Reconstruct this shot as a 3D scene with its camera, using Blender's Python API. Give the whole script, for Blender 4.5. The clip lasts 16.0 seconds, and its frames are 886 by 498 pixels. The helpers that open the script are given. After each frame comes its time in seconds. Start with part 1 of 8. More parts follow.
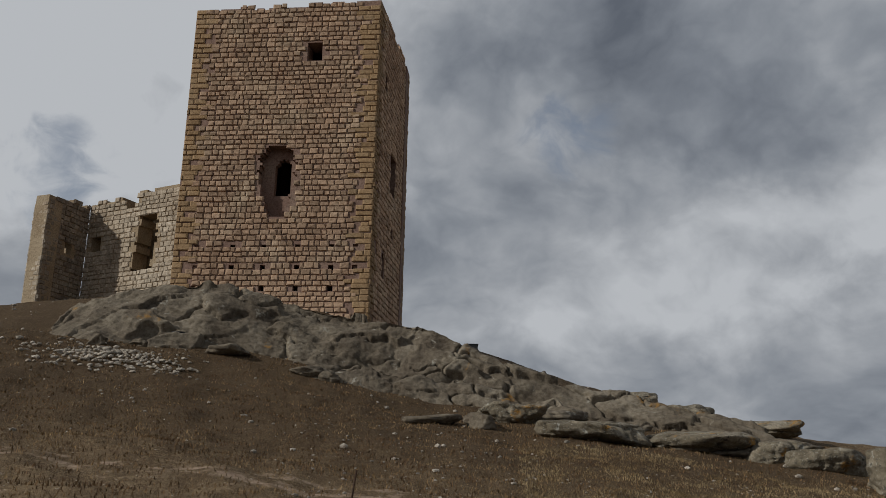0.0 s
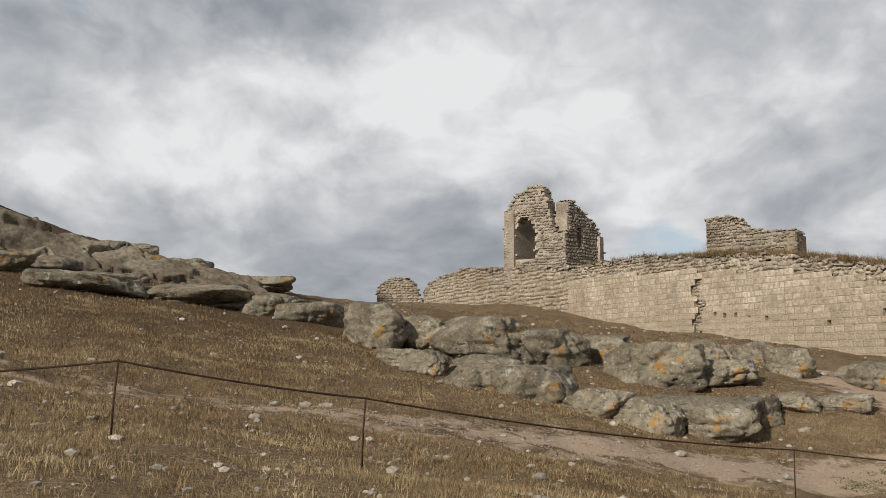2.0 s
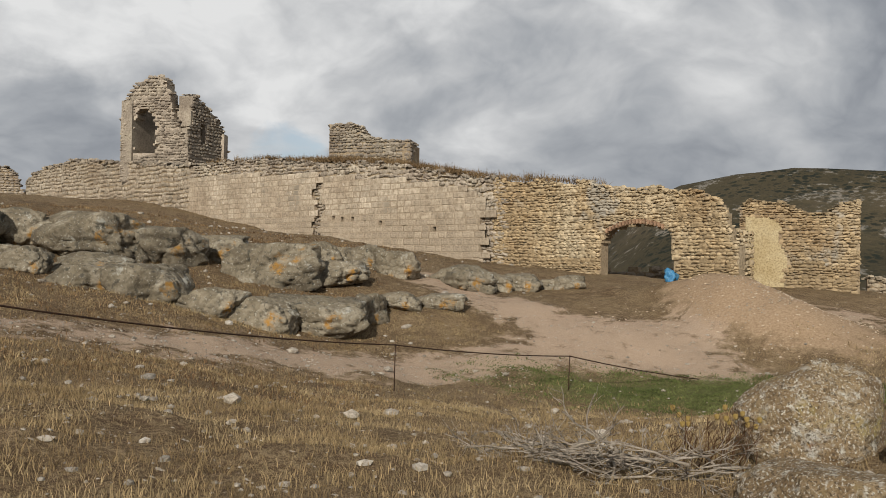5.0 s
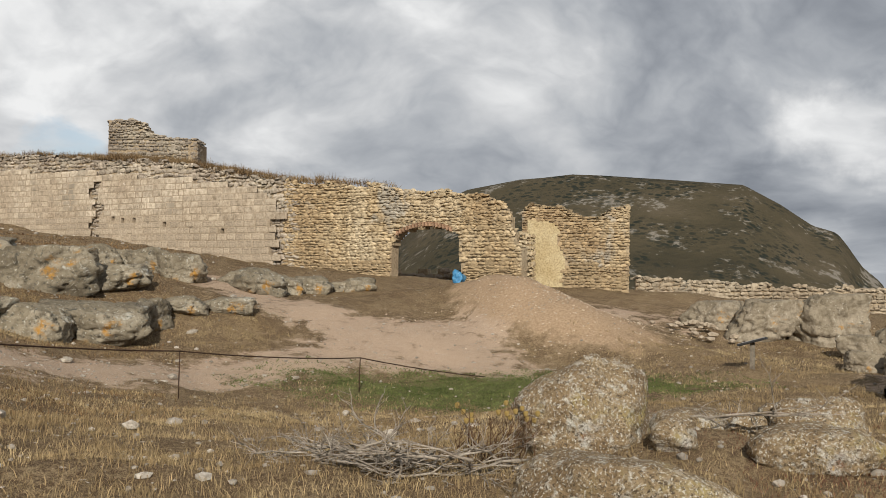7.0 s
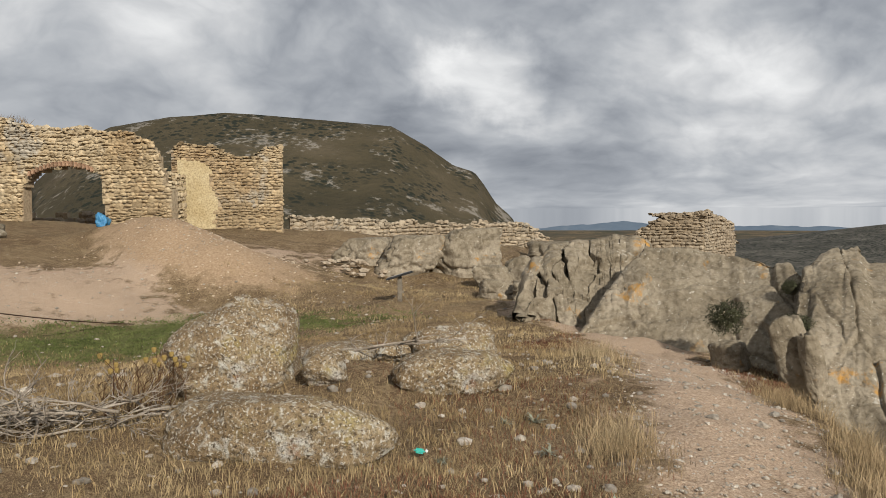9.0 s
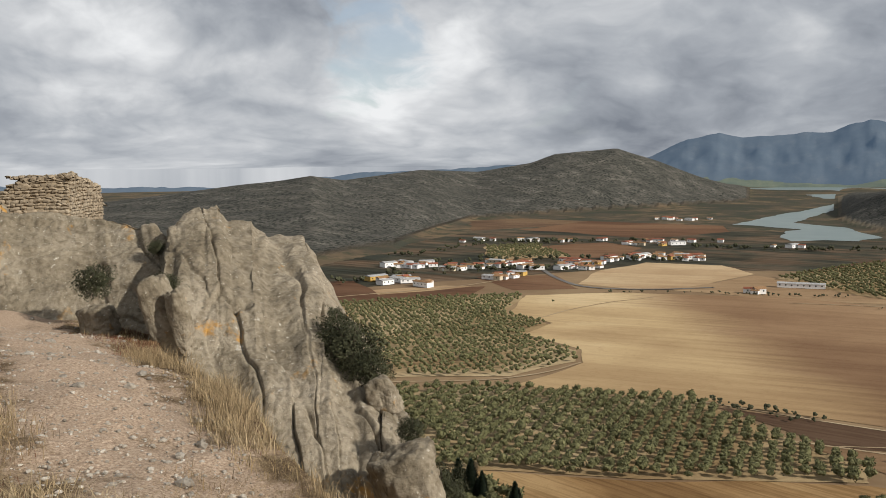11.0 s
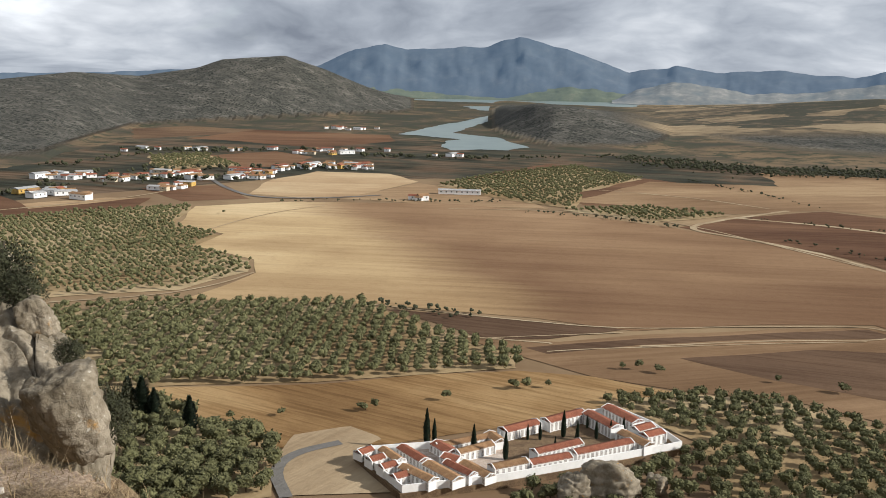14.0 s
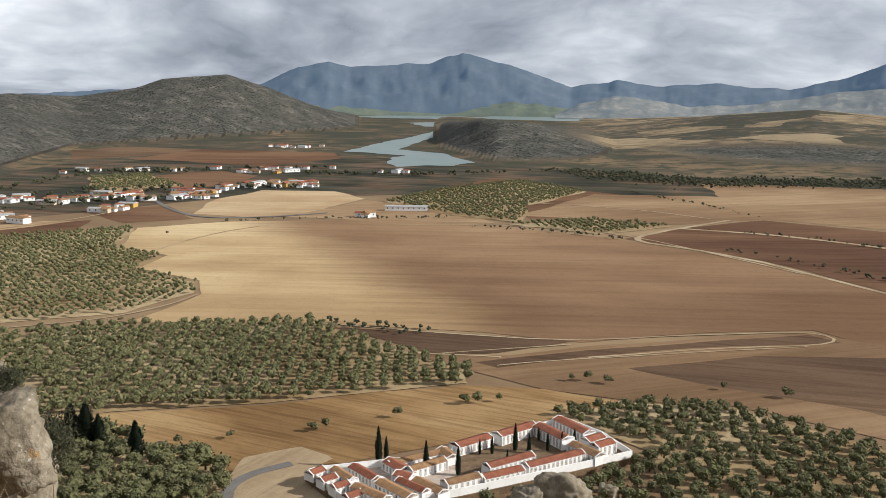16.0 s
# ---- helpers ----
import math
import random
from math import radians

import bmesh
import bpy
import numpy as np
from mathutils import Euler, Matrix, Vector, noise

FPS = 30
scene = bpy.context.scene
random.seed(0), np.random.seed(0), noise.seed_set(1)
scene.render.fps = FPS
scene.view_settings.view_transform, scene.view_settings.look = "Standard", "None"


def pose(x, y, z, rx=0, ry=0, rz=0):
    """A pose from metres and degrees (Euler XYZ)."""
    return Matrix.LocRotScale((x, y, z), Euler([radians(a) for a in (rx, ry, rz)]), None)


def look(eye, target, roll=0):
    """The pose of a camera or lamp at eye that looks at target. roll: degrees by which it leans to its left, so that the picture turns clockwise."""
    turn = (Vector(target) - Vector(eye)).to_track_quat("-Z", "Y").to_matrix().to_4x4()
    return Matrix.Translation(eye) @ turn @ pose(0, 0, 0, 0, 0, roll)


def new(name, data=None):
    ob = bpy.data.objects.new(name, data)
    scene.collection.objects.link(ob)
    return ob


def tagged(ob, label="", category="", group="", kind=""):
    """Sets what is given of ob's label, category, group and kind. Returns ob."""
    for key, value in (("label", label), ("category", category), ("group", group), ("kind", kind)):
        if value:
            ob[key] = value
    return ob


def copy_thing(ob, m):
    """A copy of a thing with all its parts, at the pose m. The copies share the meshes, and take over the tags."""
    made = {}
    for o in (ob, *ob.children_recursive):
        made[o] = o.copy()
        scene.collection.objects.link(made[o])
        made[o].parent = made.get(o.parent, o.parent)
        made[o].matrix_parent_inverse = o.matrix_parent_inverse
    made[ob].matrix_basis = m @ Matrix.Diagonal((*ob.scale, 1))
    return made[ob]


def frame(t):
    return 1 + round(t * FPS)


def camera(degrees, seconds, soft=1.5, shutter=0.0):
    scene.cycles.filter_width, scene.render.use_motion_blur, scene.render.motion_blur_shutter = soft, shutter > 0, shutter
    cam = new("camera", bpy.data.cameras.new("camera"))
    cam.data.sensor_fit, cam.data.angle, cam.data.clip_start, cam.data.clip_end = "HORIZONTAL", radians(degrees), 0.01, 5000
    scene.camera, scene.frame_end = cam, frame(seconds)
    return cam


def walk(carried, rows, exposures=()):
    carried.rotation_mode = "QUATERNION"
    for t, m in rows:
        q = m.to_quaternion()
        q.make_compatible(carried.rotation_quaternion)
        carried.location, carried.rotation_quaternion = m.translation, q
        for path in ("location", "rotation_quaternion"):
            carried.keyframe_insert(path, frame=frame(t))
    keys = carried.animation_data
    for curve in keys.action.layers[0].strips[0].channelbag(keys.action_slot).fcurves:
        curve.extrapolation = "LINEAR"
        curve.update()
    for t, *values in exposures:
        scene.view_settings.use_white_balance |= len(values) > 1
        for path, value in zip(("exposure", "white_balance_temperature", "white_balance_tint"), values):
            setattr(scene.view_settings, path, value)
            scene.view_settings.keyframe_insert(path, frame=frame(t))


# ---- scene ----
FOV = 51.26
cam = camera(FOV, 16.0, soft=0.5)

# seconds, bearing (clockwise from +y), tilt, lean of the phone, turned on the spot at arm's length
TURN = [
    (0, 0.0, 15.44, 1.15), (0.2, 1.83, 15.25, 1.56), (0.5, 7.10, 14.09, -0.22), (0.8, 13.05, 12.47, 0.36), (1, 16.37, 11.93, 0.07), (1.5, 23.45, 9.58, 0.04),
    (2, 30.30, 6.78, 0.10), (2.5, 37.38, 3.74, -0.09), (3, 41.43, 2.10, 0.12), (3.5, 46.32, 1.66, 0.22),
    (3.7, 48.32, 1.39, 0.57), (5.8, 55.32, 1.28, -0.05), (6, 56.35, 1.42, -0.40), (6.5, 61.93, 1.02, 0.72),
    (7, 66.30, 1.19, 0.72), (7.5, 73.58, -0.41, -0.01), (8, 78.77, -1.25, -0.01), (8.5, 82.22, -1.78, -0.38),
    (9, 87.43, -2.45, -0.29), (9.5, 94.18, -3.65, -0.48), (9.8, 100.76, -5.80, -0.98), (10, 105.21, -6.15, -1.24), (10.2, 109.69, -5.64, -1.01),
    (12.3, 140.42, -8.32, 0.40), (12.5, 141.72, -8.71, 0.79), (13, 144.23, -9.19, 1.18), (13.5, 144.44, -10.41, 0.74),
    (14, 145.43, -10.65, 1.10), (14.5, 146.25, -10.13, 0.65), (15, 147.39, -10.25, 0.88), (15.5, 148.47, -9.88, 0.80),
    (16, 148.71, -9.62, 0.39)]
EYE, ARM = 1.6, 0.15


def bearing(az, el=0.0):
    a, e = radians(az), radians(el)
    return Vector((math.sin(a) * math.cos(e), math.cos(a) * math.cos(e), math.sin(e)))


def glance(az, el, roll):
    eye = Vector((0, 0, EYE)) + ARM * bearing(az)
    return look(eye, eye + 10 * bearing(az, el), roll)


walk(cam, [(t, glance(a, e, r)) for t, a, e, r in TURN],
     exposures=[(0, -0.95, 6100, 10), (0.5, -0.95, 6080, 10), (1, -0.30, 6250, 10), (1.5, -0.24, 6330, 10), (2, -0.22, 6400, 10), (2.5, -0.30, 6480, 10), (3.6, -0.36, 6450, 10), (6, -0.20, 6450, 10), (8, -0.05, 6430, 10), (9, -0.06, 6430, 10), (10.2, -0.10, 6430, 10), (12.3, 0.03, 6150, 10), (13, 0.12, 6120, 10), (16, 0.18, 6080, 10)])

# ---- light: broken cloud, a low soft sun from the west-south-west ----
SUN_AZ, SUN_EL = 246, 28
world = bpy.data.worlds.new("cloudy_sky")
scene.world = world
world.use_nodes = True


class Nodes:
    """Short hand for a node tree."""

    def __init__(self, tree):
        self.t = tree
        tree.nodes.clear()

    def add(self, kind, **inputs):
        n = self.t.nodes.new(kind)
        for k, v in inputs.items():
            self.put(n, k.replace("_", " "), v)
        return n

    def put(self, n, key, v):
        s = n.inputs[key]
        if isinstance(v, bpy.types.NodeSocket):
            self.t.links.new(v, s)
        else:
            s.default_value = v

    def math(self, op, a, b=None, c=None, clamp=False):
        n = self.t.nodes.new("ShaderNodeMath")
        n.operation, n.use_clamp = op, clamp
        for i, v in enumerate((a, b, c)):
            if v is not None:
                self.put(n, i, v)
        return n.outputs[0]

    def vmath(self, op, a, b=None):
        n = self.t.nodes.new("ShaderNodeVectorMath")
        n.operation = op
        self.put(n, 0, a)
        if b is not None:
            self.put(n, 1, b)
        return n.outputs["Value" if op in ("DOT_PRODUCT", "LENGTH") else "Vector"]

    def noise(self, vec, scale, detail=4.0, rough=0.55, distortion=0.0):
        n = self.add("ShaderNodeTexNoise", Scale=scale, Detail=detail, Roughness=rough, Distortion=distortion)
        if vec is not None:
            self.put(n, "Vector", vec)
        return n.outputs["Fac"]

    def ramp(self, fac, *stops):
        n = self.t.nodes.new("ShaderNodeValToRGB")
        self.put(n, "Fac", fac)
        e = n.color_ramp.elements
        while len(e) < len(stops):
            e.new(0.5)
        for el, (p, c) in zip(e, stops):
            el.position = p
            el.color = (*c, 1) if len(c) == 3 else c
        return n.outputs["Color"]

    def step(self, x, lo, hi):
        n = self.t.nodes.new("ShaderNodeMapRange")
        n.interpolation_type = "SMOOTHSTEP"
        for k, v in (("Value", x), ("From Min", lo), ("From Max", hi)):
            self.put(n, k, v)
        return n.outputs["Result"]

    def mix(self, fac, a, b, blend="MIX"):
        n = self.t.nodes.new("ShaderNodeMix")
        n.data_type, n.blend_type = "RGBA", blend
        self.put(n, 0, fac)
        for i, v in ((6, a), (7, b)):
            if isinstance(v, tuple) and len(v) == 3:
                v = (*v, 1)
            self.put(n, i, v)
        return n.outputs[2]


def sky_world():
    k = Nodes(world.node_tree)
    sky = k.add("ShaderNodeTexSky")
    sky.sky_type, sky.sun_disc, sky.altitude = "NISHITA", False, 500.0
    sky.sun_elevation, sky.sun_rotation = radians(SUN_EL), radians(SUN_AZ)
    d = k.add("ShaderNodeTexCoord").outputs["Generated"]
    sep = k.add("ShaderNodeSeparateXYZ", Vector=d)
    up = k.math("MAXIMUM", sep.outputs["Z"], 0.0)
    uv = k.add("ShaderNodeCombineXYZ", X=sep.outputs["X"], Y=sep.outputs["Y"], Z=k.math("MULTIPLY", k.math("POWER", up, 0.6), 1.35)).outputs[0]
    tilt = k.add("ShaderNodeMapping", Vector=uv)
    tilt.inputs["Rotation"].default_value = (0.6, 0.45, 0.9)
    uv = tilt.outputs[0]
    swirl = k.add("ShaderNodeTexNoise", Vector=uv, Scale=2.6, Detail=4.0, Roughness=0.55)
    push = k.vmath("MULTIPLY", k.vmath("SUBTRACT", swirl.outputs["Color"], (0.5, 0.5, 0.5)), (0.20, 0.20, 0.20))
    uv = k.vmath("ADD", uv, push)
    big = k.noise(uv, 1.7, 3.0, 0.45)
    # cauliflower heads: bright bulges parted by darker creases
    puff = k.math("ABSOLUTE", k.math("SUBTRACT", k.noise(uv, 6.5, 2.0, 0.4), 0.5))
    curl = k.math("ABSOLUTE", k.math("SUBTRACT", k.noise(uv, 17.0, 3.0, 0.5), 0.5))
    bulge = k.math("ADD", k.math("MULTIPLY", puff, 0.42), k.math("MULTIPLY", curl, 0.20))
    lum = k.math("ADD", k.math("MULTIPLY_ADD", big, 0.50, k.math("ADD", bulge, 0.065)), k.math("MULTIPLY", k.noise(uv, 5.5, 9.0, 0.56), 0.56))
    bent = k.vmath("ADD", d, k.vmath("MULTIPLY", k.vmath("SUBTRACT", k.add("ShaderNodeTexNoise", Vector=d, Scale=9.0, Detail=6.0, Roughness=0.55).outputs["Color"], (0.5, 0.5, 0.5)), (0.22, 0.22, 0.16)))
    flat = k.vmath("NORMALIZE", k.vmath("MULTIPLY", bent, (1.0, 1.0, 2.0)))
    # broad bright and dark banks of the cloud deck: bearing, height, width, lift
    for az, el, width, lift in CLOUD_BANKS:
        b = bearing(az, el)
        dot = k.vmath("DOT_PRODUCT", flat, tuple(Vector((b.x, b.y, 2 * b.z)).normalized()))
        spot = k.step(dot, math.cos(radians(width)), 1.0)
        lum = k.math("ADD", lum, k.math("MULTIPLY", spot, 0.8 * lift))
    cloud = k.ramp(lum, (0.44, (0.215, 0.235, 0.27)), (0.56, (0.36, 0.382, 0.415)), (0.64, (0.48, 0.50, 0.525)),
                   (0.72, (0.64, 0.65, 0.66)), (0.84, (0.93, 0.93, 0.92)))
    gap = k.noise(uv, 4.0, 5.0, 0.5, 0.4)
    gap2 = k.noise(uv, 14.0, 6.0, 0.55, 0.5)
    hole = k.step(gap, 0.67, 0.78)
    for az, el, width in CLOUD_GAPS:
        dot = k.vmath("DOT_PRODUCT", d, tuple(bearing(az, el)))
        spot = k.step(dot, math.cos(radians(width)), 1.0)
        hole = k.math("MAXIMUM", hole, k.step(k.math("MULTIPLY_ADD", k.math("SUBTRACT", gap2, 0.5), 2.6, spot), 0.60, 1.35))
    blue = k.mix(0.30, sky.outputs["Color"], (7.0, 7.2, 7.4))
    # the deck is ten times the sky texture's unit, as the background runs at a tenth
    deck = k.vmath("SCALE", cloud)
    # overhead, outside the view, the deck is dimmed to weaken the fill light
    k.put(deck.node, "Scale", k.math("MULTIPLY_ADD", k.step(sep.outputs["Z"], 0.50, 0.85), -3.6, 10.0))
    col = k.mix(k.math("MULTIPLY", hole, 0.75), deck, blue)
    bg = k.add("ShaderNodeBackground", Color=col, Strength=0.1)
    out = k.add("ShaderNodeOutputWorld")
    k.t.links.new(bg.outputs[0], out.inputs["Surface"])


CLOUD_BANKS = [(13, 14, 12, 0.16), (20, 15, 7, 0.10), (-22, 24, 18, 0.36), (-6, 30, 14, 0.12), (16, 28, 12, -0.14), (12, 5, 12, -0.06), (27, 5, 13, -0.14), (26, 17, 7, 0.10), (2, 19, 8, 0.05),
               (36, 16, 14, 0.14), (44, 9, 14, 0.03), (62, 11, 18, 0.07), (52, 4, 9, -0.04), (74, 13, 14, 0.03), (90, 8, 6, 0.20), (104, 7, 9, 0.10), (112, 10, 8, -0.05), (98, 12, 9, 0.04),
               (122, 6, 12, 0.02), (150, 5, 14, -0.04), (165, 3, 12, 0.03), (136, 5, 10, -0.02), (105, 4, 14, 0.05)]
CLOUD_GAPS = [(8.5, 22.5, 4.5), (43.5, 5.6, 4.5), (121, 7.5, 7.0), (-24, 18, 5.0)]
sky_world()

sun = new("sun", bpy.data.lights.new("sun", "SUN"))
sun.data.energy, sun.data.angle, sun.data.color = 5.0, radians(1.2), (1.0, 0.93, 0.82)
sun.matrix_world = look(300 * bearing(SUN_AZ, SUN_EL), (0, 0, 0))

# ---- materials ----
def surface(name, tones, scale=1.0, rough=0.9, bump=0.3, fine=12.0, coords="Object", spots=None, random_tint=0.0, metal=0.0, dist=0.05, island=0.0, grime=1.0, beds=()):
    """A weathered surface: three tones laid by broad noise, finer grain over it, spots of another colour, relief."""
    m = bpy.data.materials.new(name)
    m.use_nodes = True
    k = Nodes(m.node_tree)
    vec = k.add("ShaderNodeTexCoord").outputs[coords]
    broad = k.noise(vec, scale, 5.0, 0.6, 0.2)
    grain = k.noise(vec, scale * fine, 6.0, 0.65)
    a, b, c = tones
    col = k.ramp(broad, (0.32, a), (0.5, b), (0.68, c))
    col = k.mix(k.math("MULTIPLY", k.step(grain, 0.35, 0.75), grime), col, k.mix(1.0, col, (0.50, 0.47, 0.43), "MULTIPLY"))
    for s_scale, lo, hi, s_col in spots or ():
        n = k.noise(vec, s_scale, 5.0, 0.65, 0.4)
        col = k.mix(k.step(n, lo, hi), col, s_col)
    for b_turn, b_stretch, b_scale, depth in beds:
        turned = k.add("ShaderNodeMapping", Vector=vec)
        turned.inputs["Rotation"].default_value = tuple(radians(q) for q in b_turn)
        seam = k.noise(k.vmath("MULTIPLY", turned.outputs[0], b_stretch), b_scale, 7.0, 0.6, 0.1)
        col = k.mix(k.math("MULTIPLY", k.step(seam, 0.54, 0.66), depth), col, k.mix(1.0, col, (0.55, 0.53, 0.50), "MULTIPLY"))
    if random_tint:
        r = k.add("ShaderNodeObjectInfo").outputs["Random"]
        f = k.math("MULTIPLY_ADD", r, 2 * random_tint, 1 - random_tint)
        col = k.vmath("SCALE", col)
        k.put(col.node, "Scale", f)
    if island:
        r = k.add("ShaderNodeNewGeometry").outputs["Random Per Island"]
        f = k.math("MULTIPLY_ADD", r, 2 * island, 1 - island)
        col = k.vmath("SCALE", col)
        k.put(col.node, "Scale", f)
    p = k.add("ShaderNodeBsdfPrincipled", Base_Color=col, Roughness=rough, Metallic=metal)
    p.inputs["Specular IOR Level"].default_value = 0.25
    h = k.math("ADD", k.math("MULTIPLY", broad, 0.6), k.math("MULTIPLY", grain, 0.4))
    bp = k.add("ShaderNodeBump", Height=h, Strength=bump, Distance=dist)
    k.t.links.new(bp.outputs[0], p.inputs["Normal"])
    out = k.add("ShaderNodeOutputMaterial")
    k.t.links.new(p.outputs[0], out.inputs["Surface"])
    return m


STONE_PALE = surface("pale_limestone_block", ((0.30, 0.24, 0.175), (0.41, 0.345, 0.262), (0.50, 0.435, 0.345)), 0.35, 0.92, 0.6, 14, random_tint=0.14, island=0.14, spots=[(0.45, 0.54, 0.68, (0.25, 0.215, 0.165)), (5.0, 0.62, 0.70, (0.19, 0.155, 0.115)), (1.6, 0.63, 0.72, (0.52, 0.46, 0.38))])
STONE_PINK = surface("pinkish_rubble_stone", ((0.40, 0.265, 0.175), (0.49, 0.345, 0.235), (0.54, 0.415, 0.29)), 0.4, 0.92, 0.5, 14, random_tint=0.2, island=0.24)
STONE_GOLD = surface("golden_sandstone_quoin", ((0.29, 0.19, 0.10), (0.36, 0.245, 0.135), (0.35, 0.25, 0.15)), 0.6, 0.92, 0.4, 14, random_tint=0.12, island=0.14)
STONE_YELLOW = surface("yellowish_rubble", ((0.29, 0.205, 0.115), (0.40, 0.31, 0.19), (0.47, 0.395, 0.275)), 0.25, 0.95, 0.6, 20, random_tint=0.2, island=0.22,
                       spots=[(0.35, 0.56, 0.66, (0.30, 0.27, 0.22))])
STONE_TAN = surface("tan_rubble", ((0.29, 0.23, 0.16), (0.38, 0.315, 0.23), (0.45, 0.39, 0.295)), 0.3, 0.95, 0.6, 18, random_tint=0.16, island=0.20, spots=[(0.6, 0.58, 0.68, (0.26, 0.23, 0.18))])
STONE_GREY = surface("weathered_grey_masonry", ((0.24, 0.20, 0.16), (0.36, 0.31, 0.25), (0.43, 0.38, 0.30)), 0.5, 0.95, 0.6, 16, random_tint=0.2, island=0.22)
MORTAR_PINK = surface("pink_lime_mortar", ((0.22, 0.14, 0.11), (0.28, 0.19, 0.15), (0.30, 0.22, 0.17)), 0.4, 0.97, 0.5, 20)
MORTAR = surface("sandy_mortar", ((0.27, 0.20, 0.13), (0.36, 0.285, 0.19), (0.42, 0.345, 0.24)), 0.5, 0.97, 0.6, 20)
MORTAR_PALE = surface("pale_lime_mortar", ((0.30, 0.24, 0.17), (0.39, 0.32, 0.235), (0.45, 0.38, 0.29)), 0.5, 0.97, 0.6, 20)
BRICK = surface("dull_red_brick", ((0.26, 0.16, 0.10), (0.34, 0.21, 0.135), (0.38, 0.25, 0.165)), 3.0, 0.95, 0.4, 8, random_tint=0.25, dist=0.02)
RENDER_OCHRE = surface("ochre_lime_render", ((0.42, 0.33, 0.18), (0.48, 0.39, 0.23), (0.52, 0.44, 0.28)), 1.2, 0.95, 0.3, 12)
ROCK = surface("grey_limestone_rock", ((0.13, 0.108, 0.075), (0.225, 0.193, 0.138), (0.36, 0.32, 0.245)), 0.8, 0.95, 1.0, 9, "Object",
               spots=[(0.6, 0.585, 0.66, (0.33, 0.18, 0.045)), (1.8, 0.60, 0.68, (0.38, 0.37, 0.32)), (2.6, 0.58, 0.68, (0.075, 0.07, 0.055)), (9.0, 0.56, 0.66, (0.10, 0.09, 0.07)), (14.0, 0.58, 0.68, (0.42, 0.40, 0.34))], random_tint=0.16, dist=0.14, beds=[((12, 8, 0), (0.5, 0.5, 2.2), 1.1, 0.45)])
LICHEN_ROCK = surface("lichen_covered_boulder", ((0.19, 0.128, 0.068), (0.28, 0.205, 0.118), (0.36, 0.285, 0.18)), 2.2, 0.95, 1.0, 16, "Object",
                      spots=[(1.5, 0.56, 0.66, (0.40, 0.385, 0.35)), (3.0, 0.54, 0.75, (0.31, 0.25, 0.09)), (1.1, 0.62, 0.68, (0.22, 0.12, 0.07)), (1.3, 0.64, 0.70, (0.42, 0.25, 0.04)), (9.0, 0.52, 0.72, (0.46, 0.45, 0.40)), (30.0, 0.53, 0.64, (0.085, 0.062, 0.038)), (42.0, 0.54, 0.62, (0.50, 0.47, 0.40)), (80.0, 0.55, 0.64, (0.07, 0.052, 0.036))], dist=0.07)

# ---- ground ----
VALLEY = -110.0
# the castle hill as a slope with swells every twenty metres, rows from west to east, each from south to north
SLOPE = (-4.381, -2.84, 5.024)
SWELLS = ((3.78, 0.95, 2.6, 0.31, 0.29, 0.83), (0.86, -0.19, 1.19, 3.86, 5.2, 0.1), (1.66, 2.85, 0.12, 1.46, 4.86, 0.72),
          (4.88, -3.97, 3.35, -0.03, 1.6, -4.93), (1.08, 4.75, 2.06, 0.45, 2.52, 2.62), (4.71, 0.36, -1.81, 5.5, 0.01, -0.27))


def smooth(a, b, x):
    t = np.clip((x - a) / (b - a), 0, 1)
    return t * t * (3 - 2 * t)


def value_noise(x, y, seed=0):
    xi, yi = np.floor(x).astype(np.int64), np.floor(y).astype(np.int64)
    fx, fy = x - xi, y - yi
    fx, fy = fx * fx * (3 - 2 * fx), fy * fy * (3 - 2 * fy)

    def h(a, b):
        n = (a * 374761393 + b * 668265263 + seed * 974711) & 0x7FFFFFFF
        n = ((n ^ (n >> 13)) * 1274126177) & 0x7FFFFFFF
        return ((n ^ (n >> 16)) & 0xFFFF) / 65535.0
    return ((h(xi, yi) * (1 - fx) + h(xi + 1, yi) * fx) * (1 - fy) + (h(xi, yi + 1) * (1 - fx) + h(xi + 1, yi + 1) * fx) * fy) * 2 - 1


def fbm(x, y, octaves=4, seed=0):
    s, a = 0.0, 1.0
    for o in range(octaves):
        s = s + a * value_noise(x * 2 ** o + 17.3 * o, y * 2 ** o - 9.1 * o, seed + o)
        a *= 0.5
    return s


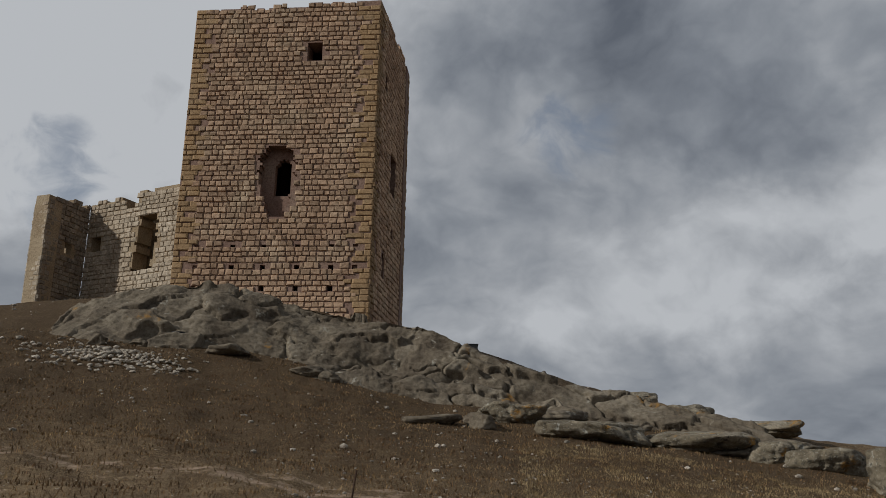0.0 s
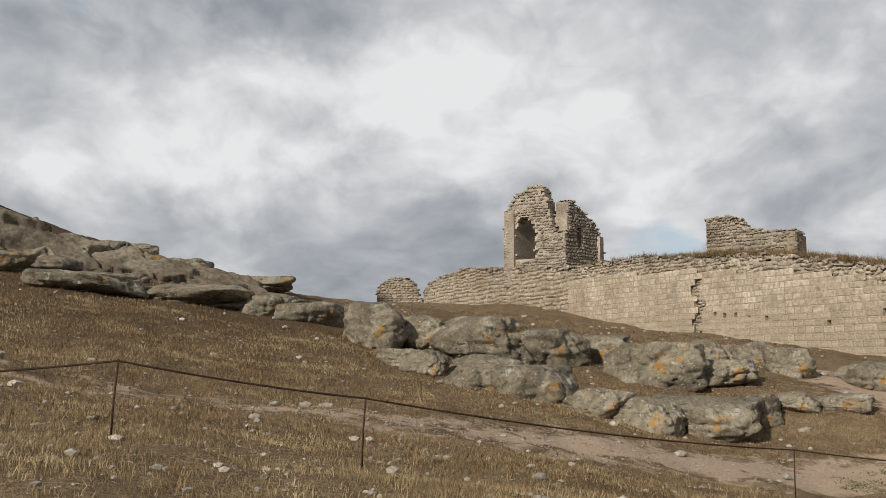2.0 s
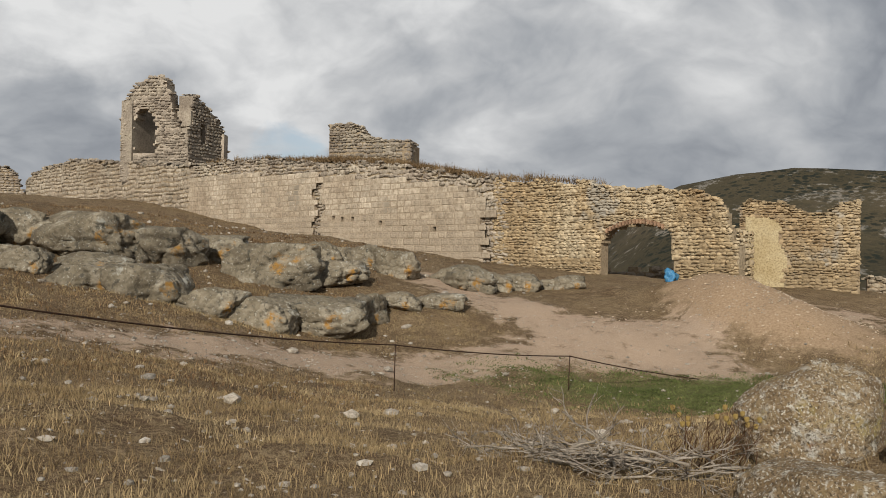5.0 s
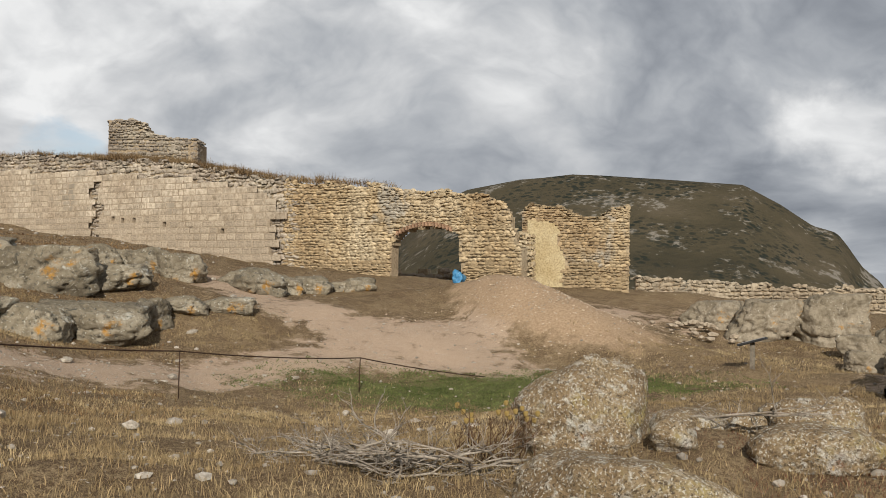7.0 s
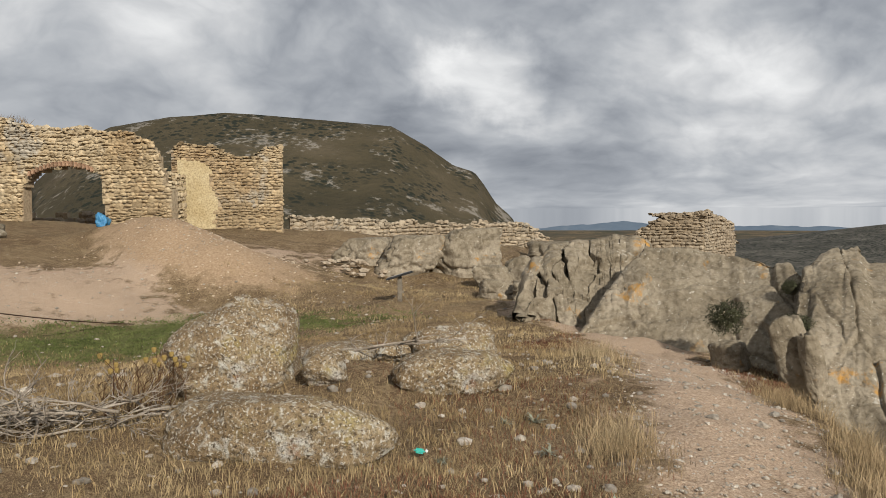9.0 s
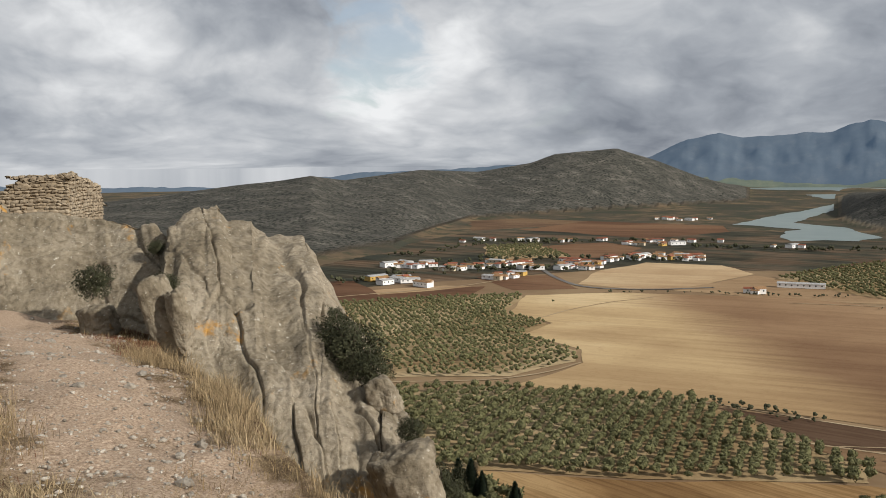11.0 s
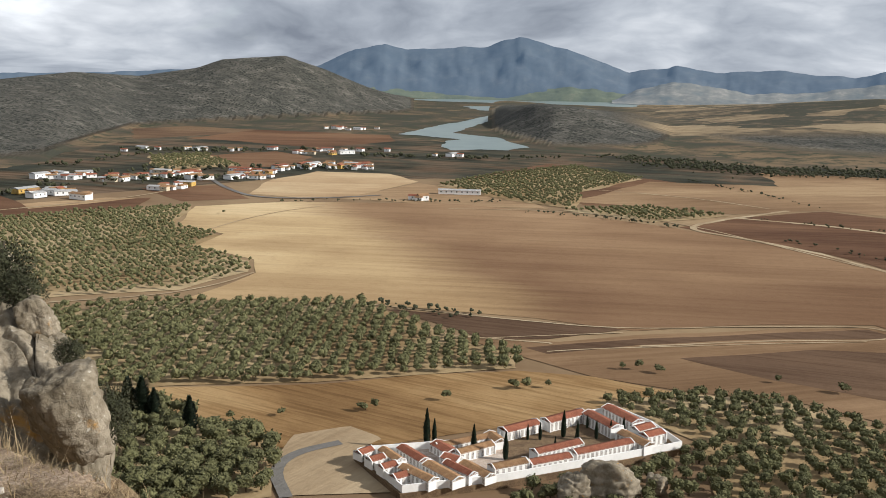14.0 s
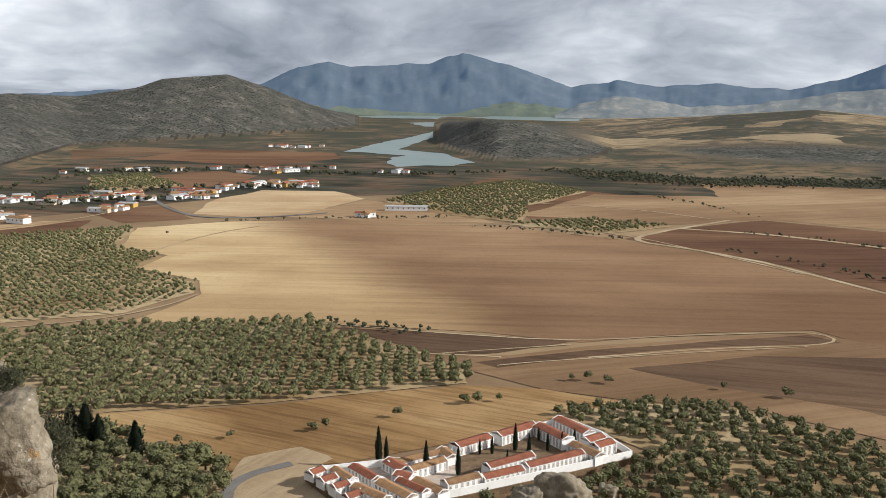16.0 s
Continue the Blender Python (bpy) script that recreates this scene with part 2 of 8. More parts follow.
def hilltop(x, y):
    """The castle hill's ground, before its brink."""
    u, v = np.clip(x, -55, 75), np.clip(y, -25, 100)
    z = SLOPE[0] + SLOPE[1] * u / 40 + SLOPE[2] * v / 40
    for i, row in enumerate(SWELLS):
        for j, k in enumerate(row):
            z = z + k * np.exp(-((u - (20 * i - 40)) ** 2 + (v - (20 * j - 10)) ** 2) / 450.0)
    z = z - 0.28 * np.exp(-(x * x + y * y) / 18.0)
    z = z + 0.42 * np.exp(-((x - 10.5) / 3.6) ** 2 - ((y - 1.6) / 3.6) ** 2)
    # hollow below the fence, spoil heap before the gate
    z = z - 0.5 * np.exp(-((x - 19) / 5.0) ** 2 - ((y - 10) / 5.0) ** 2)
    z = z + np.clip(1.2 + 0.15 * (y - 9.2), 0.5, 1.6) * np.exp(-(((x - 29.4) * 0.83 - (y - 9.2) * 0.55) ** 2 / 3.2 + ((x - 29.4) * 0.55 + (y - 9.2) * 0.83) ** 2 / 18.0) ** 1.3)
    # dip at the foot of the cliff slab
    z = z - 0.42 * np.exp(-((x - 16.5) / 3.6) ** 2 - ((y + 4.6) / 2.4) ** 2)
    # made-up ground inside the long wall
    z = z + 3.0 * smooth(1.2, 3.0, x - 38.0 - 0.127 * (y - 26)) * smooth(27, 32, y) * (1 - smooth(84, 95, y))
    return z


def brink(x):
    """How far south the hilltop reaches."""
    return -2.15 + 0.32 * np.exp(-((x - 3.3) / 1.3) ** 2) - 0.135 * np.clip(x, -40, 13) - 0.5 * np.clip(x - 13, 0, 60) - 0.12 * np.sin(x * 0.9) - 0.8 * np.clip(-x, 0, 60) * 0.2


RIDGES = [  # crest as (bearing, height angle), crest distance, foot distance
    ([(63, 1.0), (66, 3.9), (67.7, 4.9), (71, 5.6), (74.2, 5.9), (80.1, 5.52), (84.3, 5.2), (86.4, 4.0), (88.1, 2.75), (89.4, 2.3), (90.0, 1.5), (90.7, 0.4), (91.7, -0.5), (93.5, -4)], [(60, 1000), (95, 950)], [(60, 330), (95, 420)]),
    ([(100, -3), (106, -1.9), (112.8, -1.0), (115, -0.8), (117, -0.5), (119, -0.8), (123.7, -0.2), (127.3, -0.36), (130.6, 0.17), (132, 0.69), (135.7, 0.99), (138.1, 0.22), (140.6, -0.8), (142.7, -1.5), (144, -2.4)],
     [(100, 1900), (117, 2000), (127, 2700), (144, 3100)], [(100, 900), (117, 1050), (122, 1220), (127, 1900), (137, 2400), (144, 2800)]),
    ([(146, -4.6), (147.1, -3.6), (149.2, -2.1), (150.9, -1.67), (153.7, -1.88), (156.1, -2.5), (158.9, -3.3), (163, -4.4), (165, -5)], [(140, 2350), (147, 2350), (152, 1900), (170, 1800)], [(140, 2050), (146, 1980), (149, 1720), (152, 1460), (170, 1400)]),
    ([(152, -4), (156, -2.3), (160, -2.0), (163, -1.6), (166, -1.2), (170.3, -0.85), (174, -1.2), (182, -0.9), (195, -3)], [(150, 3000), (190, 2600)], [(150, 1900), (160, 1480), (190, 1300)]),
]


def terrain(x, y):
    r = np.hypot(x, y)
    az = np.degrees(np.arctan2(x, y)) % 360
    z = np.full(np.shape(x), VALLEY)
    far = smooth(380, 700, r) * (1 - smooth(100, 108, az) * (1 - smooth(186, 192, az)))
    z = z + far * 3.0 * fbm(x / 260.0, y / 260.0, 3, 5)
    for crest, rc, rf in RIDGES:
        top = np.interp(az, [c[0] for c in crest], [c[1] for c in crest])
        inside = smooth(crest[0][0] - 1.0, crest[0][0] + 0.6, az) * (1 - smooth(crest[-1][0] - 0.6, crest[-1][0] + 1.0, az))
        dc, df = np.interp(az, *zip(*rc)), np.interp(az, *zip(*rf))
        hc = EYE + dc * np.tan(np.radians(top)) - VALLEY
        t = np.clip((r - df) / (dc - df), 0, 1)
        shape = np.where(r < dc, t ** 1.25, np.exp(-((r - dc) / (0.5 * dc)) ** 2))
        gully = 1 + 0.05 * fbm(x / 160.0, y / 160.0, 4, 9) * np.sin(np.pi * np.clip(t, 0, 1))
        z = np.maximum(z, VALLEY + hc * inside * shape * gully)
    # the castle hill: fall of the south brink, gentler sides elsewhere
    d = brink(x) - y
    top = hilltop(x, y)
    top = top - 0.22 * smooth(-1.8, 0.0, d) * smooth(3, 5, x)
    fall = top - 2.6 * np.clip(d, 0, 6) - 1.0 * np.clip(d - 6, 0, None)
    back = top - 0.35 * np.clip(y - 92, 0, None) - 0.45 * np.clip(x - 70, 0, None) - 0.35 * np.clip(-x - 50, 0, None)
    hill = np.minimum(np.where(d > 0, fall, top), back)
    return np.where(hill > z, hill, z)


def relief(x, y):
    """The small unevenness of the hilltop's soil."""
    r = np.hypot(x, y)
    near = (1 - smooth(60, 130, r)) * smooth(0.5, 4, r)
    rough = 0.10 * fbm(x / 1.3, y / 1.3, 4, 21) + 0.22 * fbm(x / 6.0, y / 6.0, 2, 31) * smooth(8, 25, r)
    d = brink(x) - y
    crag = smooth(0.3, 4.0, d) * (1 - smooth(60, 140, d))
    return near * rough + crag * 0.7 * fbm(x / 3.0, y / 3.0, 4, 41)


GRID_X, GRID_Y, GRID_STEP = np.arange(-45, 80, 0.25), np.arange(-30, 105, 0.25), 0.25
_gx, _gy = np.meshgrid(GRID_X, GRID_Y, indexing="ij")
HEIGHTS = (terrain(_gx, _gy) + relief(_gx, _gy)).tolist()


def ground_z(x, y):
    i, j = (x + 45) / GRID_STEP, (y + 30) / GRID_STEP
    if not (0 <= i < len(GRID_X) - 1 and 0 <= j < len(GRID_Y) - 1):
        return VALLEY
    a, b = int(i), int(j)
    u, v = i - a, j - b
    return ((HEIGHTS[a][b] * (1 - u) + HEIGHTS[a + 1][b] * u) * (1 - v) + (HEIGHTS[a][b + 1] * (1 - u) + HEIGHTS[a + 1][b + 1] * u) * v)


def smooth_mesh(name, verts, faces, mats=(), shade=True):
    me = bpy.data.meshes.new(name)
    me.from_pydata(verts, [], faces)
    for m in mats:
        me.materials.append(m)
    if shade:
        me.polygons.foreach_set("use_smooth", [True] * len(me.polygons))
    me.update()
    return me


def near_tones(x, y):
    """Bare path, grass green, spoil and scrub shares of the hilltop."""
    fence_path = np.exp(-((y - (15.5 - 0.22 * (x - 12) - 0.006 * (x - 12) ** 2)) / 1.7) ** 2) * smooth(-40, -20, x) * (1 - smooth(30, 36, x)) * (0.45 + 0.55 * smooth(4, 16, x))
    to_gate = np.exp(-((x - (24.5 + 0.25 * (y - 12))) / 1.7) ** 2) * smooth(4, 10, y) * (1 - smooth(19, 24, y))
    brink_path = np.exp(-((y - np.interp(x, (3.5, 4.5, 6, 8.7, 13.4, 18, 20, 23.5), (-2.1, -1.95, -1.8, -2.1, -2.8, -2.75, -2.2, -1.6))) / (0.55 + 0.035 * x)) ** 2) * smooth(2.5, 5, x) * (1 - smooth(22, 30, x))
    gate_yard = np.exp(-((x - 33) / 4.5) ** 2 - ((y - 6) / 6.0) ** 2)
    path = np.clip(fence_path + to_gate + 1.25 * brink_path + 0.45 * gate_yard, 0, 1)
    green = np.exp(-(((x - 21.0) * 0.37 - (y - 7.6) * 0.93) / 5.5) ** 2 - (((x - 21.0) * 0.93 + (y - 7.6) * 0.37) / 2.2) ** 2)
    spoil = np.exp(-(((x - 29.4) * 0.83 - (y - 9.2) * 0.55) ** 2 / 5.5 + ((x - 29.4) * 0.55 + (y - 9.2) * 0.83) ** 2 / 24.0))
    return path, green, spoil


def ground_material():
    m = bpy.data.materials.new("dry_hill_ground")
    m.use_nodes = True
    k = Nodes(m.node_tree)
    pos = k.add("ShaderNodeNewGeometry").outputs["Position"]
    att = k.t.nodes.new("ShaderNodeAttribute")
    att.attribute_name = "cover"
    sep = k.add("ShaderNodeSeparateColor", Color=att.outputs["Color"])
    path, green, spoil = sep.outputs[0], sep.outputs[1], sep.outputs[2]
    att2 = k.t.nodes.new("ShaderNodeAttribute")
    att2.attribute_name = "region"
    sep2 = k.add("ShaderNodeSeparateColor", Color=att2.outputs["Color"])
    valley, scrub, tilled = sep2.outputs[0], sep2.outputs[1], sep2.outputs[2]
    woods = k.t.nodes.new("ShaderNodeAttribute")
    woods.attribute_name = "woods"
    broad = k.noise(pos, 0.22, 5.0, 0.6, 0.3)
    mid = k.noise(pos, 1.6, 6.0, 0.65)
    fine = k.noise(pos, 14.0, 5.0, 0.7)
    grit = k.noise(pos, 45.0, 4.0, 0.7)
    sep3 = k.add("ShaderNodeSeparateXYZ", Vector=pos)
    soil = k.ramp(broad, (0.3, (0.070, 0.041, 0.023)), (0.5, (0.118, 0.077, 0.045)), (0.7, (0.18, 0.126, 0.075)))
    soil = k.mix(k.math("MULTIPLY", k.step(k.noise(pos, 0.6, 5.0, 0.7, 0.6), 0.50, 0.66), 0.7), soil, (0.066, 0.043, 0.026))
    # darker brown on the slope under the keep
    dark_slope = k.math("MULTIPLY", k.step(sep3.outputs["Y"], 14.0, 30.0), k.step(sep3.outputs["X"], 30.0, 8.0))
    soil = k.mix(k.math("MULTIPLY", dark_slope, k.step(mid, 0.30, 0.62)), soil, (0.066, 0.040, 0.023))
    straw = k.ramp(mid, (0.35, (0.11, 0.075, 0.042)), (0.6, (0.28, 0.208, 0.122)))
    col = k.mix(k.math("MULTIPLY", k.step(fine, 0.42, 0.60), k.step(mid, 0.22, 0.54)), soil, straw)
    stems = k.noise(pos, 90.0, 3.0, 0.8, 1.2)
    col = k.mix(k.math("MULTIPLY", k.step(stems, 0.53, 0.60), 0.75), col, (0.40, 0.305, 0.18))
    col = k.mix(k.math("MULTIPLY", k.step(stems, 0.46, 0.40), 0.8), col, (0.055, 0.034, 0.019))
    col = k.mix(k.math("MULTIPLY", k.step(grit, 0.54, 0.66), 0.75), col, k.mix(1.0, col, (0.38, 0.35, 0.32), "MULTIPLY"))
    col = k.mix(k.step(k.noise(pos, 7.0, 2.0, 0.5), 0.70, 0.74), col, (0.46, 0.41, 0.34))
    gravel = k.ramp(grit, (0.3, (0.20, 0.138, 0.098)), (0.48, (0.40, 0.295, 0.212)), (0.68, (0.62, 0.50, 0.385)))
    pf = k.math("MULTIPLY", k.step(k.math("ADD", path, k.math("MULTIPLY", k.math("SUBTRACT", mid, 0.5), 2.6)), 0.36, 0.84), 0.86)
    col = k.mix(pf, col, gravel)
    gf = k.step(k.math("ADD", green, k.math("MULTIPLY", k.math("SUBTRACT", mid, 0.5), 0.8)), 0.35, 0.8)
    col = k.mix(gf, col, k.ramp(fine, (0.3, (0.07, 0.078, 0.028)), (0.7, (0.135, 0.135, 0.055))))
    earth = k.ramp(fine, (0.3, (0.25, 0.17, 0.105)), (0.7, (0.42, 0.31, 0.205)))
    sf = k.step(k.math("ADD", spoil, k.math("MULTIPLY", k.math("SUBTRACT", mid, 0.5), 0.6)), 0.3, 0.6)
    col = k.mix(sf, col, earth)
    col = k.mix(k.math("MULTIPLY", dark_slope, 0.6), col, (0.050, 0.032, 0.018))
    # far ground: dry stubble in the valley, dark scrub on the hills
    vb = k.noise(pos, 0.006, 4.0, 0.55, 0.4)
    vf = k.noise(pos, 0.05, 6.0, 0.65)
    stub = k.ramp(vb, (0.35, (0.185, 0.12, 0.07)), (0.5, (0.24, 0.165, 0.095)), (0.65, (0.31, 0.22, 0.125)))
    stub = k.mix(k.math("MULTIPLY", k.step(vf, 0.4, 0.7), 0.35), stub, (0.15, 0.095, 0.05))
    away = k.step(k.vmath("LENGTH", pos), 950.0, 1200.0)
    dull = k.ramp(vb, (0.38, (0.05, 0.05, 0.036)), (0.5, (0.09, 0.07, 0.047)), (0.62, (0.17, 0.12, 0.07)))
    dull = k.mix(k.step(k.noise(pos, 0.03, 5.0, 0.7), 0.46, 0.60), dull, (0.05, 0.052, 0.032))
    stub = k.mix(away, stub, dull)
    plots = k.add("ShaderNodeTexVoronoi", Vector=k.vmath("ADD", pos, k.vmath("SCALE", k.add("ShaderNodeTexNoise", Vector=pos, Scale=0.006, Detail=3.0).outputs["Color"])), Scale=0.0045)
    plots.inputs["Vector"].links[0].from_node.inputs[1].links[0].from_node.inputs["Scale"].default_value = 160.0
    plot = k.add("ShaderNodeSeparateColor", Color=plots.outputs["Color"]).outputs[0]
    farm = k.ramp(k.math("MULTIPLY_ADD", plot, 0.34, k.math("MULTIPLY", k.noise(pos, 0.02, 6.0, 0.65), 0.7)), (0.40, (0.055, 0.053, 0.036)), (0.49, (0.14, 0.105, 0.066)), (0.56, (0.25, 0.185, 0.11)), (0.68, (0.33, 0.255, 0.155)))
    stub = k.mix(tilled, stub, farm)
    col = k.mix(valley, col, stub)
    sb = k.noise(pos, 0.010, 4.0, 0.6)
    crag = k.noise(pos, 0.022, 6.0, 0.7)
    dots = k.add("ShaderNodeTexVoronoi", Vector=pos, Scale=0.13, Randomness=1.0).outputs["Distance"]
    small = k.add("ShaderNodeTexVoronoi", Vector=pos, Scale=0.30, Randomness=1.0).outputs["Distance"]
    bush = k.ramp(sb, (0.35, (0.046, 0.040, 0.025)), (0.55, (0.066, 0.055, 0.034)), (0.72, (0.092, 0.075, 0.05)))
    bush = k.mix(k.math("MULTIPLY", k.step(k.math("MULTIPLY_ADD", k.math("SUBTRACT", k.noise(pos, 0.16, 4.0, 0.65), 0.5), 0.6, crag), 0.57, 0.66), 0.75), bush, (0.23, 0.21, 0.18))
    shrubs = k.math("MAXIMUM", k.step(dots, 0.47, 0.34), k.math("MULTIPLY", k.step(small, 0.36, 0.22), 0.8))
    thick = k.math("MULTIPLY_ADD", woods.outputs["Fac"], 0.55, k.step(k.noise(pos, 0.018, 3.0, 0.6), 0.42, 0.62))
    # far hills: bare grey rock, some distance haze mixed into its tone
    stony = k.ramp(crag, (0.38, (0.062, 0.062, 0.056)), (0.55, (0.105, 0.10, 0.088)), (0.70, (0.16, 0.148, 0.125)))
    bush = k.mix(k.math("MULTIPLY", woods.outputs["Fac"], 0.8), bush, stony)
    bush = k.mix(k.math("MULTIPLY", shrubs, k.math("MINIMUM", thick, 0.95)), bush, (0.018, 0.022, 0.017))
    col = k.mix(scrub, col, bush)
    p = k.add("ShaderNodeBsdfPrincipled", Base_Color=col, Roughness=0.97)
    p.inputs["Specular IOR Level"].default_value = 0.1
    h = k.math("ADD", k.math("MULTIPLY", mid, 0.5), k.math("ADD", k.math("MULTIPLY", fine, 0.35), k.math("MULTIPLY", grit, 0.15)))
    b1 = k.add("ShaderNodeBump", Height=h, Strength=0.7, Distance=0.12)
    b2 = k.add("ShaderNodeBump", Height=k.math("MULTIPLY", k.math("ADD", crag, sb), scrub), Strength=0.6, Distance=14.0)
    k.t.links.new(b1.outputs[0], b2.inputs["Normal"])
    k.t.links.new(b2.outputs[0], p.inputs["Normal"])
    out = k.add("ShaderNodeOutputMaterial")
    k.t.links.new(p.outputs[0], out.inputs["Surface"])
    return m


def build_ground():
    view = np.arange(-32, 184, 0.25)
    rest = np.arange(184, 328, 3.0)
    az = np.radians(np.concatenate([view, rest]))
    r = np.concatenate([[0.3], np.geomspace(0.8, 120, 250), np.geomspace(123, 4950, 190)])
    R, A = np.meshgrid(r, az, indexing="ij")
    x, y = R * np.sin(A), R * np.cos(A)
    z = terrain(x, y)
    z = z + relief(x, y)
    n, k = R.shape
    verts = np.stack([x, y, z], -1).reshape(-1, 3)
    idx = np.arange(n * k).reshape(n, k)
    nx = np.roll(idx, -1, axis=1)
    faces = np.stack([idx[:-1], idx[1:], nx[1:], nx[:-1]], -1).reshape(-1, 4)
    centre = len(verts)
    verts = np.vstack([verts, [[0, 0, ground_z(0, 0)]]])
    fan = [[int(nx[0, j]), centre, int(idx[0, j])] for j in range(k)]
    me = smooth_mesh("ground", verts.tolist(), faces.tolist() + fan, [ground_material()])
    xs, ys, zs = verts[:, 0], verts[:, 1], verts[:, 2]
    path, green, spoil = near_tones(xs, ys)
    low = 1 - smooth(-95, -70, zs)
    rr = np.hypot(xs, ys)
    valley = np.where(rr > 130, 1 - smooth(VALLEY + 3.2, VALLEY + 6.5, zs), 0.0)
    scrub = np.where(rr > 130, smooth(VALLEY + 3.2, VALLEY + 6.5, zs), smooth(6, 30, brink(xs) - ys) * low * 0.5)
    bearing_deg = np.degrees(np.arctan2(xs, ys)) % 360
    lit = smooth(155, 159, bearing_deg) * smooth(1800, 2000, rr)
    scrub = scrub * (1 - 0.9 * lit)
    valley = np.maximum(valley, lit)
    woods = smooth(97, 99, bearing_deg) * (1 - smooth(190, 200, bearing_deg)) * np.where(rr > 600, 1.0, 0.0)
    me.attributes.new("woods", "FLOAT", "POINT").data.foreach_set("value", woods.astype(np.float32))
    for nm, chan in (("cover", (path, green, spoil)), ("region", (valley, scrub, lit))):
        att = me.color_attributes.new(nm, "FLOAT_COLOR", "POINT")
        data = np.ones((len(verts), 4), np.float32)
        for i, c in enumerate(chan):
            data[:, i] = c
        att.data.foreach_set("color", data.ravel())
    return tagged(new("ground", me), "dry stony castle hill falling to a farmed valley", "ground", kind="structure")


ground = build_ground()


# ---- masonry ----
def thing(name, label, category, loc=(0, 0, 0), group="", kind=""):
    e = new(name)
    e.location = loc
    e.empty_display_size = 0.2
    return tagged(e, label, category, group, kind)


def part(name, me, parent, label="", kind=""):
    ob = new(name, me)
    ob.parent = parent
    if parent.type == "EMPTY" or parent.parent is None:
        ob.matrix_parent_inverse = Matrix.Translation(-Vector(parent.location))
    return tagged(ob, label, kind=kind)


def core_wall(name, O, U, length, base, top, thick, hole, mat, parent, cell=0.35, sink=0.04):
    """The body of a wall on a grid of cells, with its openings cut right through and a broken top."""
    O, U = Vector(O), Vector(U).normalized()
    N = Vector((U.y, -U.x, 0))
    nu = max(1, round(length / cell))
    cu = length / nu
    zs = [base(u * cu) for u in range(nu + 1)], [top((u + 0.5) * cu) for u in range(nu)]
    z0, z1 = min(zs[0]), max(zs[1])
    nv = max(1, round((z1 - z0) / cell))
    cv = (z1 - z0) / nv
    full = np.zeros((nu + 2, nv + 2), bool)
    for i in range(nu):
        for j in range(nv):
            u, v = (i + 0.5) * cu, z0 + (j + 0.5) * cv
            full[i + 1, j + 1] = v < top(u) and v > base(u) - cell and not hole(u, v)
    verts, faces, seen = [], [], {}

    def vid(i, j, k):
        key = (i, j, k)
        if key not in seen:
            seen[key] = len(verts)
            p = O + U * (i * cu) + Vector((0, 0, z0 + j * cv)) - N * (sink + k * thick)
            verts.append((p.x, p.y, p.z))
        return seen[key]
    for i in range(1, nu + 1):
        for j in range(1, nv + 1):
            if not full[i, j]:
                continue
            a, b = i - 1, j - 1
            faces.append((vid(a, b, 0), vid(a + 1, b, 0), vid(a + 1, b + 1, 0), vid(a, b + 1, 0)))
            faces.append((vid(a, b, 1), vid(a, b + 1, 1), vid(a + 1, b + 1, 1), vid(a + 1, b, 1)))
            if not full[i - 1, j]:
                faces.append((vid(a, b, 0), vid(a, b + 1, 0), vid(a, b + 1, 1), vid(a, b, 1)))
            if not full[i + 1, j]:
                faces.append((vid(a + 1, b, 0), vid(a + 1, b, 1), vid(a + 1, b + 1, 1), vid(a + 1, b + 1, 0)))
            if not full[i, j - 1]:
                faces.append((vid(a, b, 0), vid(a, b, 1), vid(a + 1, b, 1), vid(a + 1, b, 0)))
            if not full[i, j + 1]:
                faces.append((vid(a, b + 1, 0), vid(a + 1, b + 1, 0), vid(a + 1, b + 1, 1), vid(a, b + 1, 1)))
    return part(name, smooth_mesh(name, verts, faces, [mat], False), parent)


def pillow(rng, wob=0.12):
    """A unit stone face: width and height 1 about the centre, 1 deep, worn round at its edges."""
    vs = []
    for s, d in ((1.0, -0.4), (0.98, 0.45), (0.74, 1.0)):
        for cx, cy in ((-0.5, -0.5), (0.5, -0.5), (0.5, 0.5), (-0.5, 0.5)):
            vs.append((cx * s + rng.uniform(-wob, wob) * 0.5, cy * s + rng.uniform(-wob, wob) * 0.5, d * (1 + rng.uniform(-0.2, 0.2))))
    fs = [(8, 9, 10, 11)]
    for k in (0, 4):
        for i in range(4):
            j = (i + 1) % 4
            fs.append((k + i, k + j, k + 4 + j, k + 4 + i))
    return vs, fs


PILLOW_RNG = random.Random(7)
PILLOWS = [pillow(PILLOW_RNG, 0.17) for _ in range(14)]
BLOCKS = [pillow(PILLOW_RNG, 0.035) for _ in range(6)]


def cobble(rng):
    """A unit rubble stone: an angular broken lump, its hidden back left off."""
    bm = bmesh.new()
    bmesh.ops.create_icosphere(bm, subdivisions=1, radius=1.0)
    for v in bm.verts:
        c = v.co
        k = (abs(c.x) ** 6 + abs(c.y) ** 6 + abs(c.z) ** 4) ** (-1 / 6)
        v.co = Vector((c.x * k * 0.5 * rng.uniform(0.78, 1.16), c.y * k * 0.5 * rng.uniform(0.74, 1.14), c.z * k * rng.uniform(0.7, 1.2)))
    bmesh.ops.delete(bm, geom=[v for v in bm.verts if v.co.z < -0.65], context="VERTS")
    bm.verts.index_update()
    out = [tuple(v.co) for v in bm.verts], [tuple(v.index for v in q.verts) for q in bm.faces]
    bm.free()
    return out


COBBLES = [cobble(PILLOW_RNG) for _ in range(24)]


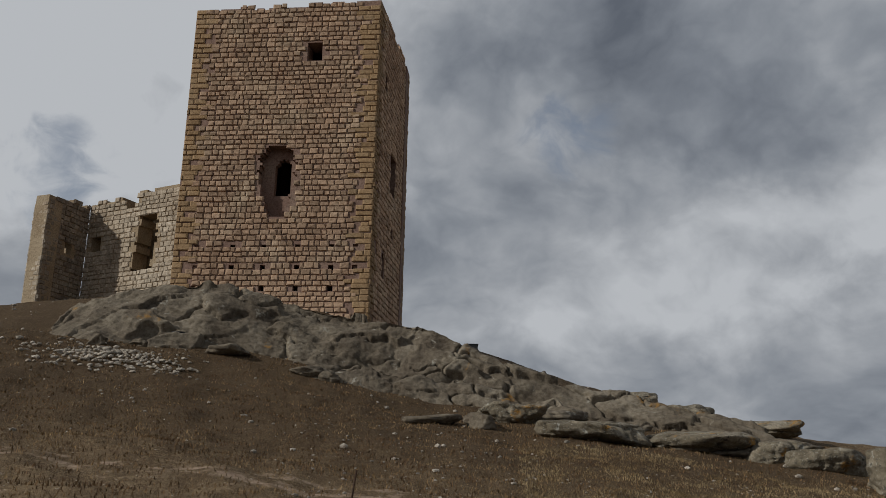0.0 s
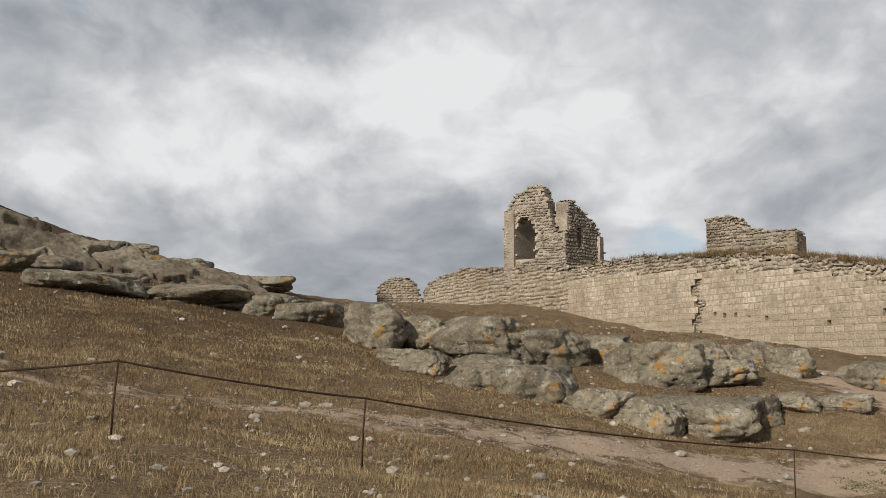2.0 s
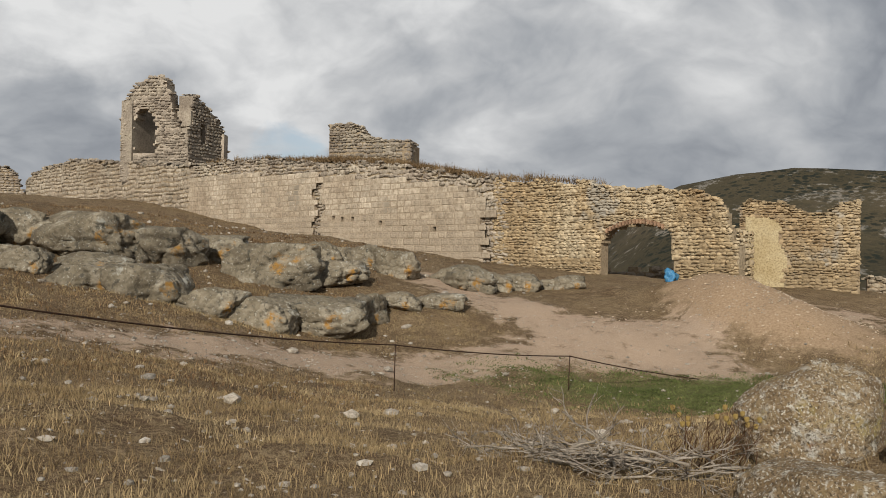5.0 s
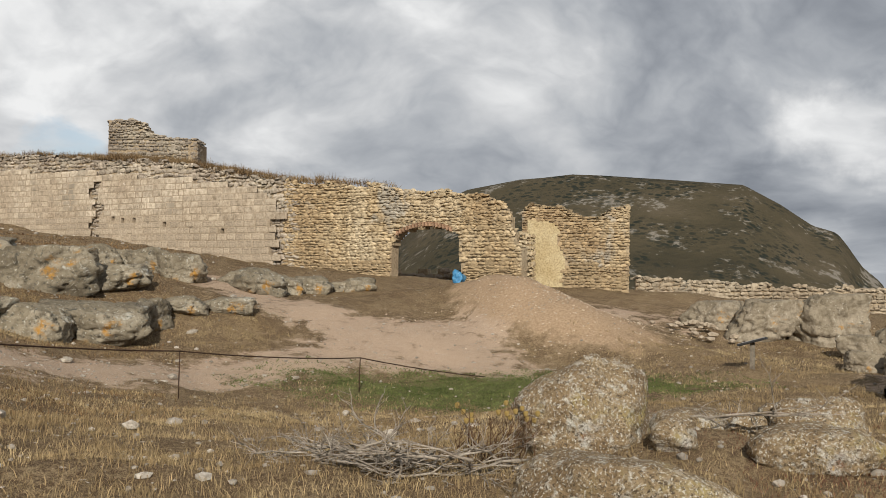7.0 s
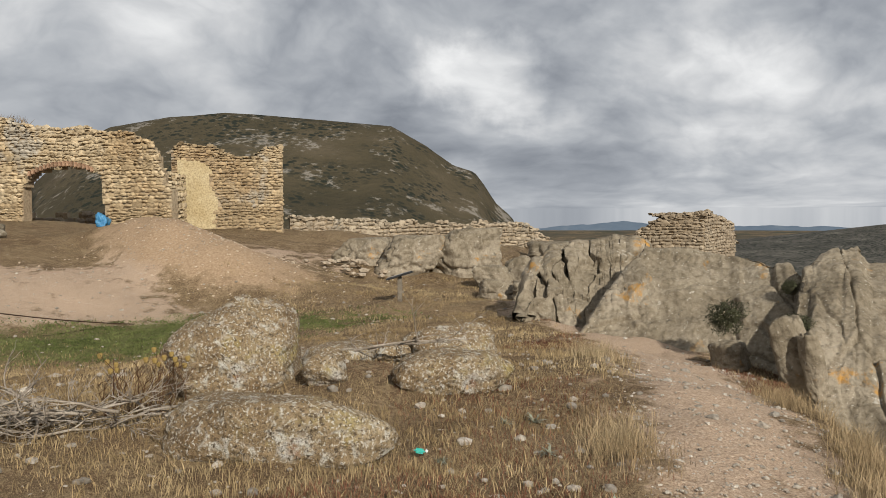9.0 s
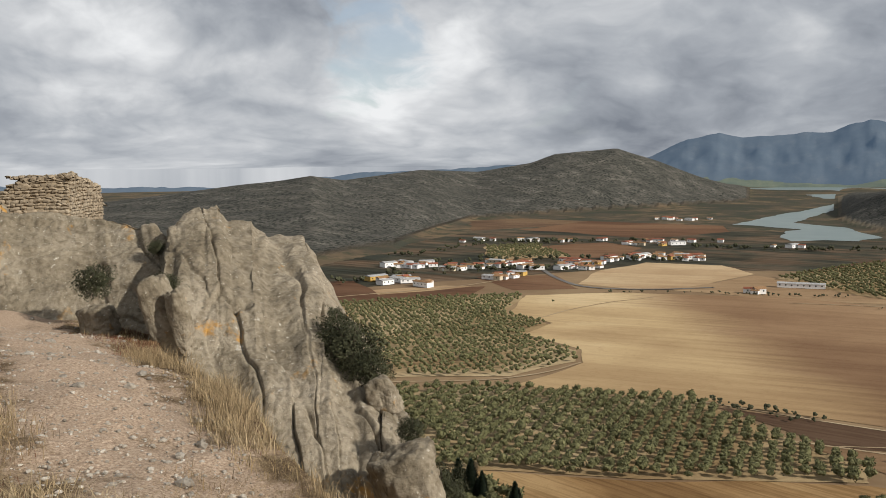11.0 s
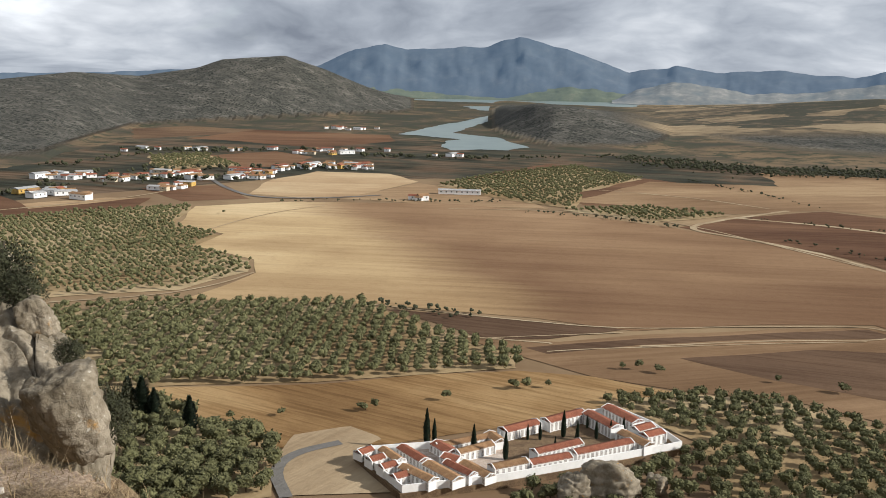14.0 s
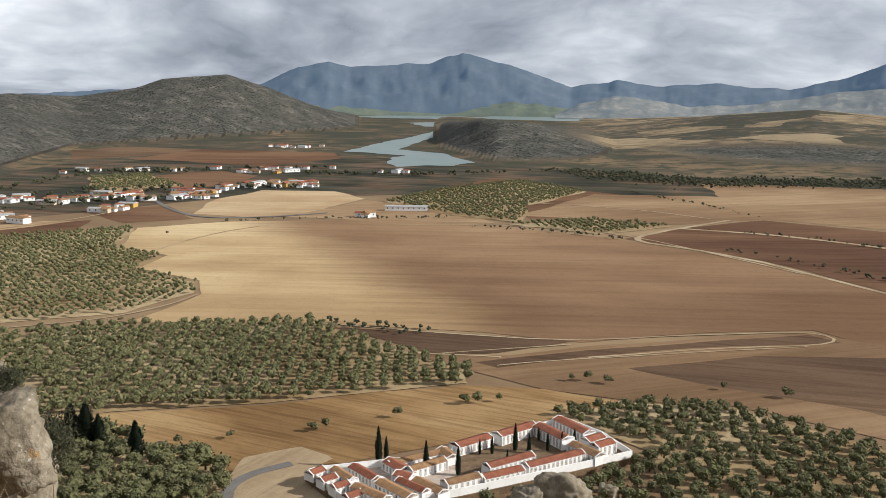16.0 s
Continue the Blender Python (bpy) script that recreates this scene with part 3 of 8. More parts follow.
def wall_cap(O, U, length, top, thick, mat, parent, size=0.3, seed=1, u0=0.0, sink=0.0):
    """Loose stones lying along the broken top of a wall, right across its thickness."""
    rng = random.Random(seed)
    O, U = Vector(O), Vector(U).normalized()
    N = Vector((U.y, -U.x, 0))
    verts, faces = [], []
    u = u0
    while u < length:
        for row in range(max(1, int(thick / (size * 0.9)))):
            s = size * rng.uniform(0.55, 1.35)
            c = O + U * (u + rng.uniform(-0.5, 0.5) * size) - N * (row * size * 0.9 + rng.uniform(0, 0.4) * size - 0.02)
            c.z = top(max(0.0, min(length, u))) + s * rng.uniform(-0.42, 0.05) - sink
            vs, fs = rng.choice(COBBLES)
            a, k = rng.uniform(0, 6.28), len(verts)
            ca, sa, h = math.cos(a), math.sin(a), s * rng.uniform(0.35, 0.75)
            for x, y, q in vs:
                verts.append((c.x + s * (x * ca - y * sa) * 1.2, c.y + s * (x * sa + y * ca), c.z + q * h * 0.6))
            faces += [tuple(k + i for i in f) for f in fs]
        u += size * rng.uniform(0.55, 0.9)
    part("coping_rubble", smooth_mesh("coping_rubble", verts, faces, [mat], False), parent, kind="stuff")


def stones(O, U, length, base, top, hole, mat, parent, course=0.36, long=0.5, proud=0.07, joint=0.035, shapes=PILLOWS, seed=1, pieces=0, keep=None, uneven=0.15):
    """Lays a wall's face stone by stone in courses; the first are parts of their own, the rest joined."""
    rng = random.Random(seed)
    O, U = Vector(O), Vector(U).normalized()
    N = Vector((U.y, -U.x, 0))
    us = [length * i / 40 for i in range(41)]
    z, zmax = min(base(u) for u in us) - course, max(top(u) for u in us)
    verts, faces, made, shared = [], [], 0, {}
    while z < zmax:
        ch = course * rng.uniform(1 - uneven, 1 + uneven)
        u = -rng.uniform(0, long)
        while u < length:
            sl = long * rng.uniform(0.6, 1.5)
            a, b = max(u, 0.0), min(u + sl, length)
            mu, mz = (a + b) / 2, z + ch / 2
            u += sl
            if b - a < 0.12 or mz > top(mu) or mz < base(mu) - course or hole(mu, mz) or hole(a + 0.05, mz) or hole(b - 0.05, mz):
                continue
            if keep and not keep(mu, mz):
                continue
            w, h, d = (b - a) - joint, ch - joint, proud * rng.uniform(0.7, 1.3)
            sag = 0.25 * uneven * course * math.sin(mu * 0.9 + z * 0.4) + rng.uniform(-0.4, 0.4) * uneven * course
            h *= rng.uniform(1 - uneven * 0.7, 1 + uneven * 0.2)
            lean = rng.gauss(0, 0.28 * uneven) if uneven > 0.25 else 0.0
            if uneven > 0.25:
                sag += 0.55 * course * noise.noise(Vector((mu * 0.55, z * 0.5, seed)))
                if rng.random() < 0.10:
                    d *= 0.25
                if rng.random() < 0.12:
                    w, h = w * 1.15, h * 1.5
            c = O + U * mu + Vector((0, 0, mz + sag)) - N * 0.03
            which = rng.randrange(len(shapes))
            vs, fs = shapes[which]
            if made < pieces:
                if which not in shared:
                    shared[which] = smooth_mesh("stone", vs, fs, [mat], False)
                ob = new("stone", shared[which])
                ob.parent = parent
                rot = Matrix((U, (0, 0, 1), N)).transposed().to_4x4()
                ob.matrix_parent_inverse = Matrix.Identity(4)
                ob.matrix_basis = Matrix.Translation(c - parent.location) @ rot @ Matrix.Rotation(lean, 4, "Z") @ Matrix.Diagonal((w, h, d, 1))
                made += 1
                continue
            k = len(verts)
            for x, y, q in vs:
                p = c + U * (x * w - y * h * lean) + N * (q * d)
                verts.append((p.x, p.y, p.z + y * h + x * w * lean))
            faces += [tuple(k + i for i in f) for f in fs]
        z += ch
    if verts:
        part("stonework", smooth_mesh("stonework", verts, faces, [mat], False), parent, kind="stuff")


def never(u, v):
    return False


def box_verts(cx, cy, cz, sx, sy, sz):
    return [(cx + a * sx / 2, cy + b * sy / 2, cz + c * sz / 2) for a in (-1, 1) for b in (-1, 1) for c in (-1, 1)]


BOX_FACES = [(0, 1, 3, 2), (4, 6, 7, 5), (0, 4, 5, 1), (2, 3, 7, 6), (0, 2, 6, 4), (1, 5, 7, 3)]


def bevel_box(name, size, mat, bevel=0.01, loc=(0, 0, 0)):
    bm = bmesh.new()
    vs = [bm.verts.new(v) for v in box_verts(*loc, *size)]
    for f in BOX_FACES:
        bm.faces.new([vs[i] for i in f])
    bmesh.ops.recalc_face_normals(bm, faces=bm.faces[:])
    bmesh.ops.bevel(bm, geom=bm.edges[:], offset=bevel, segments=2, affect="EDGES")
    me = bpy.data.meshes.new(name)
    bm.to_mesh(me)
    bm.free()
    me.materials.append(mat)
    return me


# ---- the keep ----
def lerp_fn(*pts):
    us, zs = zip(*pts)
    return lambda u: float(np.interp(u, us, zs))


def wobble(f, amp, seed, step=0.8):
    rng = random.Random(seed)
    table = [rng.uniform(-amp, amp) for _ in range(400)]
    return lambda u: f(u) + table[int(abs(u) / step) % 400]


def face(a, b):
    a, b = Vector((*a, 0)), Vector((*b, 0))
    return a, (b - a).normalized(), (b - a).length


def build_keep():
    fl, fr, br, bl = (-17.5, 58.0), (-4.57, 56.8), (-2.95, 67.5), (-15.9, 68.7)
    keep = thing("castle_keep", "tall square keep of pinkish rubble with golden sandstone corners", "tower", (-10, 62, 12))
    low = lambda u: 10.5
    def frontwin(u, z):
        jag = 0.16 * math.sin(z * 7.3) + 0.10 * math.sin(z * 15.1 + 1)
        if 22.0 < z < 24.4 and (u - 6.5 + jag * 0.5) ** 2 + max(0, z - 23.2) ** 2 < 1.45:
            return True
        if 19.3 < z <= 22.0 and abs(u - 6.55 + jag * 0.5) < 0.42 + 0.78 * min(1, (z - 19.3) / 2.2) ** 0.8:
            return True
        if 8.0 < u < 9.05 and 30.5 < z < 31.9:
            return True
        return any(abs(u - hu) < 0.16 and abs(z - hz) < 0.16 for hz in (14.6, 16.0, 17.4) for hu in (1.5, 3.9, 6.0, 8.2, 10.4, 12.0))
    def sidewin(u, z):
        return (5.0 < u < 6.8 and 22.6 < z < 25.6) or (3.2 < u < 3.9 and 16 < z < 18) or (5.8 < u < 6.5 and 19.5 < z < 20.3) or (2.2 < u < 2.8 and 29.5 < z < 30.4)
    top = wobble(lerp_fn((0, 34.4), (3, 34.6), (13, 34.8)), 0.18, 3)
    side_top = wobble(lerp_fn((0, 34.8), (11, 34.6)), 0.3, 5)
    edge = lambda u, z, n: u < 1.15 + 0.28 * math.sin(z * 5.1) or u > n - 1.25 - 0.3 * math.sin(z * 4.3)
    O, U, n = face(fl, fr)
    core_wall("wall", O, U, n, low, top, 1.6, frontwin, MORTAR_PINK, keep, 0.17)
    stones(O, U, n, low, top, frontwin, STONE_PINK, keep, 0.37, 0.45, 0.08, 0.05, PILLOWS, 11, 300, keep=lambda u, z: not edge(u, z, n) and z < 99)
    stones(O, U, n, low, top, frontwin, STONE_GOLD, keep, 0.37, 0.9, 0.07, 0.02, BLOCKS, 12, 0, keep=lambda u, z: edge(u, z, n))
    inward = Vector((-U.y, U.x, 0))
    lancet = lambda u, z: abs(u - 6.75) < 0.52 and 21.0 < z < 23.6 - 0.9 * (abs(u - 6.75) / 0.52) ** 2 * 0.5
    core_wall("window_reveal", O + inward * 0.75 + U * 4.6, U, 4.0, lambda u: 18.4, lambda u: 25.2, 0.5, lambda u, z: lancet(u + 4.6, z), MORTAR_PINK, keep, 0.12)
    O2, U2, n2 = face(fr, br)
    core_wall("wall", O2 + U2 * 0.2, U2, n2 - 0.2, low, side_top, 1.6, sidewin, MORTAR_PINK, keep)
    stones(O2, U2, n2, low, side_top, sidewin, STONE_PINK, keep, 0.37, 0.5, 0.08, 0.05, PILLOWS, 13, 0, keep=lambda u, z: not edge(u, z, n2))
    stones(O2, U2, n2, low, side_top, sidewin, STONE_GOLD, keep, 0.37, 0.9, 0.07, 0.02, BLOCKS, 14, 0, keep=lambda u, z: edge(u, z, n2))
    for a, b in ((bl, fl), (br, bl)):
        O3, U3, n3 = face(a, b)
        core_wall("wall", O3, U3, n3 - 0.25, low, lambda u: 34.5, 1.6, never, MORTAR_PINK, keep)
    # floors inside, so that the windows look into the dark
    for z in (18.6, 26.8, 33.2):
        vs = []
        for x, y in (fl, fr, br, bl):
            q = Vector((-10.2, 62.7)) + (Vector((x, y)) - Vector((-10.2, 62.7))) * 0.92
            vs += [(q.x, q.y, z), (q.x, q.y, z + 0.5)]
        fs = [(0, 2, 4, 6), (1, 7, 5, 3)] + [(2 * i, 2 * i + 1, (2 * i + 3) % 8, (2 * i + 2) % 8) for i in range(4)]
        part("floor_vault", smooth_mesh("floor_vault", vs, fs, [MORTAR_PINK], False), keep)


def build_curtain():
    A, B, C, D = (-18.3, 63.2), (-27.1, 67.8), (-28.6, 63.9), (-29.9, 64.5)
    w = thing("curtain_wall", "warm stone curtain wall with broken top and ragged openings", "castle wall", (-24, 65, 14))
    low = lambda u: 12.5
    O, U, n = face(B, A)
    def holes(u, z):
        if 0.54 * n - 0.12 * (21.6 - z) + 0.12 * math.sin(z * 6) < u < 0.71 * n - 0.16 * max(0, 19.5 - z) + 0.10 * math.sin(z * 9) and 17.4 < z < 21.7:
            return True
        return 0.06 * n < u < 0.15 * n and 19.3 < z < 20.7
    top = wobble(lambda u: 23.2 - (0.9 if 0.36 * n < u < 0.5 * n else 0) + 0.05 * u, 0.12, 8)
    core_wall("wall", O, U, n, low, top, 1.4, holes, MORTAR, w, 0.25)
    core_wall("inner_wall", O - Vector((U.y, -U.x, 0)) * 2.6, U, n, low, lambda u: 22.6, 0.8, never, MORTAR, w)
    stones(O, U, n, low, top, holes, STONE_PALE, w, 0.37, 0.5, 0.07, 0.04, PILLOWS, 21, 120)
    O, U, n = face(C, B)
    sq = lambda u, z: 2.0 < u < 2.9 and 18.8 < z < 19.8
    t2 = wobble(lambda u: 22.6 + 0.12 * u, 0.2, 9)
    core_wall("wall", O, U, n, low, t2, 1.2, sq, MORTAR, w)
    stones(O, U, n, low, t2, sq, STONE_GREY, w, 0.37, 0.5, 0.09, 0.04, PILLOWS, 22, 0)
    O, U, n = face(D, C)
    win = lambda u, z: 0.35 < u < 0.95 and 17.6 < z < 20.2
    t3 = lerp_fn((0, 22.0), (2, 22.6))
    core_wall("wall", O, U, n, low, t3, 1.2, win, MORTAR, w, 0.25)
    stones(O, U, n, low, t3, win, STONE_PALE, w, 0.37, 0.5, 0.07, 0.04, PILLOWS, 23, 0)


# ---- the long outer wall and its ruins ----
WALL_A, WALL_B = (44.96, 80.8), (36.28, 12.4)


def build_long_wall():
    O, U, n = face(WALL_A, WALL_B)
    w = thing("outer_wall", "long ruined castle wall of pale ashlar and yellow rubble with a gateway", "castle wall", (40, 45, 3))
    base = lerp_fn((0, 6.6), (28.4, 4.5), (42.8, 2.8), (56, 1.3), (62.6, 0.8), (69, 0.9))
    crest = lerp_fn((0, 8.2), (1.5, 9.1), (9, 9.7), (28.4, 8.1), (36, 8.0), (42, 7.5), (48, 7.0), (56, 5.75), (63, 5.15), (67.3, 4.75), (68.0, 4.2), (68.5, 3.4), (69, 2.4))
    top = wobble(crest, 0.13, 4, 0.6)

    def gate(u, z):
        if z > 3.42 - 0.16 * (u - 64.4) ** 2 + 0.06 * math.sin(u * 9) or z < 0.3:
            return False
        k = (z - 0.9) / 2.5
        return 62.45 + 0.45 * max(0, k - 0.45) < u < 66.2 - 0.35 * k
    ash_top = lerp_fn((28.4, 7.25), (34, 7.15), (42.4, 6.7), (43.2, 6.55), (50, 6.05), (54.8, 5.3), (56, 4.7))
    slots = lambda u, z: any(abs(u - a) < 0.13 and abs(z - 4.1 + (u - 44) * 0.09) < 0.13 for a in (44.2, 45.0, 45.9, 46.9, 48.2, 50.2, 52.4, 54.0))
    N = Vector((U.y, -U.x, 0))
    no = lambda u, z: gate(u, z) or slots(u, z)
    teeth = lambda z: 55.75 + 0.42 * (int(z / 0.36) % 2) + 0.25 * math.sin(z * 5.0)
    split = lambda u, z: abs(u - 42.75 - 0.25 * math.sin(z * 3.1)) < 0.42 + 0.12 * math.sin(z * 7.0) and z < 6.3
    core_wall("wall", O, U, 56.6, base, lambda u: top(u) - 0.08, 1.5, never, MORTAR, w, 0.2)
    core_wall("gate_wall", O + U * 56.5, U, n - 56.5, lambda u: base(u + 56.5), lambda u: top(u + 56.5) - 0.08, 0.55, lambda u, z: gate(u + 56.5, z), MORTAR, w, 0.12)
    core_wall("facing", O + N * 0.24 + U * 28.5, U, 27.0, lambda u: base(u + 28.5), lambda u: ash_top(u + 28.5) - 0.12, 0.28, lambda u, z: slots(u + 28.5, z) or split(u + 28.5, z), MORTAR_PALE, w, 0.13, 0.012)
    stones(O + U * (n - 0.05), -N, 1.5, lambda u: 0.6, lambda u: 3.0, never, STONE_YELLOW, w, 0.16, 0.24, 0.09, 0.0, COBBLES, 35, 0, uneven=0.5)
    stones(O, U, n, base, top, no, STONE_YELLOW, w, 0.125, 0.26, 0.12, -0.025, COBBLES, 31, 300, keep=lambda u, z: u > 56.2, uneven=0.5)
    stones(O, U, n, base, top, no, STONE_YELLOW, w, 0.11, 0.15, 0.09, 0.0, COBBLES, 36, 0, keep=lambda u, z: u > 56.2 and noise.noise(Vector((u * 0.7, z * 0.7, 2))) > 0.0, uneven=0.6)
    stones(O + N * 0.24, U, n, base, lambda u: min(top(u), ash_top(u)), slots, STONE_PALE, w, 0.34, 0.58, 0.03, 0.007, BLOCKS, 32, 200, keep=lambda u, z: 28.6 < u < teeth(z) and not split(u, z), uneven=0.10)
    stones(O, U, n, base, top, no, STONE_GREY, w, 0.20, 0.34, 0.12, -0.01, COBBLES, 33, 0, keep=lambda u, z: 28.5 < u < 57.0 and (z > ash_top(u) - 0.25 or split(u, z) or u > 55.3), uneven=0.5)
    stones(O, U, n, base, top, no, STONE_PALE, w, 0.31, 0.42, 0.12, 0.0, COBBLES, 34, 0, keep=lambda u, z: u <= 28.6, uneven=0.26)
    wall_cap(O, U, 56.5, top, 1.5, STONE_GREY, w, 0.30, 61)
    wall_cap(O, U, n - 0.4, top, 0.6, STONE_YELLOW, w, 0.24, 62, 56.5)
    # brick arch over the gateway
    for i in range(17):
        u = 62.85 + i * 0.172
        z = 3.52 - 0.16 * (u - 64.4) ** 2
        p = O + U * u + N * 0.05
        brick = part("brick", bevel_box("brick", (0.10, 0.20, 0.20), BRICK, 0.012), w)
        brick.matrix_parent_inverse = Matrix.Identity(4)
        turn = math.atan2(U.y, U.x)
        brick.matrix_basis = Matrix.Translation(Vector((p.x, p.y, z)) - Vector(w.location)) @ Matrix.Rotation(turn, 4, "Z") @ Matrix.Rotation(-0.32 * (u - 64.4) * 0.5, 4, "Y")


def build_ruins():
    r = thing("ruined_tower", "roofless ruined tower with an arched doorway and broken corner", "ruin", (45, 59, 9))
    L, K, R = (42.3, 62.5), (44.8, 57.6), (50.2, 59.35)
    O, U, n = face(L, K)
    def door(u, z):
        if 9.6 < z < 13.1:
            return abs(u - 1.95 + 0.14 * math.sin(z * 8)) < 0.95 - 0.55 * max(0, z - 12.0) + 0.10 * math.sin(z * 17)
        return False
    top = wobble(lerp_fn((0, 12.4), (0.4, 13.7), (1.2, 14.8), (2.6, 15.5), (3.6, 15.4), (4.0, 14.0), (4.3, 12.6), (5.0, 11.2), (5.6, 10.3)), 0.12, 14, 0.35)
    low = lambda u: 7.5
    core_wall("wall", O, U, n, low, lambda u: top(u) - 0.1, 1.3, door, STONE_GREY, r, 0.15)
    wall_cap(O, U, n, top, 1.3, STONE_GREY, r, 0.3, 63)
    stones(O, U, n, low, top, door, STONE_GREY, r, 0.22, 0.36, 0.14, -0.01, COBBLES, 41, 150, uneven=0.4)
    O, U, n = face(K, R)
    t2 = wobble(lerp_fn((0, 11.6), (0.45, 11.8), (0.55, 14.2), (1.5, 14.0), (3, 13.2), (4.4, 12.7), (5.0, 12.0), (5.6, 10.0)), 0.10, 15, 0.3)
    slit = lambda u, z: 1.9 < u < 2.4 and 10.5 < z < 12.2
    core_wall("wall", O, U, n, low, lambda u: t2(u) - 0.1, 1.2, slit, STONE_GREY, r, 0.2)
    wall_cap(O, U, n, t2, 1.2, STONE_GREY, r, 0.3, 64)
    stones(O, U, n, low, t2, slit, STONE_GREY, r, 0.26, 0.40, 0.12, -0.005, COBBLES, 42, 120, uneven=0.26)
    for a, b, zt in (((50.2, 59.35), (47.2, 64.0), 11.6), ((47.2, 64.0), (42.3, 62.5), 13.6)):
        O, U, n = face(a, b)
        core_wall("wall", O, U, n, low, wobble(lambda u: zt, 0.2, 16), 1.0, never, STONE_GREY, r, 0.35)

    s = thing("wall_stub", "broken stub of rubble wall on the rampart", "ruin", (43.5, 38, 7.5))
    O, U, n = face((42.7, 40.8), (44.5, 35.6))
    t = wobble(lerp_fn((0, 10.2), (1.6, 10.25), (2.3, 9.6), (3.2, 9.3), (4.2, 9.1), (5.5, 9.05)), 0.08, 17, 0.3)
    core_wall("wall", O, U, n, lambda u: 6.5, lambda u: t(u) - 0.1, 1.6, never, MORTAR, s, 0.2)
    wall_cap(O, U, n, t, 1.6, STONE_GREY, s, 0.24, 65)
    stones(O, U, n, lambda u: 6.5, t, never, STONE_GREY, s, 0.18, 0.28, 0.13, -0.01, COBBLES, 43, 100, uneven=0.5)
    O, U, n = face((44.5, 35.6), (46.0, 36.3))
    core_wall("wall", O, U, n, lambda u: 6.5, lambda u: 9.0, 0.5, never, MORTAR, s, 0.25)
    stones(O, U, n, lambda u: 6.5, lambda u: 9.0, never, STONE_GREY, s, 0.18, 0.28, 0.13, -0.01, COBBLES, 44, 0, uneven=0.5)

    p = thing("wall_fragment", "rounded lone fragment of dark rubble wall", "ruin", (44, 85, 7))
    O, U, n = face((42.4, 86.1), (46.6, 83.9))
    t = wobble(lerp_fn((0, 8.4), (0.5, 9.3), (1.6, 10.0), (3.2, 9.9), (4.0, 9.2), (4.6, 7.5)), 0.08, 18, 0.3)
    core_wall("wall", O, U, n, lambda u: 6.0, lambda u: t(u) - 0.1, 2.0, never, MORTAR, p, 0.2)
    wall_cap(O, U, n, t, 2.0, STONE_GREY, p, 0.28, 66)
    stones(O, U, n, lambda u: 6.0, t, never, STONE_GREY, p, 0.25, 0.42, 0.12, 0.03, COBBLES, 45, 0, uneven=0.3)

    g = thing("gate_side_wall", "short rubble wall patched with ochre render beside the gateway", "castle wall", (39.5, 11, 1.5))
    O, U, n = face((38.7, 13.2), (40.0, 8.75))
    t = wobble(lerp_fn((0, 4.1), (0.4, 4.45), (1.8, 4.3), (2.6, 3.95), (3.4, 3.9), (3.9, 4.3), (4.7, 4.45)), 0.06, 19, 0.3)
    core_wall("wall", O, U, n, lambda u: 0.6, lambda u: t(u) - 0.06, 1.0, never, MORTAR, g, 0.15)
    wall_cap(O, U, n, t, 1.0, STONE_YELLOW, g, 0.2, 67)
    stones(O + U * n, Vector((-U.y, U.x, 0)), 1.0, lambda u: 0.6, lambda u: 4.3, never, STONE_YELLOW, g, 0.15, 0.24, 0.08, 0.0, COBBLES, 57, 0, uneven=0.5)
    patch = lambda u, z: 0.3 + 0.08 * math.sin(z * 5) < u < 1.85 - 0.22 * max(0, z - 2.0) + 0.10 * math.sin(z * 4) and z < 3.75 - 0.6 * max(0, u - 0.9) ** 2
    stones(O, U, n, lambda u: 0.6, t, never, STONE_YELLOW, g, 0.115, 0.21, 0.11, -0.02, COBBLES, 46, 150, keep=lambda u, z: not patch(u, z), uneven=0.5)
    core_wall("render_patch", O + Vector((U.y, -U.x, 0)) * 0.03, U, n, lambda u: 0.6, lambda u: 4.0, 0.05, lambda u, z: not patch(u, z), RENDER_OCHRE, g, 0.12, 0.0)

    iw = thing("inner_wall", "low dark wall seen through the gateway", "wall", (42.5, 19, 0.5))
    O, U, n = face((40.6, 22.4), (42.4, 15.4))
    t = wobble(lambda u: 1.45, 0.1, 22, 0.5)
    core_wall("wall", O, U, n, lambda u: -0.6, t, 0.8, never, MORTAR, iw, 0.25)
    stones(O, U, n, lambda u: -0.6, t, never, STONE_GREY, iw, 0.18, 0.34, 0.1, 0.02, COBBLES, 52, 60, uneven=0.5)

    lw = thing("low_wall", "low ruined parapet wall of pale stones", "wall", (44.5, 3, 0))
    O, U, n = face((42.6, 9.0), (46.0, -3.4))
    t = wobble(lerp_fn((0, 1.25), (6, 0.95), (11.5, 0.85), (12.5, 0.3), (13, -0.2)), 0.1, 20, 0.5)
    core_wall("wall", O, U, n, lambda u: -1.2, lambda u: t(u) - 0.08, 0.9, never, MORTAR, lw, 0.2)
    wall_cap(O, U, n, t, 0.9, STONE_TAN, lw, 0.22, 68)
    stones(O, U, n, lambda u: -1.2, t, never, STONE_TAN, lw, 0.15, 0.27, 0.12, -0.02, COBBLES, 47, 150, uneven=0.5)

    tu = thing("ruined_turret", "squat ruined corner turret on the cliff top", "ruin", (42, -9, -1))
    L, K, R = (41.95, -6.8), (40.9, -9.6), (45.2, -12.1)
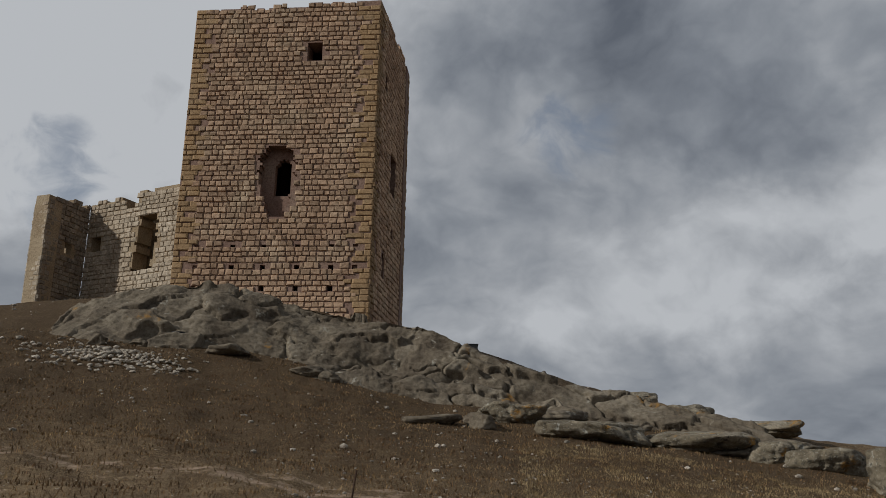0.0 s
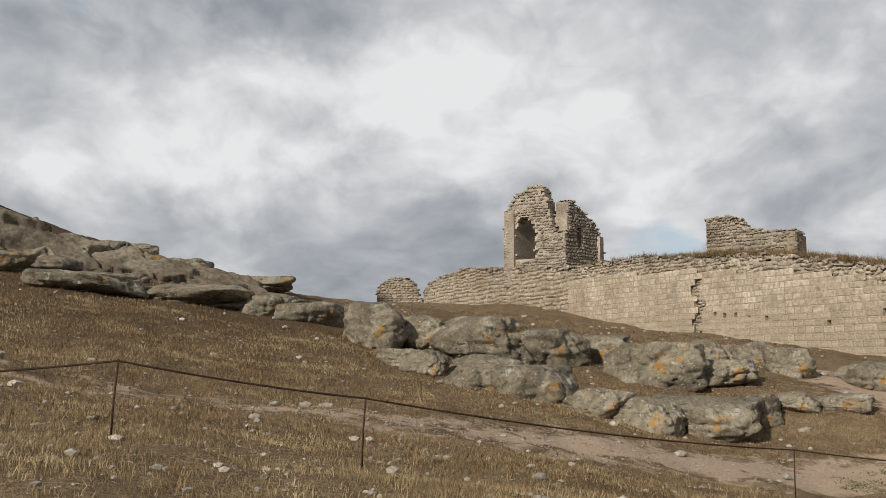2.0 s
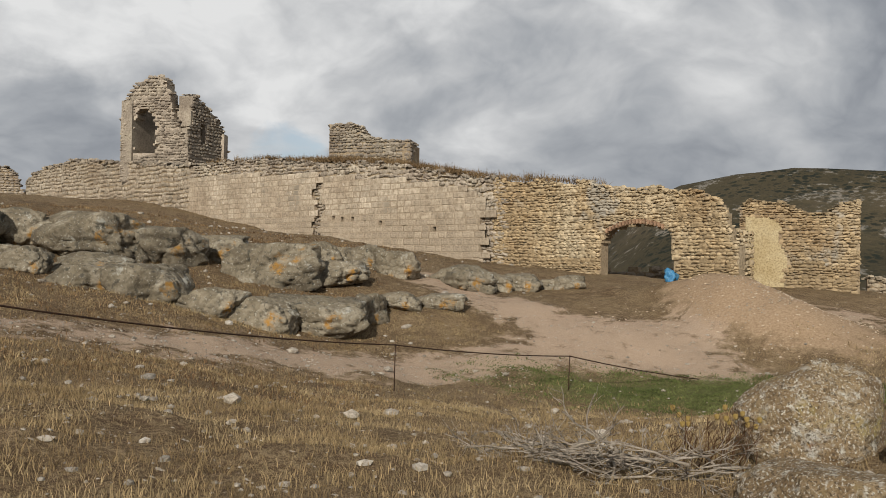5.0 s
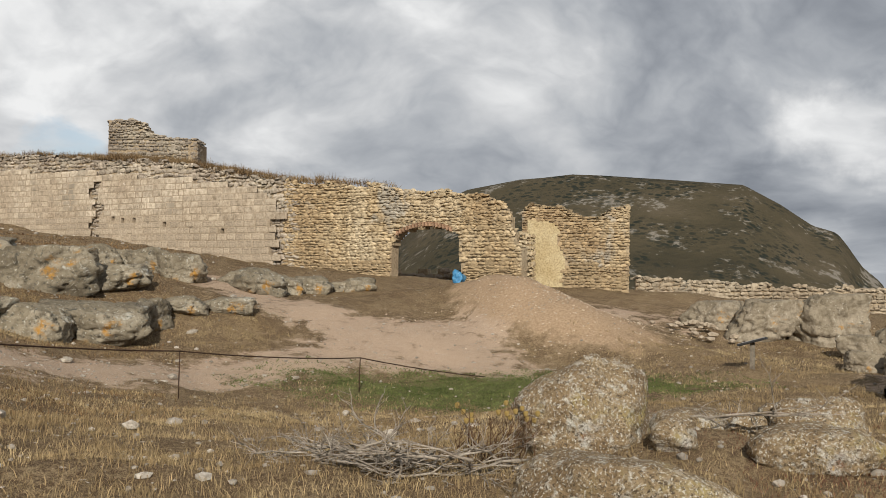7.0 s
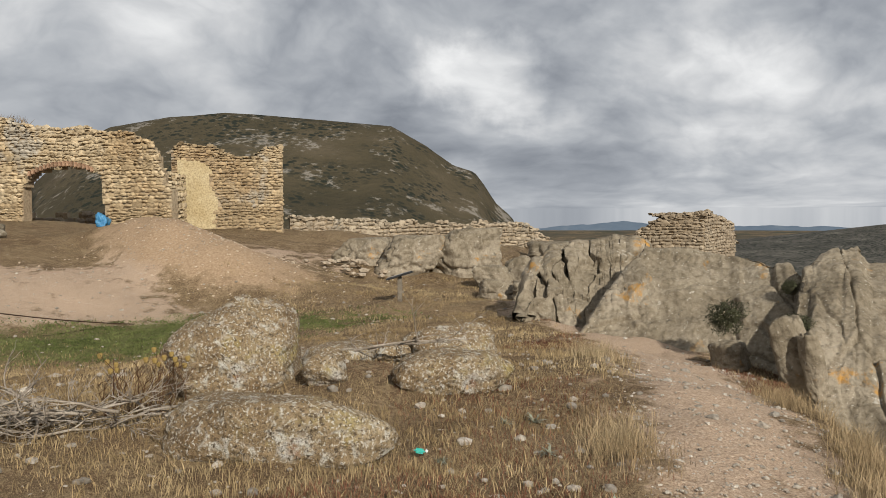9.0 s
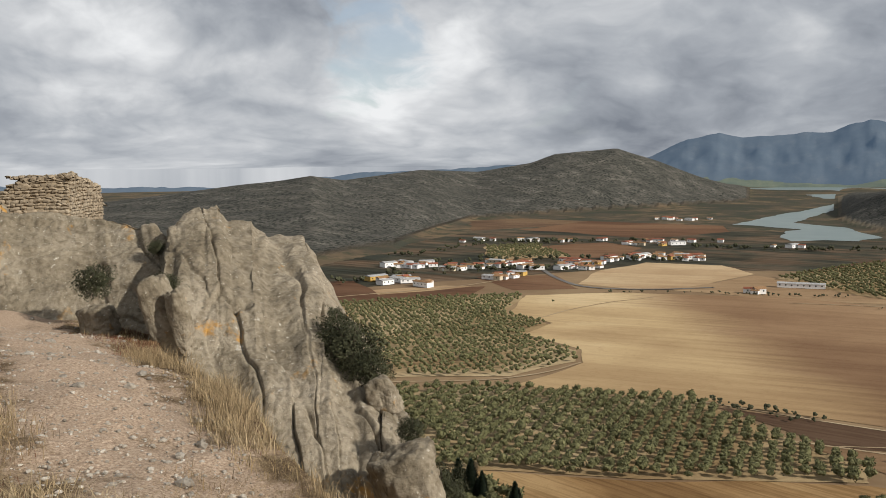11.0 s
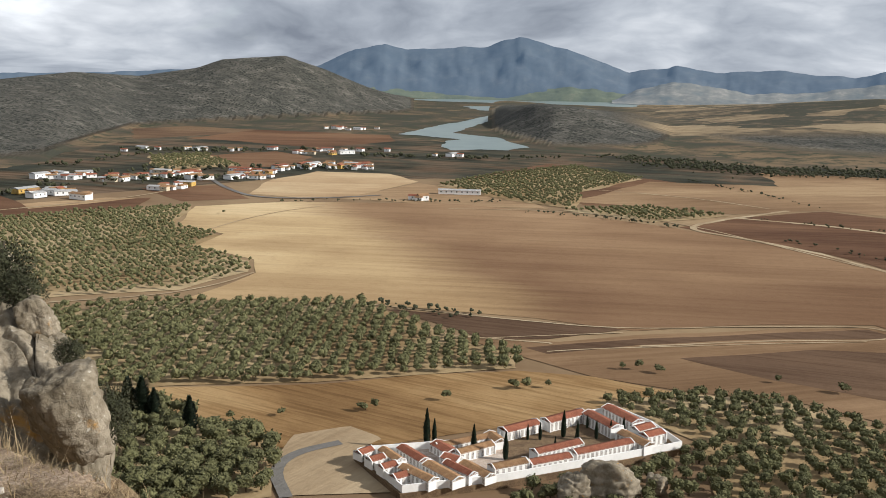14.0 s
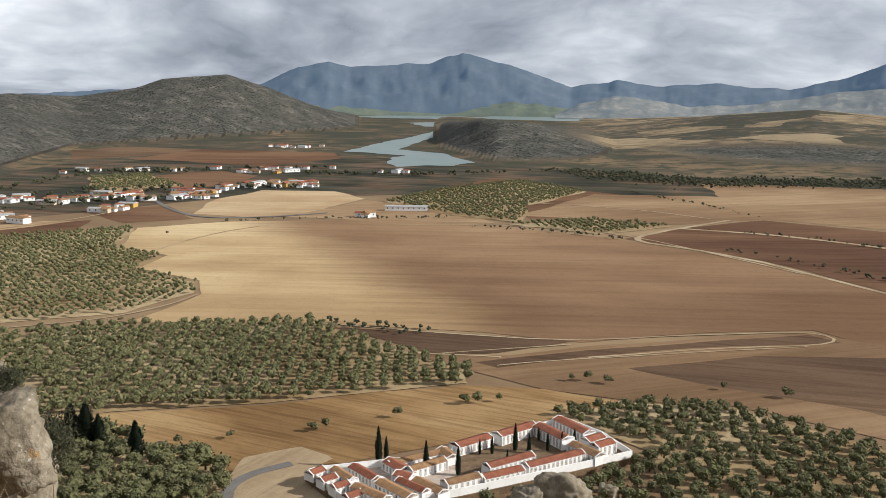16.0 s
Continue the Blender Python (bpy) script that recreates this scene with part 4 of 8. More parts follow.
    for (a, b), t, sd in (((L, K), lerp_fn((0, 0.5), (0.6, 0.95), (1.5, 1.25), (3, 1.4)), 48), ((K, R), lerp_fn((0, 1.4), (2.5, 1.2), (4.5, 0.8), (5, 0)), 49)):
        O, U, n = face(a, b)
        t = wobble(t, 0.06, sd, 0.3)
        core_wall("wall", O, U, n, lambda u: -2.5, lambda u: t(u) - 0.08, 1.6, never, MORTAR, tu, 0.2)
        wall_cap(O, U, n, t, 2.6, STONE_TAN, tu, 0.24, sd + 20)
        stones(O, U, n, lambda u: -2.5, t, never, STONE_TAN, tu, 0.14, 0.27, 0.10, -0.015, COBBLES, sd, 120, uneven=0.4)


build_keep()
build_curtain()
build_long_wall()
build_ruins()


# ---- rocks ----
def noise3(p, seed=0):
    """Smooth value noise in space for an array of points."""
    i = np.floor(p).astype(np.int64)
    f = p - i
    f = f * f * (3 - 2 * f)
    out = 0.0
    for dx in (0, 1):
        for dy in (0, 1):
            for dz in (0, 1):
                n = ((i[:, 0] + dx) * 374761393 + (i[:, 1] + dy) * 668265263 + (i[:, 2] + dz) * 2147483647 + seed * 974711) & 0x7FFFFFFF
                n = ((n ^ (n >> 13)) * 1274126177) & 0x7FFFFFFF
                v = ((n ^ (n >> 16)) & 0xFFFF) / 32767.5 - 1
                out = out + v * (f[:, 0] if dx else 1 - f[:, 0]) * (f[:, 1] if dy else 1 - f[:, 1]) * (f[:, 2] if dz else 1 - f[:, 2])
    return out


def fbm3(p, octaves, seed, gain=0.5):
    s, a = 0.0, 1.0
    for o in range(octaves):
        s = s + a * noise3(p * 2 ** o + 13.7 * o, seed + o)
        a *= gain
    return s


BALLS = {}


def ball(detail):
    if detail not in BALLS:
        bm = bmesh.new()
        bmesh.ops.create_icosphere(bm, subdivisions=detail, radius=1.0)
        BALLS[detail] = np.array([v.co[:] for v in bm.verts]), [tuple(v.index for v in f.verts) for f in bm.faces]
        bm.free()
    return BALLS[detail]


def rock_mesh(name, dims, seed, mat, detail=5, facets=13, rough=0.10, crack=0.07, strata=0.05, flute=0.0, soft=14.0, upright=1.0):
    """A weathered limestone block: broken planes with worn edges, bedding ledges, cracks and, where fluted, grooves down its face."""
    d, faces = ball(detail)
    rng = np.random.default_rng(seed)
    n = rng.normal(0, 1, (facets, 3)) * [1, 1, upright]
    n = np.vstack([n / np.linalg.norm(n, axis=1, keepdims=True), [[0, 0, 1], [0, 0, -1], [1, 0, 0], [-1, 0, 0], [0, 1, 0], [0, -1, 0]]])
    h = np.concatenate([rng.uniform(0.72, 1.0, facets), np.full(6, 0.95)])
    k = np.maximum(d @ n.T, 1e-3) / h
    r = 1.0 / (np.sum(k ** soft, axis=1) ** (1 / soft))
    size = np.array(dims) / 2
    p = d * r[:, None] * size
    big = size.max()
    q = p / big + seed * 3.17 % 50
    r2 = 1 + rough * fbm3(q * 2.2, 5, seed)
    layer = fbm3(q * np.array([1.5, 1.5, 9.0]), 3, seed + 9)
    r2 = r2 + strata * np.sign(layer) * np.abs(layer) ** 0.5
    cells = rng.uniform(-1.1, 1.1, (16, 3)) * size / big
    w = p / big + 0.12 * np.stack([fbm3(q * 3, 2, seed + 20 + i) for i in range(3)], -1)
    dist = np.sort(np.linalg.norm((w[:, None, :] - cells[None]) * np.array([1, 1, 0.7 if not flute else 0.35]), axis=2), axis=1)
    r2 = r2 - crack * np.exp(-((dist[:, 1] - dist[:, 0]) / 0.035) ** 2)
    if flute:
        g = q * np.array([5.0, 5.0, 0.9])
        gr = fbm3(g, 4, seed + 30)
        r2 = r2 + flute * gr - 0.6 * flute * np.exp(-(noise3(g * 0.8, seed + 40) / 0.10) ** 2)
    r2 = r2 + 0.018 * fbm3(q * 18.0, 3, seed + 50)
    p = p * r2[:, None]
    return smooth_mesh(name, p.tolist(), faces, [mat])


def rock(x, y, w, h, seed, mat=None, depth=None, z=None, label="grey weathered limestone outcrop with orange lichen", name="rock", group="outcrop rocks", detail=5, wedge=0.0, **kw):
    d = depth or max(w * 0.8, h)
    me = rock_mesh(name, (w * 1.28, d * 1.25, h * 1.6), seed, mat or ROCK, detail, **kw)
    if wedge:
        for v in me.vertices:
            v.co.z *= 1 - wedge + 2.0 * wedge * float(smooth(-0.75, 0.45, v.co.x / w)) if v.co.z > 0 else 1
    ob = tagged(new(name, me), label, "rock", group)
    face_az = math.degrees(math.atan2(x, y))
    ob.matrix_world = pose(x, y, (ground_z(x, y) if z is None else z) + h * 0.30, 0, 0, -face_az + (seed * 37 % 30 - 15))
    return ob


CLIFF_ROCK = surface("pale_cliff_limestone", ((0.18, 0.15, 0.105), (0.27, 0.23, 0.168), (0.37, 0.32, 0.245)), 0.5, 0.95, 1.0, 16, "Object",
                     spots=[(0.9, 0.57, 0.74, (0.29, 0.255, 0.195)), (0.8, 0.61, 0.69, (0.40, 0.22, 0.06)), (1.6, 0.64, 0.72, (0.48, 0.45, 0.39)), (5.0, 0.62, 0.70, (0.13, 0.112, 0.085)), (14.0, 0.62, 0.70, (0.50, 0.47, 0.40))], dist=0.13, beds=[((0, 24, 0), (1.3, 1.3, 0.12), 0.8, 0.45), ((0, 20, 40), (4.0, 4.0, 0.3), 2.4, 0.35)])

OUTCROP_UP = [(13.3, 27.2, 1.64, 1.22), (15.0, 27.0, 1.40, 1.03), (16.3, 25.6, 2.55, 1.19), (18.3, 24.8, 2.13, 1.15), (20.7, 24.9, 1.47, 0.78), (20.6, 22.2, 2.19, 1.09),
              (24.2, 24.5, 1.15, 0.56), (24.6, 23.6, 0.83, 0.68), (25.3, 23.3, 0.42, 0.52), (25.4, 22.4, 0.97, 0.82), (25.6, 21.8, 0.41, 0.78), (25.6, 21.0, 1.16, 0.80)]
OUTCROP_LOW = [(12.6, 24.0, 0.91, 0.38), (13.0, 23.1, 0.88, 0.56), (14.8, 23.0, 1.66, 0.58), (13.6, 21.2, 1.53, 0.51), (14.9, 20.5, 1.68, 0.84), (15.9, 19.3, 1.36, 0.68),
               (17.0, 18.5, 1.36, 0.83), (18.6, 18.0, 1.88, 0.86), (20.7, 18.1, 1.00, 0.75), (22.3, 20.9, 1.86, 0.59), (22.2, 18.1, 0.96, 0.44), (23.3, 17.5, 1.24, 0.39)]
WALL_FOOT = [(27.1, 19.8, 0.92, 0.51), (27.1, 19.0, 1.40, 0.80), (28.8, 18.8, 1.05, 0.63), (29.6, 18.2, 1.05, 0.57), (30.5, 17.6, 0.75, 0.32), (30.8, 16.9, 0.86, 0.43)]
HILLSIDE = [(5.2, 32.1, 2.71, 0.62), (8.6, 32.9, 3.40, 0.58), (10.8, 33.5, 0.60, 0.35), (11.2, 31.6, 1.48, 0.60), (12.5, 30.3, 1.78, 0.62), (14.4, 31.3, 1.05, 0.5),
            (2.7, 35.9, 1.97, 0.66), (10.8, 43.5, 2.72, 1.09), (10.0, 50.7, 2.52, 0.79), (14.6, 45.1, 3.75, 0.72)]
EAST_OUTCROP = [(32.3, 4.2, 1.78, 0.89), (31.1, 2.5, 1.79, 1.13), (31.4, 0.7, 1.71, 1.55), (28.5, -0.3, 0.95, 0.69), (29.2, -1.1, 0.89, 0.89), (35.9, -3.0, 2.18, 0.83),
                (29.1, -2.7, 1.95, 0.8), (26.6, -0.3, 0.9, 0.55), (25.8, -1.3, 0.8, 0.5)]
for k, spots in enumerate((OUTCROP_UP, OUTCROP_LOW, WALL_FOOT, HILLSIDE, EAST_OUTCROP)):
    for i, (x, y, w, h) in enumerate(spots):
        if spots is EAST_OUTCROP:
            rock(x, y, w * 1.05, h * 0.92, 11 * k + i + 1, CLIFF_ROCK, label="pale cracked limestone outcrop with orange lichen", facets=9, rough=0.08, crack=0.12, strata=0.04, soft=20.0)
        else:
            rock(x, y, w * 1.2, h * 0.98, 11 * k + i + 1, facets=12, crack=0.13, strata=0.035, soft=18.0)
# ---- the cliff east of the viewpoint ----
def crag_face(label, foot, crest, seed, bulge=0.5, cols=230, rows=120, cell=(0.9, 2.2), crack=0.16, ledge=0.0, shear=0.4, mat=None, name="cliff_rock", group="crags of the cliff", rough=1.0, jog=0.20, jag=0.22):
    """A broken rock face between the line of its foot and its crest (bearing, height, distance), with a back of its own."""
    def line(rows_):
        p = np.array([Vector((0, 0, EYE)) + bearing(a, e) * (r / math.cos(radians(e))) for a, e, r in rows_])
        return p, np.linspace(0, 1, len(p))
    rng = np.random.default_rng(seed)
    (fp, ft), (cp, ct) = line(foot), line(crest)
    s = np.linspace(0, 1, cols)
    F = np.stack([np.interp(s, ft, fp[:, i]) for i in range(3)], -1)
    C = np.stack([np.interp(s, ct, cp[:, i]) for i in range(3)], -1)
    C[:, 2] += jag * fbm3(np.stack([s * 9, s * 0, s * 0], -1), 4, seed + 3)
    ends = (np.minimum(s, 1 - s) / 0.04).clip(0, 1)[:, None] ** 0.5
    C = F + (C - F) * (0.25 + 0.75 * ends)
    away = C.copy()
    away[:, 2] = 0
    away /= np.linalg.norm(away, axis=1, keepdims=True)
    back = max(8, rows // 4)
    P = np.zeros((rows + back, cols, 3))
    for j in range(rows):
        v = j / (rows - 1)
        P[j] = F * (1 - v) + C * v - away * bulge * math.sin(math.pi * v) * 0.7 + np.array([0, 0, bulge * 0.5 * math.sin(math.pi * v)])
    for j in range(back):
        b = (j + 1) / back
        P[rows + j] = C + away * 2.6 * b - np.array([0, 0, 3.6]) * b ** 1.6
    ds = np.gradient(P, axis=1)
    dv = np.gradient(P, axis=0)
    N = np.cross(ds, dv)
    N /= np.linalg.norm(N, axis=2, keepdims=True) + 1e-9
    if (N[rows // 2] * away).sum() > 0:
        N = -N
    length, height = np.linalg.norm(np.diff(C, axis=0), axis=1).sum(), np.linalg.norm(C - F, axis=1).mean()
    u = np.broadcast_to(s * length, P.shape[:2]).ravel()
    w = np.repeat(np.arange(rows + back) / (rows - 1) * height, cols)
    q = P.reshape(-1, 3)
    wu = u + 0.35 * fbm3(q * 0.9, 3, seed + 5) + shear * w
    ww = w + 0.5 * fbm3(q * 0.8, 3, seed + 6)
    n = max(12, int(length * height * 1.3 / (cell[0] * cell[1])))
    cu, cw = rng.uniform(-1, length + 1, n), rng.uniform(-0.5, height * 1.3, n)
    d = np.hypot((wu[:, None] - cu) / cell[0], (ww[:, None] - cw) / cell[1])
    near = np.argsort(d, axis=1)[:, :2]
    d1, d2 = np.take_along_axis(d, near[:, :1], 1)[:, 0], np.take_along_axis(d, near[:, 1:], 1)[:, 0]
    step = rng.uniform(-jog, jog, n)
    edge = np.clip((d2 - d1) / 0.10, 0, 1)
    lean_u, lean_w = rng.uniform(-0.9, 0.9, n) * jog, rng.uniform(-0.5, 0.5, n) * jog
    first = near[:, 0]
    plane = lean_u[first] * np.clip((wu - cu[first]) / cell[0], -1.5, 1.5) + lean_w[first] * np.clip((ww - cw[first]) / cell[1], -1.5, 1.5)
    out = (step[first] + plane) * edge - crack * np.exp(-((d2 - d1) / 0.055) ** 2) * (0.4 + 0.6 * (noise3(q * 0.7, seed + 8) > -0.1))
    out = out + rough * (0.15 * fbm3(q * 0.7, 4, seed + 10) + 0.035 * fbm3(np.stack([wu * 1.9, ww * 0.4, 0 * wu], -1), 3, seed + 11) + 0.03 * fbm3(q * 6.0, 3, seed + 12))
    if ledge:
        bed = fbm3(q * np.array([0.5, 0.5, 4.5]), 3, seed + 13)
        out = out + ledge * np.sign(bed) * np.abs(bed) ** 0.5
    q = q + N.reshape(-1, 3) * out[:, None]
    o = q.mean(axis=0)
    R = rows + back
    faces = [(j * cols + i, j * cols + i + 1, (j + 1) * cols + i + 1, (j + 1) * cols + i) for j in range(R - 1) for i in range(cols - 1)]
    ob = tagged(new(name, smooth_mesh(name, (q - o).tolist(), faces, [mat or CLIFF_ROCK])), label, "cliff", group)
    ob.location = tuple(o)
    return ob


crag_face("pale grey limestone fin with long cracks standing over the drop",
          [(107.0, -11.0, 15.5), (109.2, -13.4, 14.6), (112.7, -16.2, 13.6), (115.4, -18.0, 12.9), (117.6, -19.6, 12.4), (120.2, -21.8, 12.0), (122.6, -24.4, 11.5), (124.4, -27.0, 11.0)],
          [(107.9, -4.6, 18.0), (108.9, -3.6, 18.8), (109.7, -2.9, 19.2), (110.7, -2.35, 19.7), (111.5, -2.45, 20.0), (112.1, -3.2, 20.0), (113.5, -3.0, 20.0), (114.4, -4.0, 20.0), (116.4, -4.4, 19.9), (117.3, -5.1, 19.6), (117.7, -6.6, 19.0),
           (118.8, -9.0, 18.0), (119.9, -11.0, 17.2), (120.9, -12.6, 16.5), (121.5, -13.2, 16.0), (122.8, -15.0, 15.2), (124.1, -17.7, 14.2), (125.3, -19.8, 13.5), (125.9, -22.6, 12.6)], 301, 0.45, 300, 190, (1.7, 2.8), 0.07, 0.0, 0.55, rough=0.75, jog=0.12, jag=0.14)
crag_face("pale sloping limestone slab with fine bedding",
          [(95.6, -8.3, 18.6), (98.0, -9.0, 18.2), (101.4, -10.0, 17.6), (104.7, -10.8, 17.2), (107.6, -11.4, 16.6), (109.4, -12.2, 16.2)],
          [(96.2, -7.0, 18.9), (97.8, -4.9, 19.6), (99.7, -2.5, 20.4), (102.8, -2.75, 20.4), (105.6, -3.1, 20.0), (107.8, -3.4, 19.4), (108.9, -4.6, 18.8)], 302, 0.12, 240, 120, (2.6, 1.1), 0.07, 0.035, 0.5, rough=0.42, jog=0.07, jag=0.10)
crag_face("tilted blocks of pale limestone with orange lichen",
          [(92.4, -7.2, 20.2), (94.3, -8.0, 19.9), (96.0, -9.0, 19.5), (97.6, -9.0, 19.6), (99.6, -8.4, 20.0)],
          [(92.8, -4.3, 21.4), (93.4, -3.2, 21.9), (94.4, -2.5, 22.2), (96.1, -2.6, 22.2), (97.9, -2.35, 22.2), (99.9, -2.3, 22.2)], 303, 0.25, 260, 130, (1.4, 0.8), 0.22, 0.03, -0.6, rough=0.6, jog=0.20, jag=0.16)
# loose blocks at the foot and on the crest: bearing, height, distance, width, rise
for i, (a, e, r, w, h) in enumerate(((121.3, -13.9, 14.9, 0.5, 0.55), (108.3, -8.8, 15.6, 0.55, 1.3), (109.2, -9.0, 15.2, 0.32, 1.0), (104.6, -8.7, 16.6, 0.6, 0.5), (122.9, -19.6, 12.6, 0.9, 1.0))):
    p = Vector((0, 0, EYE)) + bearing(a, e) * r
    me = rock_mesh("cliff_rock", (w * 1.15, w, h * 1.15), 330 + i, CLIFF_ROCK, 5, 9, 0.08, 0.06, 0.03, 0.04, 12.0, 0.5)
    ob = tagged(new("cliff_rock", me), "pale limestone block split from the cliff", "cliff", "crags of the cliff")
    ob.matrix_world = pose(p.x, p.y, p.z, 0, 0, -a) @ pose(0, 0, 0, 0, -14, 0)

# the ridged crag on which the keep stands, and a lower band of it
CRAG_ROCK = surface("dark_ridged_rock", ((0.10, 0.080, 0.058), (0.17, 0.142, 0.105), (0.26, 0.225, 0.17)), 0.6, 0.95, 1.0, 9, "Object",
                    spots=[(0.5, 0.66, 0.74, (0.28, 0.16, 0.05)), (1.8, 0.62, 0.70, (0.30, 0.28, 0.23))], dist=0.12, beds=[((0, -24, 0), (0.5, 0.5, 2.4), 0.7, 0.5)])
for label, foot_line, crest_line, sd, cols, rows in (
        ("dark grey ridged crag below the keep", [(-23.8, 7.2, 41.5), (-20.5, 8.1, 41.3), (-17.4, 7.8, 41.1), (-14.3, 7.6, 41.0), (-11.0, 7.1, 40.8), (-7.9, 6.4, 40.6), (-4.8, 5.5, 40.4), (-2.6, 4.8, 40.2), (-0.3, 4.3, 40.1), (1.9, 3.8, 39.9), (5.2, 3.5, 39.7), (8.7, 3.5, 39.5), (11.6, 2.9, 39.4), (15.1, 2.1, 39.2), (20.4, 1.8, 39.0)],
         [(-23.8, 9.7, 45.0), (-20.9, 11.3, 44.7), (-17.8, 12.2, 44.4), (-14.8, 12.7, 44.1), (-11.4, 11.9, 43.9), (-8.2, 11.5, 43.6), (-5.0, 11.1, 43.3), (-2.8, 10.6, 43.0), (-0.4, 10.2, 42.7), (1.8, 9.3, 42.4), (5.3, 8.1, 42.1), (8.8, 6.7, 41.9), (11.7, 6.4, 41.6), (15.3, 5.5, 41.3), (20.6, 4.5, 41.0)], 320, 420, 90),
        ("low dark band of ridged rock below the keep", [(-8.9, 5.8, 38.5), (-4.8, 4.8, 38.3), (-2.7, 4.5, 38.1), (0.8, 3.7, 37.9), (4.2, 3.6, 37.7), (8.3, 4.0, 37.5)],
         [(-8.4, 7.9, 39.8), (-4.9, 7.9, 39.6), (-2.8, 7.6, 39.4), (0.7, 7.1, 39.2), (4.2, 6.5, 39.0), (7.7, 6.2, 38.8)], 321, 200, 50)):
    crag_face(label, foot_line, crest_line, sd, 0.3, cols, rows, (2.4, 0.75), 0.30, 0.03, -0.9, CRAG_ROCK, "crag", "crags below the keep", 0.9)
TIER = random.Random(5)
for i in range(18):
    t = TIER.random()
    x, y = -16 + 32 * t + TIER.uniform(-1, 1), 39 - 4 * t + TIER.uniform(-4, 2)
    rock(x, y, TIER.uniform(0.6, 1.8), TIER.uniform(0.25, 0.5), 120 + i, CRAG_ROCK, label="small dark rock on the slope below the keep", name="rock", group="rocks below the keep", detail=4, crack=0.10, rough=0.18, strata=0.08)


# ---- near the viewpoint ----
def tube(verts, faces, pts, r0, r1, sides=5):
    """Adds a tapering round bar along pts to the lists."""
    n = len(pts)
    start = len(verts)
    for i, p in enumerate(pts):
        p = Vector(p)
        t = (Vector(pts[min(i + 1, n - 1)]) - Vector(pts[max(i - 1, 0)])).normalized()
        a = t.orthogonal().normalized()
        b = t.cross(a)
        r = r0 + (r1 - r0) * i / (n - 1)
        for k in range(sides):
            w = 2 * math.pi * k / sides
            q = p + a * (r * math.cos(w)) + b * (r * math.sin(w))
            verts.append(tuple(q))
    for i in range(n - 1):
        for k in range(sides):
            j = (k + 1) % sides
            o = start + i * sides
            faces.append((o + k, o + j, o + sides + j, o + sides + k))
    faces.append(tuple(start + k for k in reversed(range(sides))))
    faces.append(tuple(start + (n - 1) * sides + k for k in range(sides)))


def bar_mesh(name, pts, r0, r1, mat, sides=6):
    v, f = [], []
    tube(v, f, pts, r0, r1, sides)
    return smooth_mesh(name, v, f, [mat])


RUST = surface("rusty_iron", ((0.035, 0.022, 0.016), (0.06, 0.034, 0.022), (0.09, 0.05, 0.03)), 8.0, 0.8, 0.3, 8, metal=0.3, dist=0.004)
BOULDERS = [(6.45, 1.42, 1.95, 0.42), (8.6, 2.4, 1.32, 0.74), (8.75, 0.28, 1.15, 0.40), (10.6, 0.30, 1.12, 0.58), (10.4, 1.6, 1.0, 0.30), (8.5, 1.45, 0.44, 0.36), (10.9, 0.75, 0.5, 0.42), (9.9, 0.95, 0.45, 0.34), (10.8, 2.05, 0.8, 0.24)]
for i, (x, y, w, h) in enumerate(BOULDERS):
    rock(x, y, w * 0.86, h * 0.95, 300 + i, LICHEN_ROCK, depth=(0.75, 1.0, 0.6, 0.6, 0.7, 0.5, 0.5, 0.4, 0.5)[i], label="rounded boulder mottled with white and yellow lichen", name="boulder", group="boulders by the path", detail=6 if i < 4 else 5, rough=0.13, crack=0.02, strata=0.02, soft=5.0, wedge=(0.12, 0.48, 0.0, 0.0, 0.0, 0.0, 0.0, 0.0, 0.0)[i])


def build_fence():
    tops = [(-1.13, 12.1, 1.13, 0.84), (2.17, 11.13, 0.67, 0.90), (5.25, 11.04, 0.25, 0.84), (14.14, 11.62, -0.97, 0.94), (19.23, 10.55, -1.5, 0.97)]
    fence = thing("wire_fence", "low rusty iron rail on thin leaning stakes", "fence", (8, 11, 0))
    rail = [(-9.0, 15.2, 1.75)]
    for i, (x, y, z, h) in enumerate(tops):
        g = ground_z(x, y)
        lean = (0.10, 0.06, 0.05, 0.02, 0.05)[i]
        part("post", bar_mesh("post", [(x, y, g - 0.25), (x + lean * 0.4, y, z + h * 0.5), (x + lean, y, z + h + (0.02 if i else 0.02))], 0.013, 0.012, RUST), fence)
        rail.append((x + lean, y, z + h - (0.62 if i == 0 else 0.0)))
    rail.append((22.6, 8.7, ground_z(22.6, 8.7) + 0.03))
    pts = []
    for (a, b) in zip(rail, rail[1:]):
        for k in range(8):
            t = k / 8
            p = Vector(a).lerp(Vector(b), t)
            p.z -= 0.10 * 4 * t * (1 - t) * min(1.0, (Vector(b) - Vector(a)).length / 9)
            pts.append(tuple(p))
    pts.append(rail[-1])
    part("rail", bar_mesh("rail", pts, 0.013, 0.013, RUST), fence)


build_fence()


